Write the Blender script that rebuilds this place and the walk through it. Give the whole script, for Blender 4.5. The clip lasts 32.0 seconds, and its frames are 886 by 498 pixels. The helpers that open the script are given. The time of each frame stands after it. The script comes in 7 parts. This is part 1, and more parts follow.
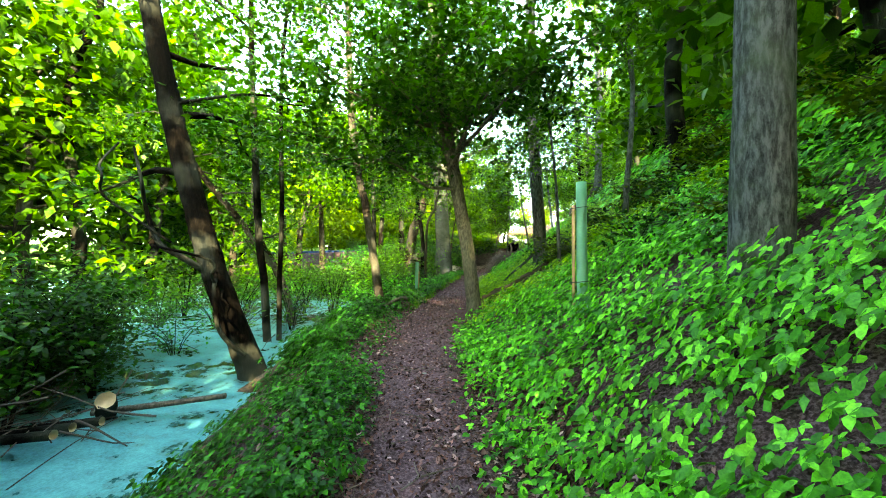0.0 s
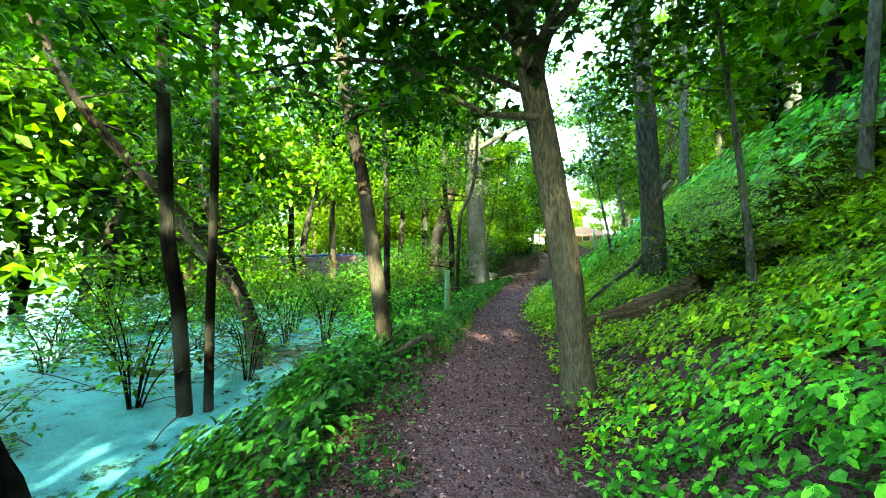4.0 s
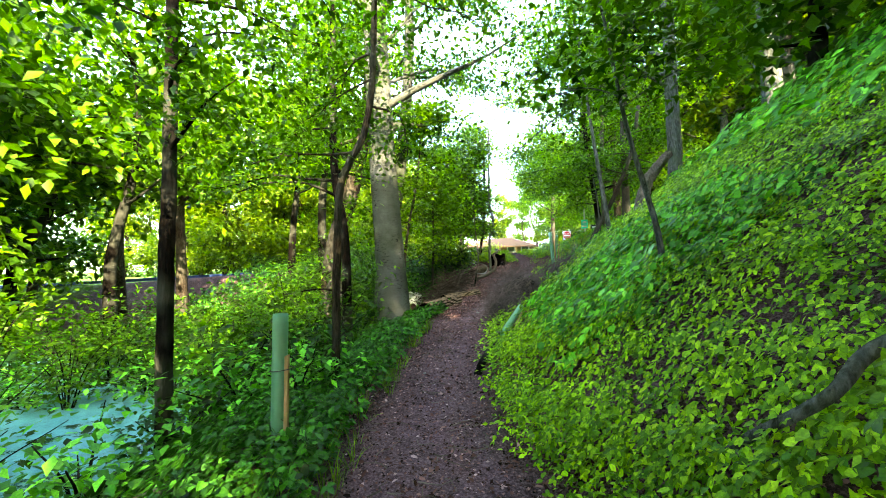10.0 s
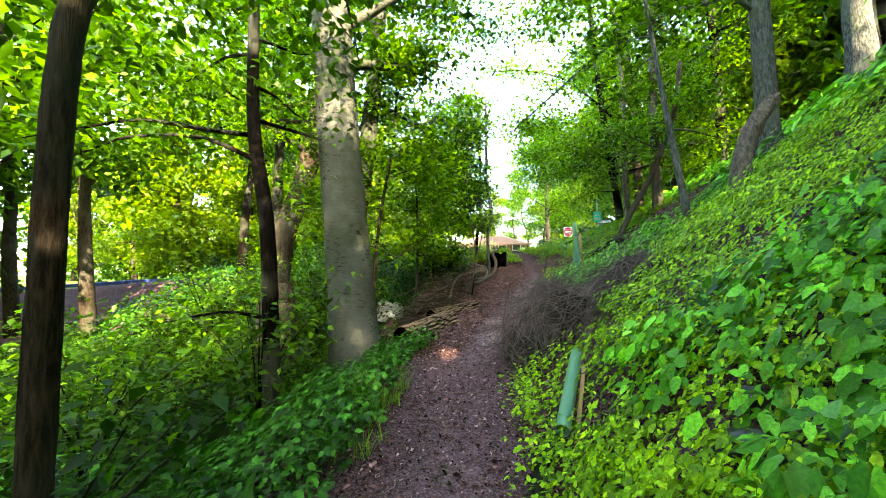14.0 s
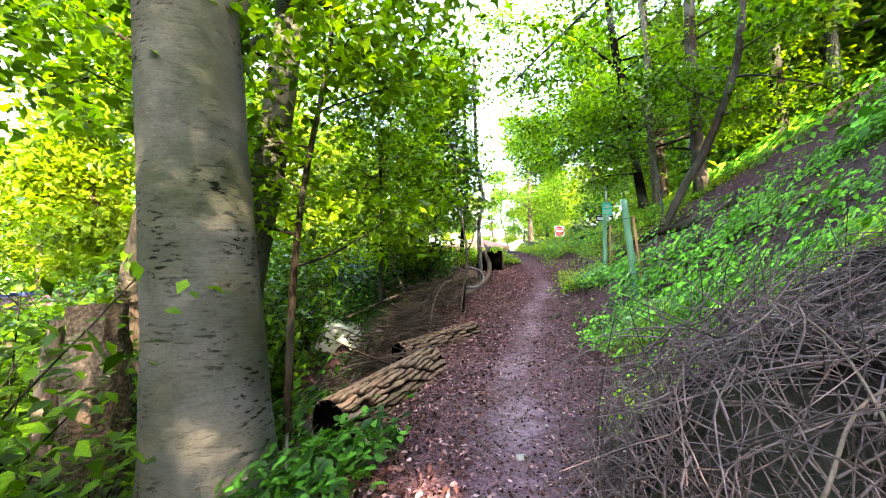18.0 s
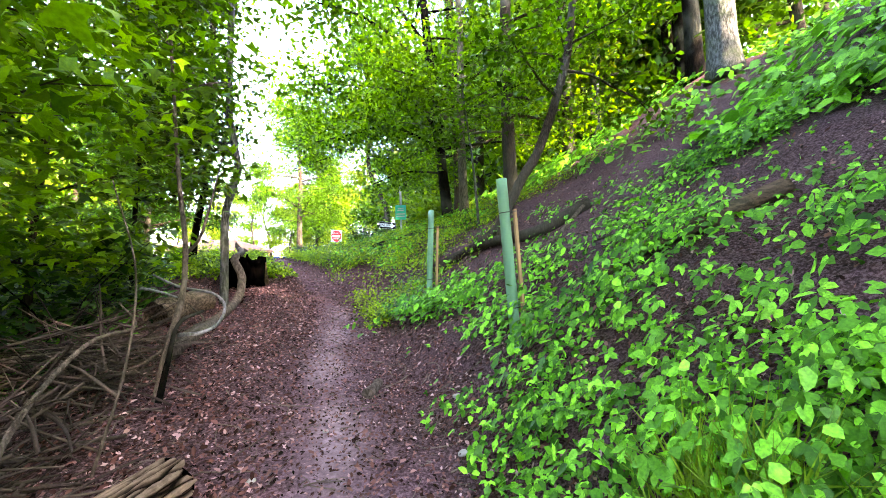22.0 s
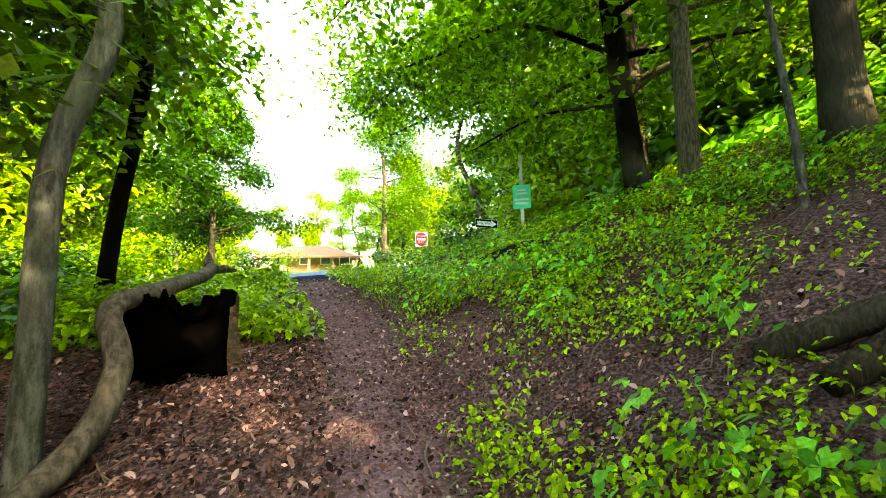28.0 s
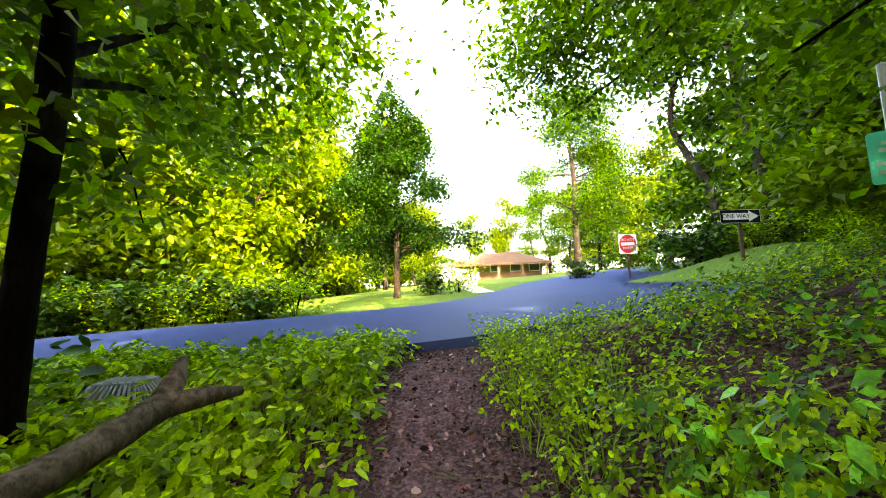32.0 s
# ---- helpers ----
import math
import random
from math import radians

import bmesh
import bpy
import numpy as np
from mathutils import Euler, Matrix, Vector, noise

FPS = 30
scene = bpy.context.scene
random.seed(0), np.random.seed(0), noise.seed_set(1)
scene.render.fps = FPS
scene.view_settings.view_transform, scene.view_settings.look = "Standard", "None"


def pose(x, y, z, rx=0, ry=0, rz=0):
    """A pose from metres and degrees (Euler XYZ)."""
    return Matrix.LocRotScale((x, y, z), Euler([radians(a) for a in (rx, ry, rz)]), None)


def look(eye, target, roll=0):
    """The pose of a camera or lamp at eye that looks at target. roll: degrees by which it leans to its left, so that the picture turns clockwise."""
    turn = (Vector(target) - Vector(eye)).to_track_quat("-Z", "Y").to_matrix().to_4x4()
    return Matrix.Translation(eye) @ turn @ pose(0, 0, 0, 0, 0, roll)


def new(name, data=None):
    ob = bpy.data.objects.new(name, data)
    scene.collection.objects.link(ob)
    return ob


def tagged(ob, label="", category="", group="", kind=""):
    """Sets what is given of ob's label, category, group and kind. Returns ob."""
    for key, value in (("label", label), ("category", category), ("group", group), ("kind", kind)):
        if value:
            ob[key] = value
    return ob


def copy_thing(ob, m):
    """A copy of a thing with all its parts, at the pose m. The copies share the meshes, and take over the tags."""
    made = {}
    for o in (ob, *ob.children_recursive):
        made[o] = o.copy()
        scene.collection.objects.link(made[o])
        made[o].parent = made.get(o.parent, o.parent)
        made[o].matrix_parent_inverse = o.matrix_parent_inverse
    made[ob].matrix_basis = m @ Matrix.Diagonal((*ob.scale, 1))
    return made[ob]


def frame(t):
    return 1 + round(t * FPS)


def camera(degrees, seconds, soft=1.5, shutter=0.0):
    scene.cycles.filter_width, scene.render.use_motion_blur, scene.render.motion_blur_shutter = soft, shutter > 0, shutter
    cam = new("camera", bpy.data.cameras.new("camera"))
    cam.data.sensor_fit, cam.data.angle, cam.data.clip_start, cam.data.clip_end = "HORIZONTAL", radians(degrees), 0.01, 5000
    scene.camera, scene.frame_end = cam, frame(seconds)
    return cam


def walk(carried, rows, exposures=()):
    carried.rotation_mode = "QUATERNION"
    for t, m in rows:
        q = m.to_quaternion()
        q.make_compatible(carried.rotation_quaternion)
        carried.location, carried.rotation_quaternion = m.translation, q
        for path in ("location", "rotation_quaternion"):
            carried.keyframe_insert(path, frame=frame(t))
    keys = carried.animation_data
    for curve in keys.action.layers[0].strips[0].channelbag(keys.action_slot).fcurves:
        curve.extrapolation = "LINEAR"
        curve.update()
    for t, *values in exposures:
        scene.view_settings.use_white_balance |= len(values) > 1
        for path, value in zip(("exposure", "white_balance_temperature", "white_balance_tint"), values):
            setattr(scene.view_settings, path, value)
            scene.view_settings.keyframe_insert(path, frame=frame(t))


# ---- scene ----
cam = camera(98.2, 32.0, 1.0)
PATH = [
    (0, (3.828, -13.324, 0.001), (3.263, -11.406, 0.05), 1.0),
    (0.5, (3.693, -12.871, 0.011), (3.028, -10.986, 0.063), 1.0),
    (1, (3.553, -12.427, 0.042), (2.869, -10.548, 0.093), 1.0),
    (1.5, (3.348, -11.997, 0.034), (2.655, -10.122, 0.088), 1.1),
    (2, (3.153, -11.566, 0.035), (2.455, -9.692, 0.099), 1.1),
    (2.5, (2.954, -11.11, 0.041), (2.256, -9.237, 0.108), 1.1),
    (3, (2.74, -10.657, 0.055), (2.052, -8.78, 0.122), 1.1),
    (3.5, (2.523, -10.167, 0.062), (1.841, -8.288, 0.123), 1.2),
    (5.5, (1.972, -8.537, 0.047), (1.29, -6.659, 0.131), 0.6),
    (6, (1.842, -8.123, 0.037), (1.167, -6.243, 0.126), 0.5),
    (6.5, (1.779, -7.661, 0.014), (1.161, -5.762, 0.122), -0.4),
    (7, (1.673, -7.24, 0.019), (1.117, -5.323, 0.138), -0.8),
    (7.5, (1.573, -6.832, 0.043), (1.053, -4.905, 0.167), -0.9),
    (8, (1.437, -6.384, 0.061), (0.934, -4.452, 0.182), -1.0),
    (8.5, (1.394, -5.947, 0.066), (0.888, -4.016, 0.189), -0.9),
    (9, (1.384, -5.503, 0.082), (0.89, -3.569, 0.207), -0.8),
    (9.5, (1.329, -5.05, 0.092), (0.962, -3.09, 0.239), -0.9),
    (10, (1.266, -4.6, 0.125), (0.97, -2.627, 0.268), -1.0),
    (10.5, (1.137, -4.167, 0.14), (0.876, -2.191, 0.299), -1.0),
    (11, (1.099, -3.756, 0.142), (0.85, -1.779, 0.313), -0.9),
    (11.5, (1.059, -3.339, 0.146), (0.809, -1.362, 0.307), -0.9),
    (12, (1.026, -2.977, 0.147), (0.776, -0.999, 0.312), -0.9),
    (12.5, (1.005, -2.572, 0.196), (0.755, -0.594, 0.36), -1.3),
    (13, (0.953, -2.227, 0.267), (0.702, -0.248, 0.405), -1.2),
    (13.5, (0.888, -1.84, 0.307), (0.642, 0.14, 0.443), -1.3),
    (15.5, (0.594, -0.219, 0.311), (0.437, 1.77, 0.451), -1.2),
    (16, (0.545, 0.255, 0.3), (0.414, 2.246, 0.439), -1.2),
    (16.5, (0.553, 0.675, 0.309), (0.416, 2.664, 0.464), -1.8),
    (17, (0.555, 1.067, 0.313), (0.429, 3.056, 0.474), -2.2),
    (17.5, (0.478, 1.48, 0.32), (0.363, 3.471, 0.472), -2.0),
    (18, (0.43, 1.865, 0.346), (0.32, 3.855, 0.507), -2.0),
    (18.5, (0.397, 2.308, 0.355), (0.292, 4.3, 0.508), -2.4),
    (19, (0.36, 2.701, 0.382), (0.263, 4.692, 0.542), -2.5),
    (19.5, (0.321, 3.092, 0.408), (0.235, 5.085, 0.563), -2.7),
    (20, (0.298, 3.435, 0.443), (0.247, 5.428, 0.602), -2.5),
    (20.5, (0.368, 3.79, 0.586), (0.492, 5.78, 0.734), -2.4),
    (21, (0.446, 4.178, 0.57), (0.938, 6.111, 0.722), -2.1),
    (21.5, (0.55, 4.615, 0.579), (1.418, 6.41, 0.739), -1.8),
    (22, (0.693, 5.072, 0.598), (1.715, 6.784, 0.755), -1.7),
    (22.5, (0.859, 5.459, 0.622), (1.925, 7.143, 0.79), -2.1),
    (23, (1.056, 5.971, 0.662), (2.13, 7.652, 0.808), -2.0),
    (23.5, (1.221, 6.399, 0.703), (2.289, 8.083, 0.859), -2.3),
    (24, (1.304, 6.819, 0.736), (2.371, 8.503, 0.896), -1.4),
    (24.5, (1.461, 7.187, 0.74), (2.528, 8.87, 0.903), -1.2),
    (26.5, (1.742, 8.454, 0.902), (2.646, 10.229, 1.08), -1.1),
    (27, (1.8, 8.726, 0.944), (2.649, 10.529, 1.123), -1.8),
    (27.5, (1.875, 9.088, 1.0), (2.603, 10.942, 1.18), -1.5),
    (28, (1.97, 9.485, 1.091), (2.593, 11.376, 1.275), -1.4),
    (28.5, (2.095, 9.91, 1.153), (2.685, 11.812, 1.34), -1.5),
    (29, (2.19, 10.354, 1.228), (2.753, 12.263, 1.419), -1.4),
    (29.5, (2.301, 10.773, 1.312), (2.845, 12.688, 1.507), -1.9),
    (30, (2.353, 11.09, 1.421), (2.873, 13.011, 1.615), -1.5),
    (30.5, (2.321, 11.346, 1.511), (2.75, 13.289, 1.71), -1.5),
    (31, (2.301, 11.55, 1.53), (2.355, 13.538, 1.74), -1.4),
    (31.5, (2.38, 11.797, 1.561), (2.171, 13.774, 1.774), -1.5),
    (32, (2.402, 11.99, 1.664), (2.061, 13.948, 1.887), -1.7),
]
walk(cam, [(t, look(eye, target, roll)) for t, eye, target, roll in PATH],
     exposures=[(0, 4.75, 8500, -16), (3.5, 4.75, 7300, -19), (6, 4.75, 6300, -21), (8.5, 4.6, 5600, -14), (10, 4.55, 7700, -6), (14, 4.55, 8000, -2), (19, 5.2, 7400, 21), (24, 5.15, 7500, 18), (28, 4.8, 10400, -6), (29.2, 4.55, 9200, 0), (30, 4.4, 10300, 6), (32, 4.25, 9600, 11)])

# ---- light ----
SUN = Vector((0.34, -0.86, 0.47)).normalized()
world = bpy.data.worlds.new("world")
scene.world = world
world.use_nodes = True
wn = world.node_tree
sky = wn.nodes.new("ShaderNodeTexSky")
sky.sky_type, sky.sun_disc = "NISHITA", False
sky.sun_elevation = math.asin(SUN.z)
sky.sun_rotation = math.atan2(SUN.x, SUN.y)
sky.air_density, sky.dust_density, sky.ozone_density = 1.0, 2.0, 1.0
wn.links.new(sky.outputs[0], wn.nodes["Background"].inputs[0])
wn.nodes["Background"].inputs[1].default_value = 0.15
sun_data = bpy.data.lights.new("sun", "SUN")
sun_data.energy, sun_data.angle, sun_data.color = 2.5, radians(0.6), (1.0, 0.83, 0.62)
sun = new("sun", sun_data)
sun.rotation_mode = "QUATERNION"
sun.rotation_quaternion = SUN.to_track_quat("Z", "Y")
sun.location = (0, 0, 30)

# gaps in the canopy through which the low sun reaches trunks, path and road: place and radius
SUNBEAMS = [((-1.05, -8.7, 0.05), 0.13), ((-1.0, -8.68, -0.25), 0.1), ((-0.85, -8.6, -0.62), 0.09), ((-0.7, -8.5, -0.9), 0.07), ((-0.52, -5.1, 1.0), 0.16), ((-0.25, -5.25, -0.3), 0.14), ((-0.1, -5.3, -0.85), 0.2), ((0.62, -3.2, -1.21), 0.13),
            ((0.85, -3.35, -1.21), 0.11), ((1.35, -3.7, -1.2), 0.1), ((0.95, -4.95, -1.25), 0.09), ((1.0, -2.75, -1.2), 0.13), ((1.25, -2.8, -1.2), 0.1), ((0.24, 3.69, -0.77), 0.14), ((-2.5, -0.6, -0.9), 0.2), ((-0.62, -0.35, 0.0), 0.12),
            ((-3.0, 16.4, 1.2), 0.3), ((0.2, 16.6, 1.3), 0.25), ((2.6, 17.6, 1.4), 0.3), ((-0.1, 5.5, -0.36), 0.07)]


def shaded(at):
    """Which of the places lie in none of the sunbeams."""
    keep = np.ones(len(at), bool)
    ragged = np.random.default_rng(len(at)).uniform(0.45, 1.5, len(at))
    for place, r in SUNBEAMS:
        d = np.asarray(at) - np.array(place)
        s = d @ np.array(SUN)
        off = np.linalg.norm(d - s[:, None] * np.array(SUN), axis=1)
        keep &= (s < 0.25) | (off > r * ragged)
    return keep


# ---- materials ----
def material(name, spec=0.03):
    m = bpy.data.materials.new(name)
    m.use_nodes = True
    nt = m.node_tree
    nt.nodes["Principled BSDF"].inputs["Specular IOR Level"].default_value = spec
    return m, nt, nt.nodes["Principled BSDF"]


def node(nt, kind, **values):
    n = nt.nodes.new("ShaderNode" + kind)
    for key, value in values.items():
        n.inputs[key.replace("_", " ")].default_value = value
    return n


def noise_tex(nt, scale, detail=5.0, rough=0.6, stretch=None, coords="Object"):
    tc = nt.nodes.new("ShaderNodeTexCoord")
    n = node(nt, "TexNoise", Scale=scale, Detail=detail, Roughness=rough)
    if stretch:
        mp = node(nt, "Mapping")
        mp.inputs["Scale"].default_value = stretch
        nt.links.new(tc.outputs[coords], mp.inputs[0])
        nt.links.new(mp.outputs[0], n.inputs["Vector"])
    else:
        nt.links.new(tc.outputs[coords], n.inputs["Vector"])
    return n


def ramp(nt, source, stops):
    r = nt.nodes.new("ShaderNodeValToRGB")
    els = r.color_ramp.elements
    while len(els) < len(stops):
        els.new(0.5)
    for e, (p, c) in zip(els, stops):
        e.position, e.color = p, (*c, 1)
    nt.links.new(source, r.inputs[0])
    return r


def mix(nt, fac, a, b, blend="MIX"):
    m = nt.nodes.new("ShaderNodeMix")
    m.data_type, m.blend_type = "RGBA", blend
    for sock, v in ((m.inputs[0], fac), (m.inputs[6], a), (m.inputs[7], b)):
        if isinstance(v, (int, float)):
            sock.default_value = v
        elif isinstance(v, tuple):
            sock.default_value = (*v, 1)
        else:
            nt.links.new(v, sock)
    return m.outputs[2]


def bump(nt, bsdf, height, strength=0.5, distance=0.02, onto=None):
    b = node(nt, "Bump", Strength=strength, Distance=distance)
    nt.links.new(height, b.inputs["Height"])
    if onto is not None:
        nt.links.new(onto, b.inputs["Normal"])
    nt.links.new(b.outputs[0], bsdf.inputs["Normal"])
    return b.outputs[0]


def bark_material(name, dark, light, scale=9.0, stretch=(1, 1, 0.16), moss=0.0, depth=0.03):
    m, nt, p = material(name)
    big = noise_tex(nt, scale, 8, 0.65, stretch)
    fine = noise_tex(nt, scale * 7, 6, 0.7, (1, 1, 0.4))
    patch = noise_tex(nt, 1.3, 3, 0.5)
    col = ramp(nt, big.outputs[0], [(0.40, dark), (0.5, tuple(0.6 * a + 0.4 * b for a, b in zip(dark, light))), (0.6, light)])
    col = mix(nt, 0.35, col.outputs[0], ramp(nt, fine.outputs[0], [(0.3, dark), (0.7, light)]).outputs[0])
    grey = ramp(nt, patch.outputs[0], [(0.45, (0, 0, 0)), (0.62, (1, 1, 1))])
    col = mix(nt, grey.outputs[0], col, mix(nt, 0.3, col, (0.13, 0.135, 0.11)))
    if moss:
        mo = noise_tex(nt, 2.6, 6, 0.7)
        mf = ramp(nt, mo.outputs[0], [(0.5, (0, 0, 0)), (0.7, (moss, moss, moss))])
        col = mix(nt, mf.outputs[0], col, (0.05, 0.085, 0.02))
    nt.links.new(col, p.inputs["Base Color"])
    p.inputs["Roughness"].default_value = 0.9
    n = bump(nt, p, fine.outputs[0], 0.5, 0.006)
    bump(nt, p, big.outputs[0], 0.9, depth, n)
    return m


# almost black: the shade on backlit trunks is put into this bark colour
BARK_SHADED = bark_material("bark_shaded", (0.0008, 0.0006, 0.0005), (0.0072, 0.0054, 0.0043), 40, (1, 1, 0.2))
BARK_BROWN = bark_material("bark_brown", (0.003, 0.002, 0.0015), (0.06, 0.045, 0.0345), 58, (1, 1, 0.16))
BARK_GREY = bark_material("bark_grey", (0.006, 0.006, 0.0055), (0.14, 0.145, 0.145), 30, (1, 1, 0.28), moss=0.4)
BARK_LOG = bark_material("bark_log", (0.012, 0.008, 0.006), (0.20, 0.15, 0.115), 30, (1, 1, 1), depth=0.02)
BARK_MAPLE = bark_material("bark_maple", (0.018, 0.016, 0.011), (0.15, 0.135, 0.1), 60, (1, 1, 0.2), depth=0.012)
BARK_DEAD = bark_material("bark_dead", (0.028, 0.021, 0.018), (0.165, 0.135, 0.115), 30, (1, 1, 0.4))


def furrow_material():
    m, nt, p = material("bark_furrow")
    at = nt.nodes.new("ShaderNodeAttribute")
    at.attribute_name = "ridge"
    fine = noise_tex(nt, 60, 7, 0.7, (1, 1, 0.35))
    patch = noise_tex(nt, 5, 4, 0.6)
    # furrow shade is put into the colour: near black where ridge is low
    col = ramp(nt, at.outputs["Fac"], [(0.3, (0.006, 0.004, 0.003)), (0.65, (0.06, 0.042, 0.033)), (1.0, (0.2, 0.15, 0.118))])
    col = mix(nt, 0.7, col.outputs[0], mix(nt, 1.0, col.outputs[0], ramp(nt, fine.outputs[0], [(0.35, (0.4, 0.38, 0.36)), (0.65, (1.5, 1.45, 1.4))]).outputs[0], "MULTIPLY"))
    col = mix(nt, 0.35, col, mix(nt, 1.0, col, ramp(nt, patch.outputs[0], [(0.35, (0.6, 0.6, 0.55)), (0.65, (1.3, 1.25, 1.2))]).outputs[0], "MULTIPLY"))
    nt.links.new(col, p.inputs["Base Color"])
    p.inputs["Roughness"].default_value = 0.9
    bump(nt, p, fine.outputs[0], 0.6, 0.008)
    return m


BARK_FURROW = furrow_material()
TWIG_PALE = bark_material("pale_wood", (0.11, 0.11, 0.115), (0.34, 0.34, 0.36), 30, (1, 1, 0.4))


def beech_material():
    m, nt, p = material("beech_bark")
    a = noise_tex(nt, 1.6, 4, 0.55)
    scar = noise_tex(nt, 11.0, 4, 0.65, (1, 1, 3.6))
    where = noise_tex(nt, 1.9, 3, 0.5)
    crack = noise_tex(nt, 3.0, 6, 0.75, (1, 1, 9.0))
    c = noise_tex(nt, 55, 5, 0.7)
    col = ramp(nt, a.outputs[0], [(0.34, (0.036, 0.045, 0.028)), (0.5, (0.062, 0.067, 0.055)), (0.66, (0.10, 0.102, 0.095))])
    col = mix(nt, 0.35, col.outputs[0], mix(nt, 1.0, col.outputs[0], ramp(nt, c.outputs[0], [(0.35, (0.55, 0.55, 0.55)), (0.65, (1.3, 1.3, 1.3))]).outputs[0], "MULTIPLY"))
    lines = ramp(nt, crack.outputs[0], [(0.47, (1, 1, 1)), (0.5, (0.55, 0.54, 0.5)), (0.53, (1, 1, 1))])
    col = mix(nt, 0.6, col, mix(nt, 1.0, col, lines.outputs[0], "MULTIPLY"))
    deep = ramp(nt, scar.outputs[0], [(0.565, (1, 1, 1)), (0.60, (0.12, 0.11, 0.09))])
    gate = ramp(nt, where.outputs[0], [(0.42, (0, 0, 0)), (0.56, (1, 1, 1))])
    col = mix(nt, gate.outputs[0], col, mix(nt, 1.0, col, deep.outputs[0], "MULTIPLY"))
    nt.links.new(col, p.inputs["Base Color"])
    p.inputs["Roughness"].default_value = 0.75
    n = bump(nt, p, c.outputs[0], 0.3, 0.004)
    bump(nt, p, deep.outputs[0], 0.5, 0.01, n)
    return m


BEECH = beech_material()


def leaf_material(name, dark, light, shine=0.42, through_light=0.4):
    m, nt, p = material(name)
    geo = nt.nodes.new("ShaderNodeNewGeometry")
    mid = tuple(0.6 * a + 0.4 * b for a, b in zip(dark, light))
    col = ramp(nt, geo.outputs["Random Per Island"], [(0.0, tuple(0.22 * a for a in dark)), (0.3, dark), (0.66, mid), (0.88, light), (1.0, tuple(min(0.8, 1.35 * a) for a in light))])
    blot = noise_tex(nt, 1.2, 3, 0.6)
    col = mix(nt, 0.3, col.outputs[0], ramp(nt, blot.outputs[0], [(0.35, dark), (0.7, light)]).outputs[0])
    grain = noise_tex(nt, 70, 3, 0.6)
    col = mix(nt, 0.5, col, mix(nt, 1.0, col, ramp(nt, grain.outputs[0], [(0.35, (0.45, 0.5, 0.45)), (0.65, (1.5, 1.45, 1.3))]).outputs[0], "MULTIPLY"))
    nt.links.new(col, p.inputs["Base Color"])
    p.inputs["Roughness"].default_value = shine
    p.inputs["Specular IOR Level"].default_value = 0.18
    tr = node(nt, "BsdfTranslucent")
    nt.links.new(mix(nt, 1.0, col, (1.7, 1.8, 0.4), "MULTIPLY"), tr.inputs[0])
    ms = nt.nodes.new("ShaderNodeMixShader")
    ms.inputs[0].default_value = through_light
    nt.links.new(p.outputs[0], ms.inputs[1])
    nt.links.new(tr.outputs[0], ms.inputs[2])
    nt.links.new(ms.outputs[0], nt.nodes["Material Output"].inputs[0])
    return m


LEAF_MAPLE = leaf_material("leaf_maple", (0.009, 0.036, 0.0013), (0.06, 0.175, 0.007))
LEAF_DARK = leaf_material("leaf_dark", (0.00486, 0.0216, 0.00135), (0.02835, 0.1008, 0.0063))
LEAF_LIGHT = leaf_material("leaf_light", (0.013, 0.046, 0.0012), (0.105, 0.23, 0.007), 0.42, 0.38)
LEAF_SPRAY = leaf_material("leaf_spray", (0.024, 0.072, 0.0016), (0.19, 0.36, 0.01), 0.42, 0.45)
LEAF_COVER = leaf_material("leaf_cover", (0.018, 0.11, 0.01), (0.23, 0.68, 0.055), 0.38, 0.25)
LEAF_SLOPE = leaf_material("leaf_slope", (0.05, 0.15, 0.006), (0.45, 0.74, 0.03), 0.4, 0.25)
LEAF_OLIVE = leaf_material("leaf_olive", (0.014, 0.03, 0.002), (0.13, 0.19, 0.008), 0.5, 0.25)
LEAF_BANK = leaf_material("leaf_bank", (0.007, 0.042, 0.005), (0.085, 0.29, 0.028), 0.4, 0.22)
LEAF_HEDGE = leaf_material("leaf_hedge", (0.008, 0.03, 0.003), (0.05, 0.13, 0.012), 0.4, 0.15)
LEAF_WEED = leaf_material("leaf_weed", (0.045, 0.12, 0.003), (0.40, 0.60, 0.02), 0.4)
LEAF_FAR = leaf_material("leaf_far", (0.064, 0.128, 0.004), (0.152, 0.216, 0.008))
LEAF_GRASS = leaf_material("leaf_grass", (0.08, 0.18, 0.012), (0.19, 0.31, 0.03))


def litter_material():
    m, nt, p = material("dead_leaf")
    geo = nt.nodes.new("ShaderNodeNewGeometry")
    col = ramp(nt, geo.outputs["Random Per Island"], [(0, (0.00632, 0.00271, 0.00273)), (0.35, (0.0421, 0.0171, 0.0153)), (0.7, (0.158, 0.0704, 0.0633)), (0.9, (0.295, 0.158, 0.153)), (1, (0.505, 0.334, 0.349))])
    nt.links.new(col.outputs[0], p.inputs["Base Color"])
    p.inputs["Roughness"].default_value = 0.7
    return m


LITTER = litter_material()


def twig_material(name, a, b):
    m, nt, p = material(name)
    geo = nt.nodes.new("ShaderNodeNewGeometry")
    col = ramp(nt, geo.outputs["Random Per Island"], [(0, a), (1, b)])
    g = noise_tex(nt, 60, 4, 0.7)
    col = mix(nt, 0.4, col.outputs[0], ramp(nt, g.outputs[0], [(0.3, a), (0.7, b)]).outputs[0])
    nt.links.new(col, p.inputs["Base Color"])
    p.inputs["Roughness"].default_value = 0.85
    return m


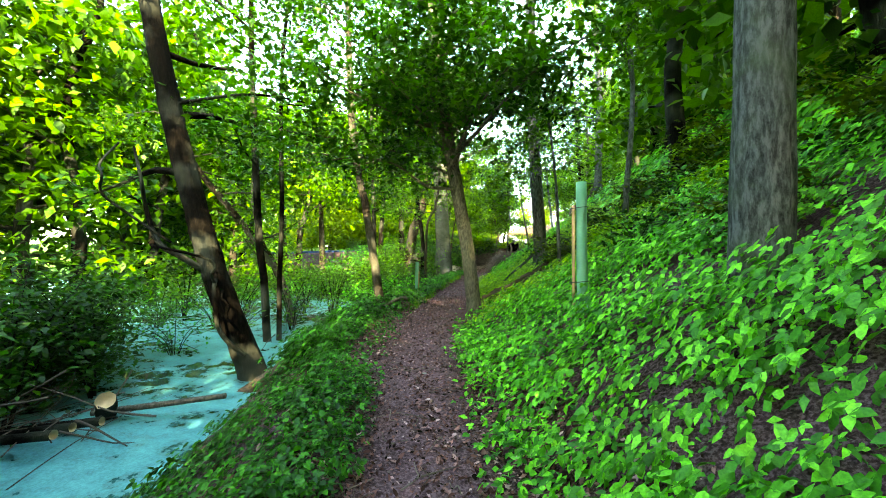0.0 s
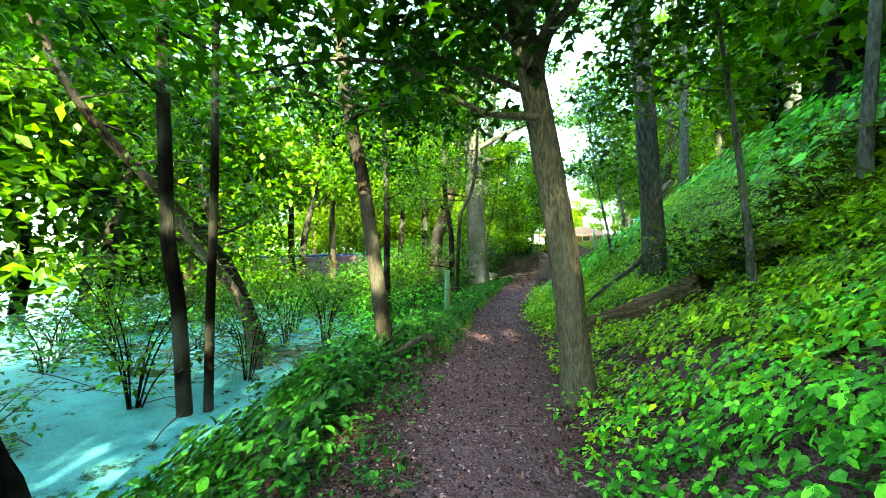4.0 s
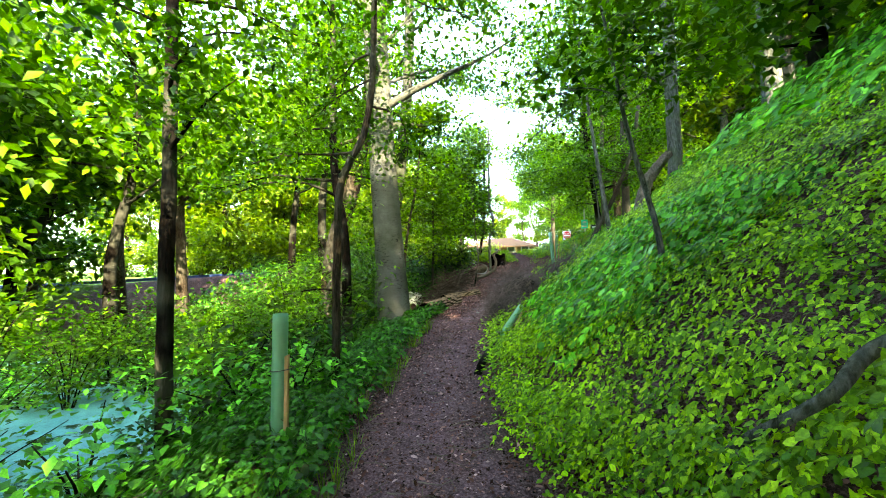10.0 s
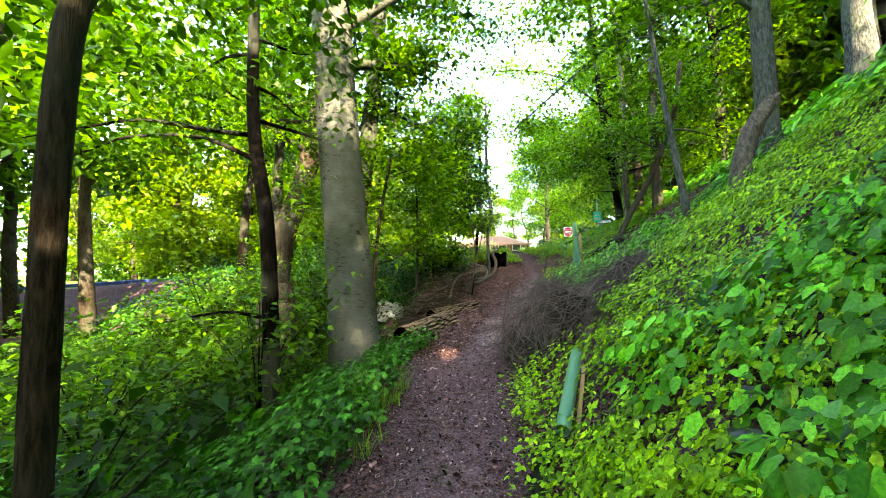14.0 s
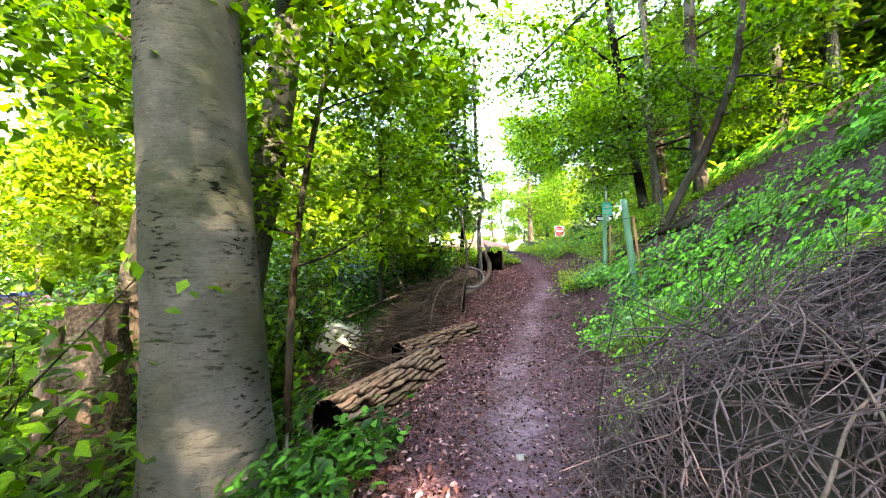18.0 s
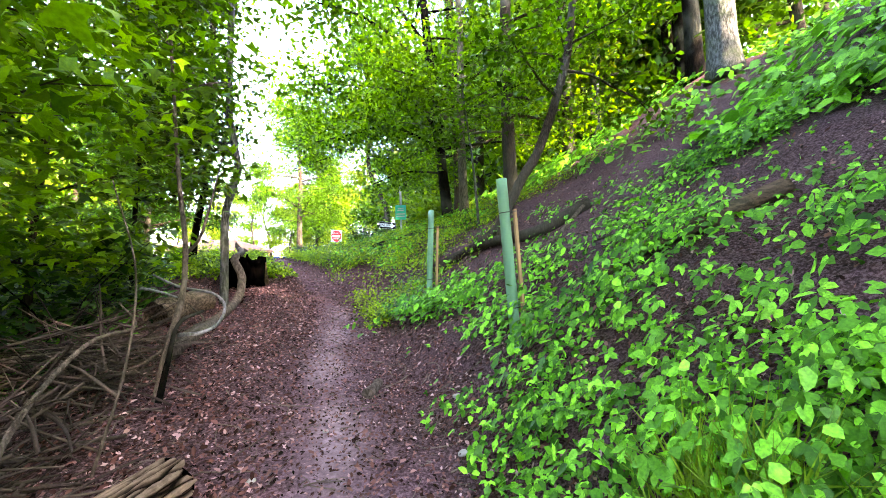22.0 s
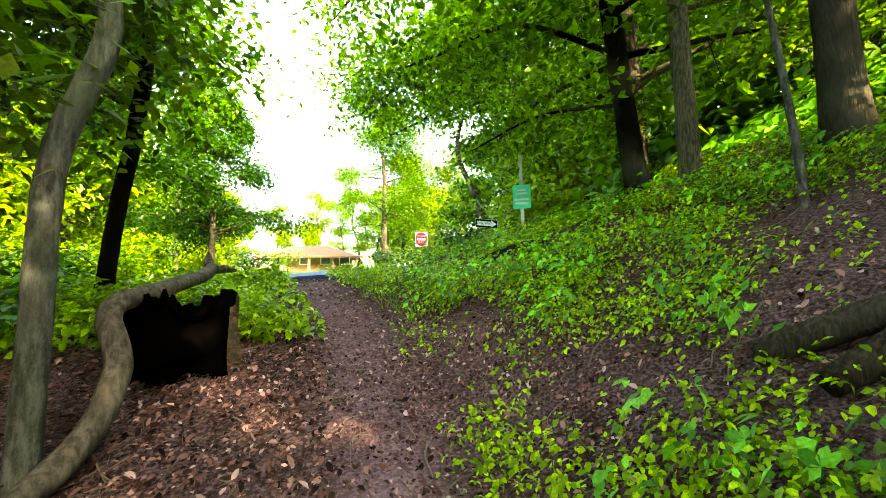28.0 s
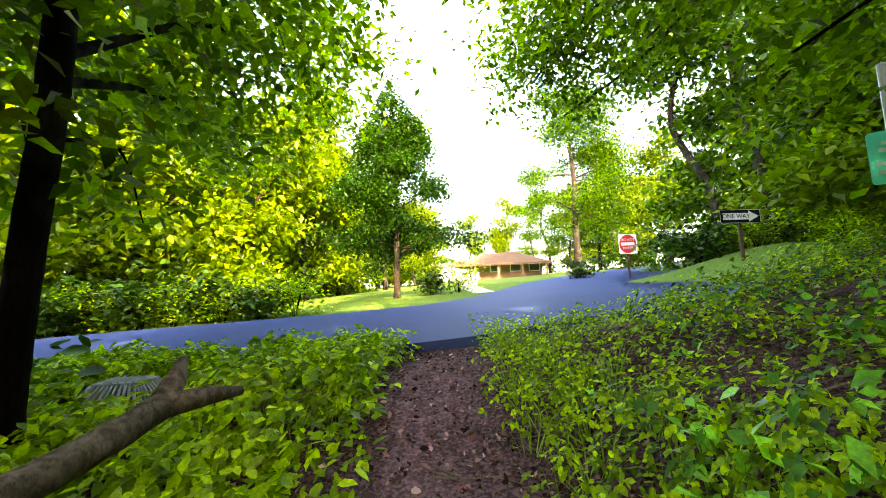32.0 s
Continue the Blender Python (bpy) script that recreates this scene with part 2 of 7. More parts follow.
TWIG = twig_material("twig", (0.04, 0.027, 0.021), (0.22, 0.175, 0.15))
BRUSH = twig_material("brush", (0.012, 0.0085, 0.0088), (0.24, 0.18, 0.185))
BARK_DARK_TWIG = twig_material("dead_twig", (0.012, 0.008, 0.007), (0.13, 0.10, 0.09))
# near-black tone for the shade deep inside the twig heaps
BRUSH_SHADE = bark_material("brush_shade", (0.0024, 0.0016, 0.0017), (0.036, 0.025, 0.025), 26, (1, 0.35, 0.5), depth=0.05)


def soil_material():
    m, nt, p = material("forest_soil")
    a = noise_tex(nt, 1.1, 6, 0.65)
    b = noise_tex(nt, 14, 8, 0.7)
    c = noise_tex(nt, 55, 6, 0.7)
    at = nt.nodes.new("ShaderNodeAttribute")
    at.attribute_name = "trodden"
    litter = ramp(nt, b.outputs[0], [(0.35, (0.00356, 0.00185, 0.00193)), (0.5, (0.025, 0.0119, 0.0116)), (0.62, (0.0624, 0.0312, 0.0309)), (0.75, (0.124, 0.0666, 0.0678))])
    dirt = ramp(nt, b.outputs[0], [(0.3, (0.0433, 0.0226, 0.0297)), (0.5, (0.144, 0.0822, 0.11)), (0.72, (0.317, 0.191, 0.258))])
    col = mix(nt, at.outputs["Fac"], litter.outputs[0], dirt.outputs[0])
    col = mix(nt, 0.5, col, ramp(nt, a.outputs[0], [(0.35, (0.0201, 0.00979, 0.0109)), (0.7, (0.112, 0.0642, 0.0772))]).outputs[0])
    col = mix(nt, 0.28, col, ramp(nt, c.outputs[0], [(0.42, (0.00891, 0.00495, 0.00643)), (0.5, (0.134, 0.0743, 0.0837)), (0.58, (0.385, 0.247, 0.289))]).outputs[0])
    worn = nt.nodes.new("ShaderNodeAttribute")
    worn.attribute_name = "worn"
    col = mix(nt, worn.outputs["Fac"], col, ramp(nt, b.outputs[0], [(0.3, (0.128, 0.087, 0.105)), (0.52, (0.272, 0.189, 0.228)), (0.72, (0.432, 0.319, 0.376))]).outputs[0])
    lawn = nt.nodes.new("ShaderNodeAttribute")
    lawn.attribute_name = "lawn"
    col = mix(nt, lawn.outputs["Fac"], col, ramp(nt, b.outputs[0], [(0.3, (0.05, 0.10, 0.02)), (0.7, (0.15, 0.24, 0.05))]).outputs[0])
    nt.links.new(col, p.inputs["Base Color"])
    p.inputs["Roughness"].default_value = 0.9
    n = bump(nt, p, c.outputs[0], 0.5, 0.01)
    bump(nt, p, b.outputs[0], 0.8, 0.03, n)
    return m


SOIL = soil_material()


def plain(name, color, rough=0.5, metal=0.0, grain=30.0, vary=0.12, stretch=None):
    m, nt, p = material(name, 0.4 if rough < 0.7 else 0.08)
    n = noise_tex(nt, grain, 5, 0.65, stretch)
    big = noise_tex(nt, 2.5, 3, 0.5)
    lo = tuple(c * (1 - vary) for c in color)
    hi = tuple(min(1, c * (1 + vary)) for c in color)
    col = mix(nt, 0.5, ramp(nt, n.outputs[0], [(0.3, lo), (0.7, hi)]).outputs[0], ramp(nt, big.outputs[0], [(0.35, lo), (0.65, hi)]).outputs[0])
    nt.links.new(col, p.inputs["Base Color"])
    p.inputs["Roughness"].default_value = rough
    p.inputs["Metallic"].default_value = metal
    bump(nt, p, n.outputs[0], 0.15, 0.003)
    return m


def tube_material():
    m, nt, p = material("tube_plastic", 0.4)
    n = noise_tex(nt, 4, 5, 0.6, (1, 1, 0.3))
    col = ramp(nt, n.outputs[0], [(0.3, (0.15, 0.36, 0.23)), (0.7, (0.20, 0.42, 0.28))])
    nt.links.new(col.outputs[0], p.inputs["Base Color"])
    p.inputs["Roughness"].default_value = 0.45
    tr = node(nt, "BsdfTranslucent")
    nt.links.new(col.outputs[0], tr.inputs[0])
    ms = nt.nodes.new("ShaderNodeMixShader")
    ms.inputs[0].default_value = 0.35
    nt.links.new(p.outputs[0], ms.inputs[1])
    nt.links.new(tr.outputs[0], ms.inputs[2])
    nt.links.new(ms.outputs[0], nt.nodes["Material Output"].inputs[0])
    return m


TUBE = tube_material()
STAKE = plain("stake_wood", (0.36, 0.22, 0.115), 0.8, 0, 40, 0.25, (1, 1, 0.1))
TIE = plain("black_tie", (0.02, 0.02, 0.02), 0.5)
CUT_WOOD = plain("cut_wood", (0.42, 0.29, 0.18), 0.85, 0, 25, 0.3)
CHAR = plain("charred_wood", (0.0012, 0.001, 0.001), 0.97, 0, 20, 0.5)
CHAR.node_tree.nodes["Principled BSDF"].inputs["Specular IOR Level"].default_value = 0.0
ROT = bark_material("rotten_wood", (0.016, 0.009, 0.006), (0.20, 0.12, 0.08), 22, (1, 0.35, 1.6))
WHITE_PLASTIC = plain("white_plastic", (0.66, 0.70, 0.72), 0.5, 0, 12, 0.12)
GALV = plain("galvanised_steel", (0.42, 0.44, 0.48), 0.45, 0.7, 30, 0.12)
SIGN_GREEN = plain("sign_green", (0.04, 0.70, 0.52), 0.75, 0, 30, 0.06)
SIGN_WHITE = plain("sign_white", (0.72, 0.74, 0.74), 0.45, 0, 30, 0.05)
SIGN_BLACK = plain("sign_black", (0.008, 0.008, 0.009), 0.85, 0, 30, 0.1)
SIGN_RED = plain("sign_red", (0.58, 0.03, 0.035), 0.45, 0, 30, 0.08)
POST_BROWN = plain("post_brown", (0.10, 0.065, 0.05), 0.8, 0.0, 30, 0.25)
IRON = plain("cast_iron", (0.3, 0.31, 0.34), 0.6, 0.5, 40, 0.2)
CONCRETE = plain("concrete", (0.40, 0.39, 0.36), 0.9, 0, 20, 0.15)
ROOF = plain("roof_shingle", (0.12, 0.075, 0.052), 0.85, 0, 14, 0.2)
WALL = plain("house_wall", (0.2, 0.12, 0.08), 0.85, 0, 20, 0.12)
GLASS = plain("window_glass", (0.06, 0.07, 0.08), 0.08, 0, 3, 0.2)
BLACK_PLASTIC = plain("black_plastic", (0.02, 0.021, 0.024), 0.35, 0, 20, 0.2)


def asphalt_material():
    m, nt, p = material("asphalt", 0.12)
    a = noise_tex(nt, 0.6, 5, 0.6)
    b = noise_tex(nt, 130, 4, 0.7)
    # bluer than asphalt: the sky's reflection is put into the base colour
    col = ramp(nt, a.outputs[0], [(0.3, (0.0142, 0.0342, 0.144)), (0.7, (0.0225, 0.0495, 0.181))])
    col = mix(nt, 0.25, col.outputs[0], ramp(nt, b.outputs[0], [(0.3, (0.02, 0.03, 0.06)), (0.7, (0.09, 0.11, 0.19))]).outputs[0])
    nt.links.new(col, p.inputs["Base Color"])
    p.inputs["Roughness"].default_value = 0.7
    bump(nt, p, b.outputs[0], 0.5, 0.004)
    return m


ASPHALT = asphalt_material()


def pond_material():
    m, nt, p = material("pond_surface", 0.5)
    a = noise_tex(nt, 0.5, 6, 0.65)
    b = noise_tex(nt, 45, 4, 0.7)
    c = noise_tex(nt, 3.2, 5, 0.7)
    weed = ramp(nt, mix(nt, 0.5, a.outputs[0], c.outputs[0]), [(0.40, (0, 0, 0)), (0.50, (1, 1, 1))])
    # duckweed green pushed to cyan, with the reflected sky put into its colour
    green = ramp(nt, mix(nt, 0.5, b.outputs[0], c.outputs[0]), [(0.36, (0.02, 0.12, 0.14)), (0.64, (0.13, 0.38, 0.43))])
    nt.links.new(mix(nt, weed.outputs[0], (0.02, 0.035, 0.025), green.outputs[0]), p.inputs["Base Color"])
    nt.links.new(ramp(nt, weed.outputs[0], [(0.0, (0.04, 0.04, 0.04)), (1.0, (0.45, 0.45, 0.45))]).outputs[0], p.inputs["Roughness"])
    bump(nt, p, b.outputs[0], 0.06, 0.004)
    return m


POND = pond_material()


# ---- mesh helpers ----
def mesh(name, verts, faces, mats, smooth=True, index=None):
    """A mesh from an array of points and one array of faces, all with as many corners."""
    verts, faces = np.asarray(verts, np.float32), np.asarray(faces, np.int32)
    me = bpy.data.meshes.new(name)
    me.vertices.add(len(verts))
    me.vertices.foreach_set("co", verts.ravel())
    k = faces.shape[1]
    me.loops.add(faces.size)
    me.loops.foreach_set("vertex_index", faces.ravel())
    me.polygons.add(len(faces))
    me.polygons.foreach_set("loop_start", np.arange(0, faces.size, k, dtype=np.int32))
    me.polygons.foreach_set("loop_total", np.full(len(faces), k, np.int32))
    if smooth:
        me.polygons.foreach_set("use_smooth", np.ones(len(faces), bool))
    for m in mats if isinstance(mats, (list, tuple)) else [mats]:
        me.materials.append(m)
    if index is not None:
        me.polygons.foreach_set("material_index", np.asarray(index, np.int32))
    me.update(calc_edges=True)
    return me


def put(name, data, parent=None, label="", **tags):
    ob = new(name, data)
    if parent is not None:
        ob.parent = parent
    return tagged(ob, label, **tags)


def empty(name, at, label, category, group="", kind=""):
    ob = new(name)
    ob.location = at
    return tagged(ob, label, category, group, kind)


def join(pieces):
    vs, fs, off = [], [], 0
    for v, f in pieces:
        vs.append(v)
        fs.append(f + off)
        off += len(v)
    return np.concatenate(vs), np.concatenate(fs)


def lattice(p, seed=0.0):
    """Cheap smooth noise, about -1 to 1, for arrays of points."""
    x, y, z = p[..., 0], p[..., 1], p[..., 2]
    out = np.sin(2.1 * x + 1.3 * y + seed) * np.cos(1.7 * z - 0.9 * x + 2 * seed)
    out = out + 0.6 * np.sin(4.3 * y - 3.1 * z + 1.9 * seed) * np.cos(3.7 * x + 0.7 * seed)
    return out / 1.6


def smooth_line(points, n):
    """A Catmull-Rom curve through the points, n steps for each span."""
    p = np.asarray(points, float)
    if len(p) < 3:
        return np.linspace(p[0], p[-1], n * (len(p) - 1) + 1)
    p = np.concatenate([[2 * p[0] - p[1]], p, [2 * p[-1] - p[-2]]])
    out = []
    for i in range(1, len(p) - 2):
        t = np.linspace(0, 1, n, endpoint=False)[:, None]
        a, b, c, d = p[i - 1], p[i], p[i + 1], p[i + 2]
        out.append(0.5 * (2 * b + (c - a) * t + (2 * a - 5 * b + 4 * c - d) * t**2 + (3 * b - a - 3 * c + d) * t**3))
    return np.concatenate(out + [p[-2:-1]])


def loft(line, radii, sides=10, rough=0.0, ridges=0, seed=0.0, cap=True, squash=None):
    """A tube along a line with a radius for each point: points and quads."""
    line = np.asarray(line, float)
    radii = np.broadcast_to(np.asarray(radii, float), len(line))
    tan = np.gradient(line, axis=0)
    tan /= np.linalg.norm(tan, axis=1)[:, None] + 1e-9
    ref = np.array((1.0, 0, 0)) if abs(tan[0][0]) < 0.8 else np.array((0, 1.0, 0))
    rings = []
    ang = np.linspace(0, 2 * np.pi, sides, endpoint=False)
    for k, (c, t, r) in enumerate(zip(line, tan, radii)):
        u = ref - t * (ref @ t)
        u /= np.linalg.norm(u)
        w = np.cross(t, u)
        ref = u
        rr = np.full(sides, r)
        if ridges:
            rr = rr * (1 + rough * np.sin(ang * ridges + 2.0 * np.sin(k * 0.55 + seed) + seed))
        ring = c + rr[:, None] * (np.cos(ang)[:, None] * u + np.sin(ang)[:, None] * w)
        if rough:
            ring = c + (ring - c) * (1 + rough * lattice(ring * (2.2 / max(r, 0.05)) ** 0.7, seed))[:, None]
        rings.append(ring)
    v = np.concatenate(rings)
    n = len(line)
    i = np.arange(n - 1)[:, None] * sides
    j = np.arange(sides)[None, :]
    jn = (j + 1) % sides
    f = np.stack([i + j, i + jn, i + sides + jn, i + sides + j], -1).reshape(-1, 4)
    if cap:
        for base, c in ((0, line[0]), ((n - 1) * sides, line[-1])):
            v = np.concatenate([v, [c]])
            m = len(v) - 1
            a = base + np.arange(0, sides, 2)
            b = base + (np.arange(0, sides, 2) + 1) % sides
            d = base + (np.arange(0, sides, 2) + 2) % sides
            q = np.stack([np.full(len(a), m), a, b, d], -1)
            f = np.concatenate([f, q if base else q[:, [0, 3, 2, 1]]])
    return v, f


def box(cx, cy, cz, sx, sy, sz, bevel=0.0):
    bm = bmesh.new()
    bmesh.ops.create_cube(bm, size=1)
    for v in bm.verts:
        v.co = Vector((cx + v.co.x * sx, cy + v.co.y * sy, cz + v.co.z * sz))
    if bevel:
        bmesh.ops.bevel(bm, geom=bm.edges[:], offset=bevel, segments=2, affect="EDGES")
    return bm


def part(name, bm, mat, parent=None, label="", smooth=False):
    me = bpy.data.meshes.new(name)
    bm.to_mesh(me)
    bm.free()
    me.materials.append(mat)
    if smooth:
        me.polygons.foreach_set("use_smooth", np.ones(len(me.polygons), bool))
    return put(name, me, parent, label)


def flat_shape(pts, y, t=0.002):
    bm = bmesh.new()
    f = bm.faces.new([bm.verts.new((x, y, z)) for x, z in pts])
    e = bmesh.ops.extrude_face_region(bm, geom=[f])
    for v in e["geom"]:
        if isinstance(v, bmesh.types.BMVert):
            v.co.y -= t
    bmesh.ops.recalc_face_normals(bm, faces=bm.faces)
    return bm


# leaf outlines: (points, triangles); stalk end at the origin, tip along +x, fold along the midrib
OVAL = (np.array([(0, 0, 0), (0.42, 0.29, 0.06), (0.42, -0.29, 0.06), (1, 0, -0.08), (0.45, 0, -0.03)]),
        np.array([(0, 4, 1), (0, 2, 4), (4, 3, 1), (4, 2, 3)]))
ROUND = (np.array([(0, 0, 0), (0.3, 0.36, 0.05), (0.72, 0.27, 0.03), (1, 0, -0.08), (0.72, -0.27, 0.03), (0.3, -0.36, 0.05)]), np.array([(0, 2, 1), (0, 3, 2), (0, 4, 3), (0, 5, 4)]))
DIAMOND = (np.array([(0, 0, 0), (0.45, 0.3, 0.06), (0.45, -0.3, 0.06), (1, 0, -0.06)]), np.array([(0, 3, 1), (0, 2, 3)]))
MAPLE = (np.array([(0, 0, 0), (0.24, 0.52, 0.03), (0.42, 0.17, 0.04), (1.0, 0, -0.07), (0.42, -0.17, 0.04), (0.24, -0.52, 0.03)]),
         np.array([(0, 2, 1), (0, 5, 4), (0, 4, 2), (4, 3, 2)]))
BLADE = (np.array([(0, 0.015, 0), (0, -0.015, 0), (0.5, 0.013, 0.12), (0.5, -0.013, 0.12), (1, 0, 0.0)]), np.array([(0, 1, 2), (1, 3, 2), (2, 3, 4)]))


def triple():
    """Three pointed leaflets on one stalk."""
    pts, tris = [], []
    for k, (a, L) in enumerate(((0.0, 0.72), (1.25, 0.6), (-1.25, 0.6))):
        c, s_ = math.cos(a), math.sin(a)
        for x, y, z in ((0.0, 0, 0), (0.25, 0.30, 0.05), (0.7, 0.25, 0.03), (1.0, 0, -0.1), (0.7, -0.25, 0.03), (0.25, -0.30, 0.05)):
            x, y = x * L, y * L
            pts.append((0.28 + x * c - y * s_, x * s_ + y * c, z))
        tris += [(6 * k, 6 * k + 2, 6 * k + 1), (6 * k, 6 * k + 3, 6 * k + 2), (6 * k, 6 * k + 4, 6 * k + 3), (6 * k, 6 * k + 5, 6 * k + 4)]
    return np.array(pts), np.array(tris)


CURLED = (np.array([(0, 0, 0.02), (0.3, 0.24, 0.16), (0.75, 0.2, 0.14), (1, 0.02, 0.1), (0.7, -0.22, 0.12), (0.3, -0.26, 0.13), (0.5, 0, 0.0)]), np.array([(6, 1, 0), (6, 2, 1), (6, 3, 2), (6, 4, 3), (6, 5, 4), (6, 0, 5)]))
TRIPLE = triple()
MIXED = ((TRIPLE, 0.42, 1.35), (ROUND, 0.38, 1.0), (OVAL, 0.20, 1.1))
BROAD = ((ROUND, 0.55, 1.15), (TRIPLE, 0.3, 1.3), (OVAL, 0.15, 1.1))


def mixed_leaves(at, size, shapes, rng, tilt, droop, heading):
    """Leaves of several kinds, shared out by lot."""
    kind = rng.choice(len(shapes), len(at), p=[q[1] for q in shapes])
    pieces, order = [], []
    for k, (shape, _, grow) in enumerate(shapes):
        i = np.nonzero(kind == k)[0]
        if len(i):
            v, f = leaves(at[i], size[i] * grow, shape, rng, tilt, droop, heading=heading[i])
            pieces.append((lie_along(v, at[i]), f))
    return join(pieces)


def leaves(at, size, shape, rng, tilt=0.5, droop=0.0, heading=None):
    """Points and triangles for one leaf at each place: face up but for the tilt, tips sunk by droop (radians)."""
    n = len(at)
    pts, tris = shape
    a = rng.uniform(0, 2 * np.pi, n) if heading is None else heading
    pitch = rng.normal(droop, tilt, n)
    roll = rng.normal(0, tilt, n)
    ca, sa, cp, sp, cr, sr = np.cos(a), np.sin(a), np.cos(pitch), np.sin(pitch), np.cos(roll), np.sin(roll)
    x = np.stack([ca * cp, sa * cp, -sp], -1)
    side = np.stack([-sa, ca, 0 * a], -1)
    up = np.cross(x, side)
    y = side * cr[:, None] + up * sr[:, None]
    z = np.cross(x, y)
    s = np.broadcast_to(size, n)[:, None, None]
    v = np.asarray(at)[:, None, :] + s * (pts[None, :, :1] * x[:, None] + pts[None, :, 1:2] * y[:, None] + pts[None, :, 2:] * z[:, None])
    f = tris[None] + (np.arange(n) * len(pts))[:, None, None]
    return v.reshape(-1, 3), f.reshape(-1, 3)


# ---- the lie of the land ----
LINE_Y = [-30, -16, -13.3, -11.3, -10, -9, -7.7, -7, -5.5, -3.5, -1.4, 1, 2, 3.2, 5, 6.5, 8.3, 10, 11.3, 12.8, 13.8, 14.6, 16]
LINE_X = [5.5, 4.2, 3.75, 3.2, 2.7, 2.3, 1.95, 1.65, 1.4, 1.1, 0.66, 0.55, 0.54, 0.45, 0.75, 1.0, 1.45, 2.0, 2.28, 2.22, 2.0, 1.88, 1.7]
LEVEL_Y = [-30, -13, -9, -6, -2, 0, 2, 5, 7.7, 9.5, 11.5, 13.3, 14.6, 16]
LEVEL_Z = [-1.4, -1.3, -1.26, -1.22, -1.2, -1.1, -0.89, -0.67, -0.45, -0.12, 0.30, 0.92, 1.18, 1.3]
HALF_Y, HALF = [-13, -9, -5.5, -3.5, 0, 2, 5, 7.4, 9.6, 11, 12.4, 14], [0.42, 0.45, 0.8, 0.85, 0.5, 0.5, 0.85, 0.7, 0.45, 0.42, 0.34, 0.36]
STEEP_Y, STEEP = [-14, -11, -9, -6, -2.8, 0, 4, 7.4, 9.6, 10.9, 12.4, 13.2, 14, 18], [0.8, 0.85, 0.66, 0.66, 0.72, 0.75, 0.78, 0.66, 0.66, 0.62, 0.50, 0.41, 0.25, 0.15]
SHELF_Y, SHELF = [-16, -9, -5.5, -2, 2, 4, 5.8, 7.2, 8.5, 10, 13], [0.75, 0.9, 1.2, 1.25, 0.9, 0.62, 0.65, 1.0, 1.5, 1.9, 2.2]
FLOOR_Y, FLOOR = [-20, 1, 4, 8, 11, 13, 15, 20], [-2.75, -2.75, -2.2, -1.6, -0.5, 0.3, 0.95, 1.1]
NEAR_X = [-60, -12, -1.8, 1.2, 2.1, 3.4, 4.6, 8, 16, 60]
NEAR_Y = [11, 13.3, 14.75, 15.0, 15.35, 16.3, 16.95, 18.0, 19.5, 25]
WATER = -1.88


def road_plane(x, y):
    return 1.22 + 0.05 * np.clip(x - 1.9, -25, 30) + 0.045 * np.clip(y - 14.6, -10, 60)


def ease(t):
    t = np.clip(t, 0, 1)
    return t * t * (3 - 2 * t)


def ground(x, y):
    x, y = np.asarray(x, float), np.asarray(y, float)
    d = x - np.interp(y, LINE_Y, LINE_X)
    base = np.interp(y, LEVEL_Y, LEVEL_Z)
    half = np.interp(y, HALF_Y, HALF)
    u = np.clip(d - half, 0, None)
    s = np.interp(y, STEEP_Y, STEEP)
    rise = s * (np.sqrt(np.minimum(u, 9) ** 2 + 0.09) - 0.3) + 0.22 * np.clip(u - 9, 0, 40)
    v = np.clip(-d - np.interp(y, SHELF_Y, SHELF), 0, None)
    sunk = np.minimum(0.55 * (np.sqrt(v**2 + 0.16) - 0.4), 8)
    low = np.interp(y, FLOOR_Y, FLOOR) + 0.05 * np.clip(v - 22, 0, 40)
    left = base - sunk
    left = np.where(left < low + 0.3, low + 0.3 * np.exp(np.clip((left - low - 0.3) / 0.3, -30, 0)), left)
    left = np.where(v > 0, np.minimum(left, base), base)
    z = np.where(d > 0, base + rise, left)
    z = z + 0.03 * np.sin(3.1 * x + 1.7 * y) * np.sin(2.3 * y - 1.1 * x) * np.clip(np.abs(d) - 0.3, 0, 1)
    z = z + 0.012 * np.sin(7.3 * x + 2.9 * y) * np.sin(6.1 * y - 3.3 * x)
    edge = np.interp(x, NEAR_X, NEAR_Y)
    t = ease((y - edge + 1.5) / 1.35)
    bank = 0.75 * np.exp(-((x - 9.0) / 2.4) ** 2 - ((y - 22.6) / 1.7) ** 2)
    return z * (1 - t) + (road_plane(x, y) - 0.07 + bank) * t


def spaced(breaks):
    """Coordinates with given steps: (from, to, step) in turn."""
    out = []
    for a, b, n in breaks:
        out.append(np.linspace(a, b, n, endpoint=False))
    return np.unique(np.concatenate(out + [[breaks[-1][1]]]))


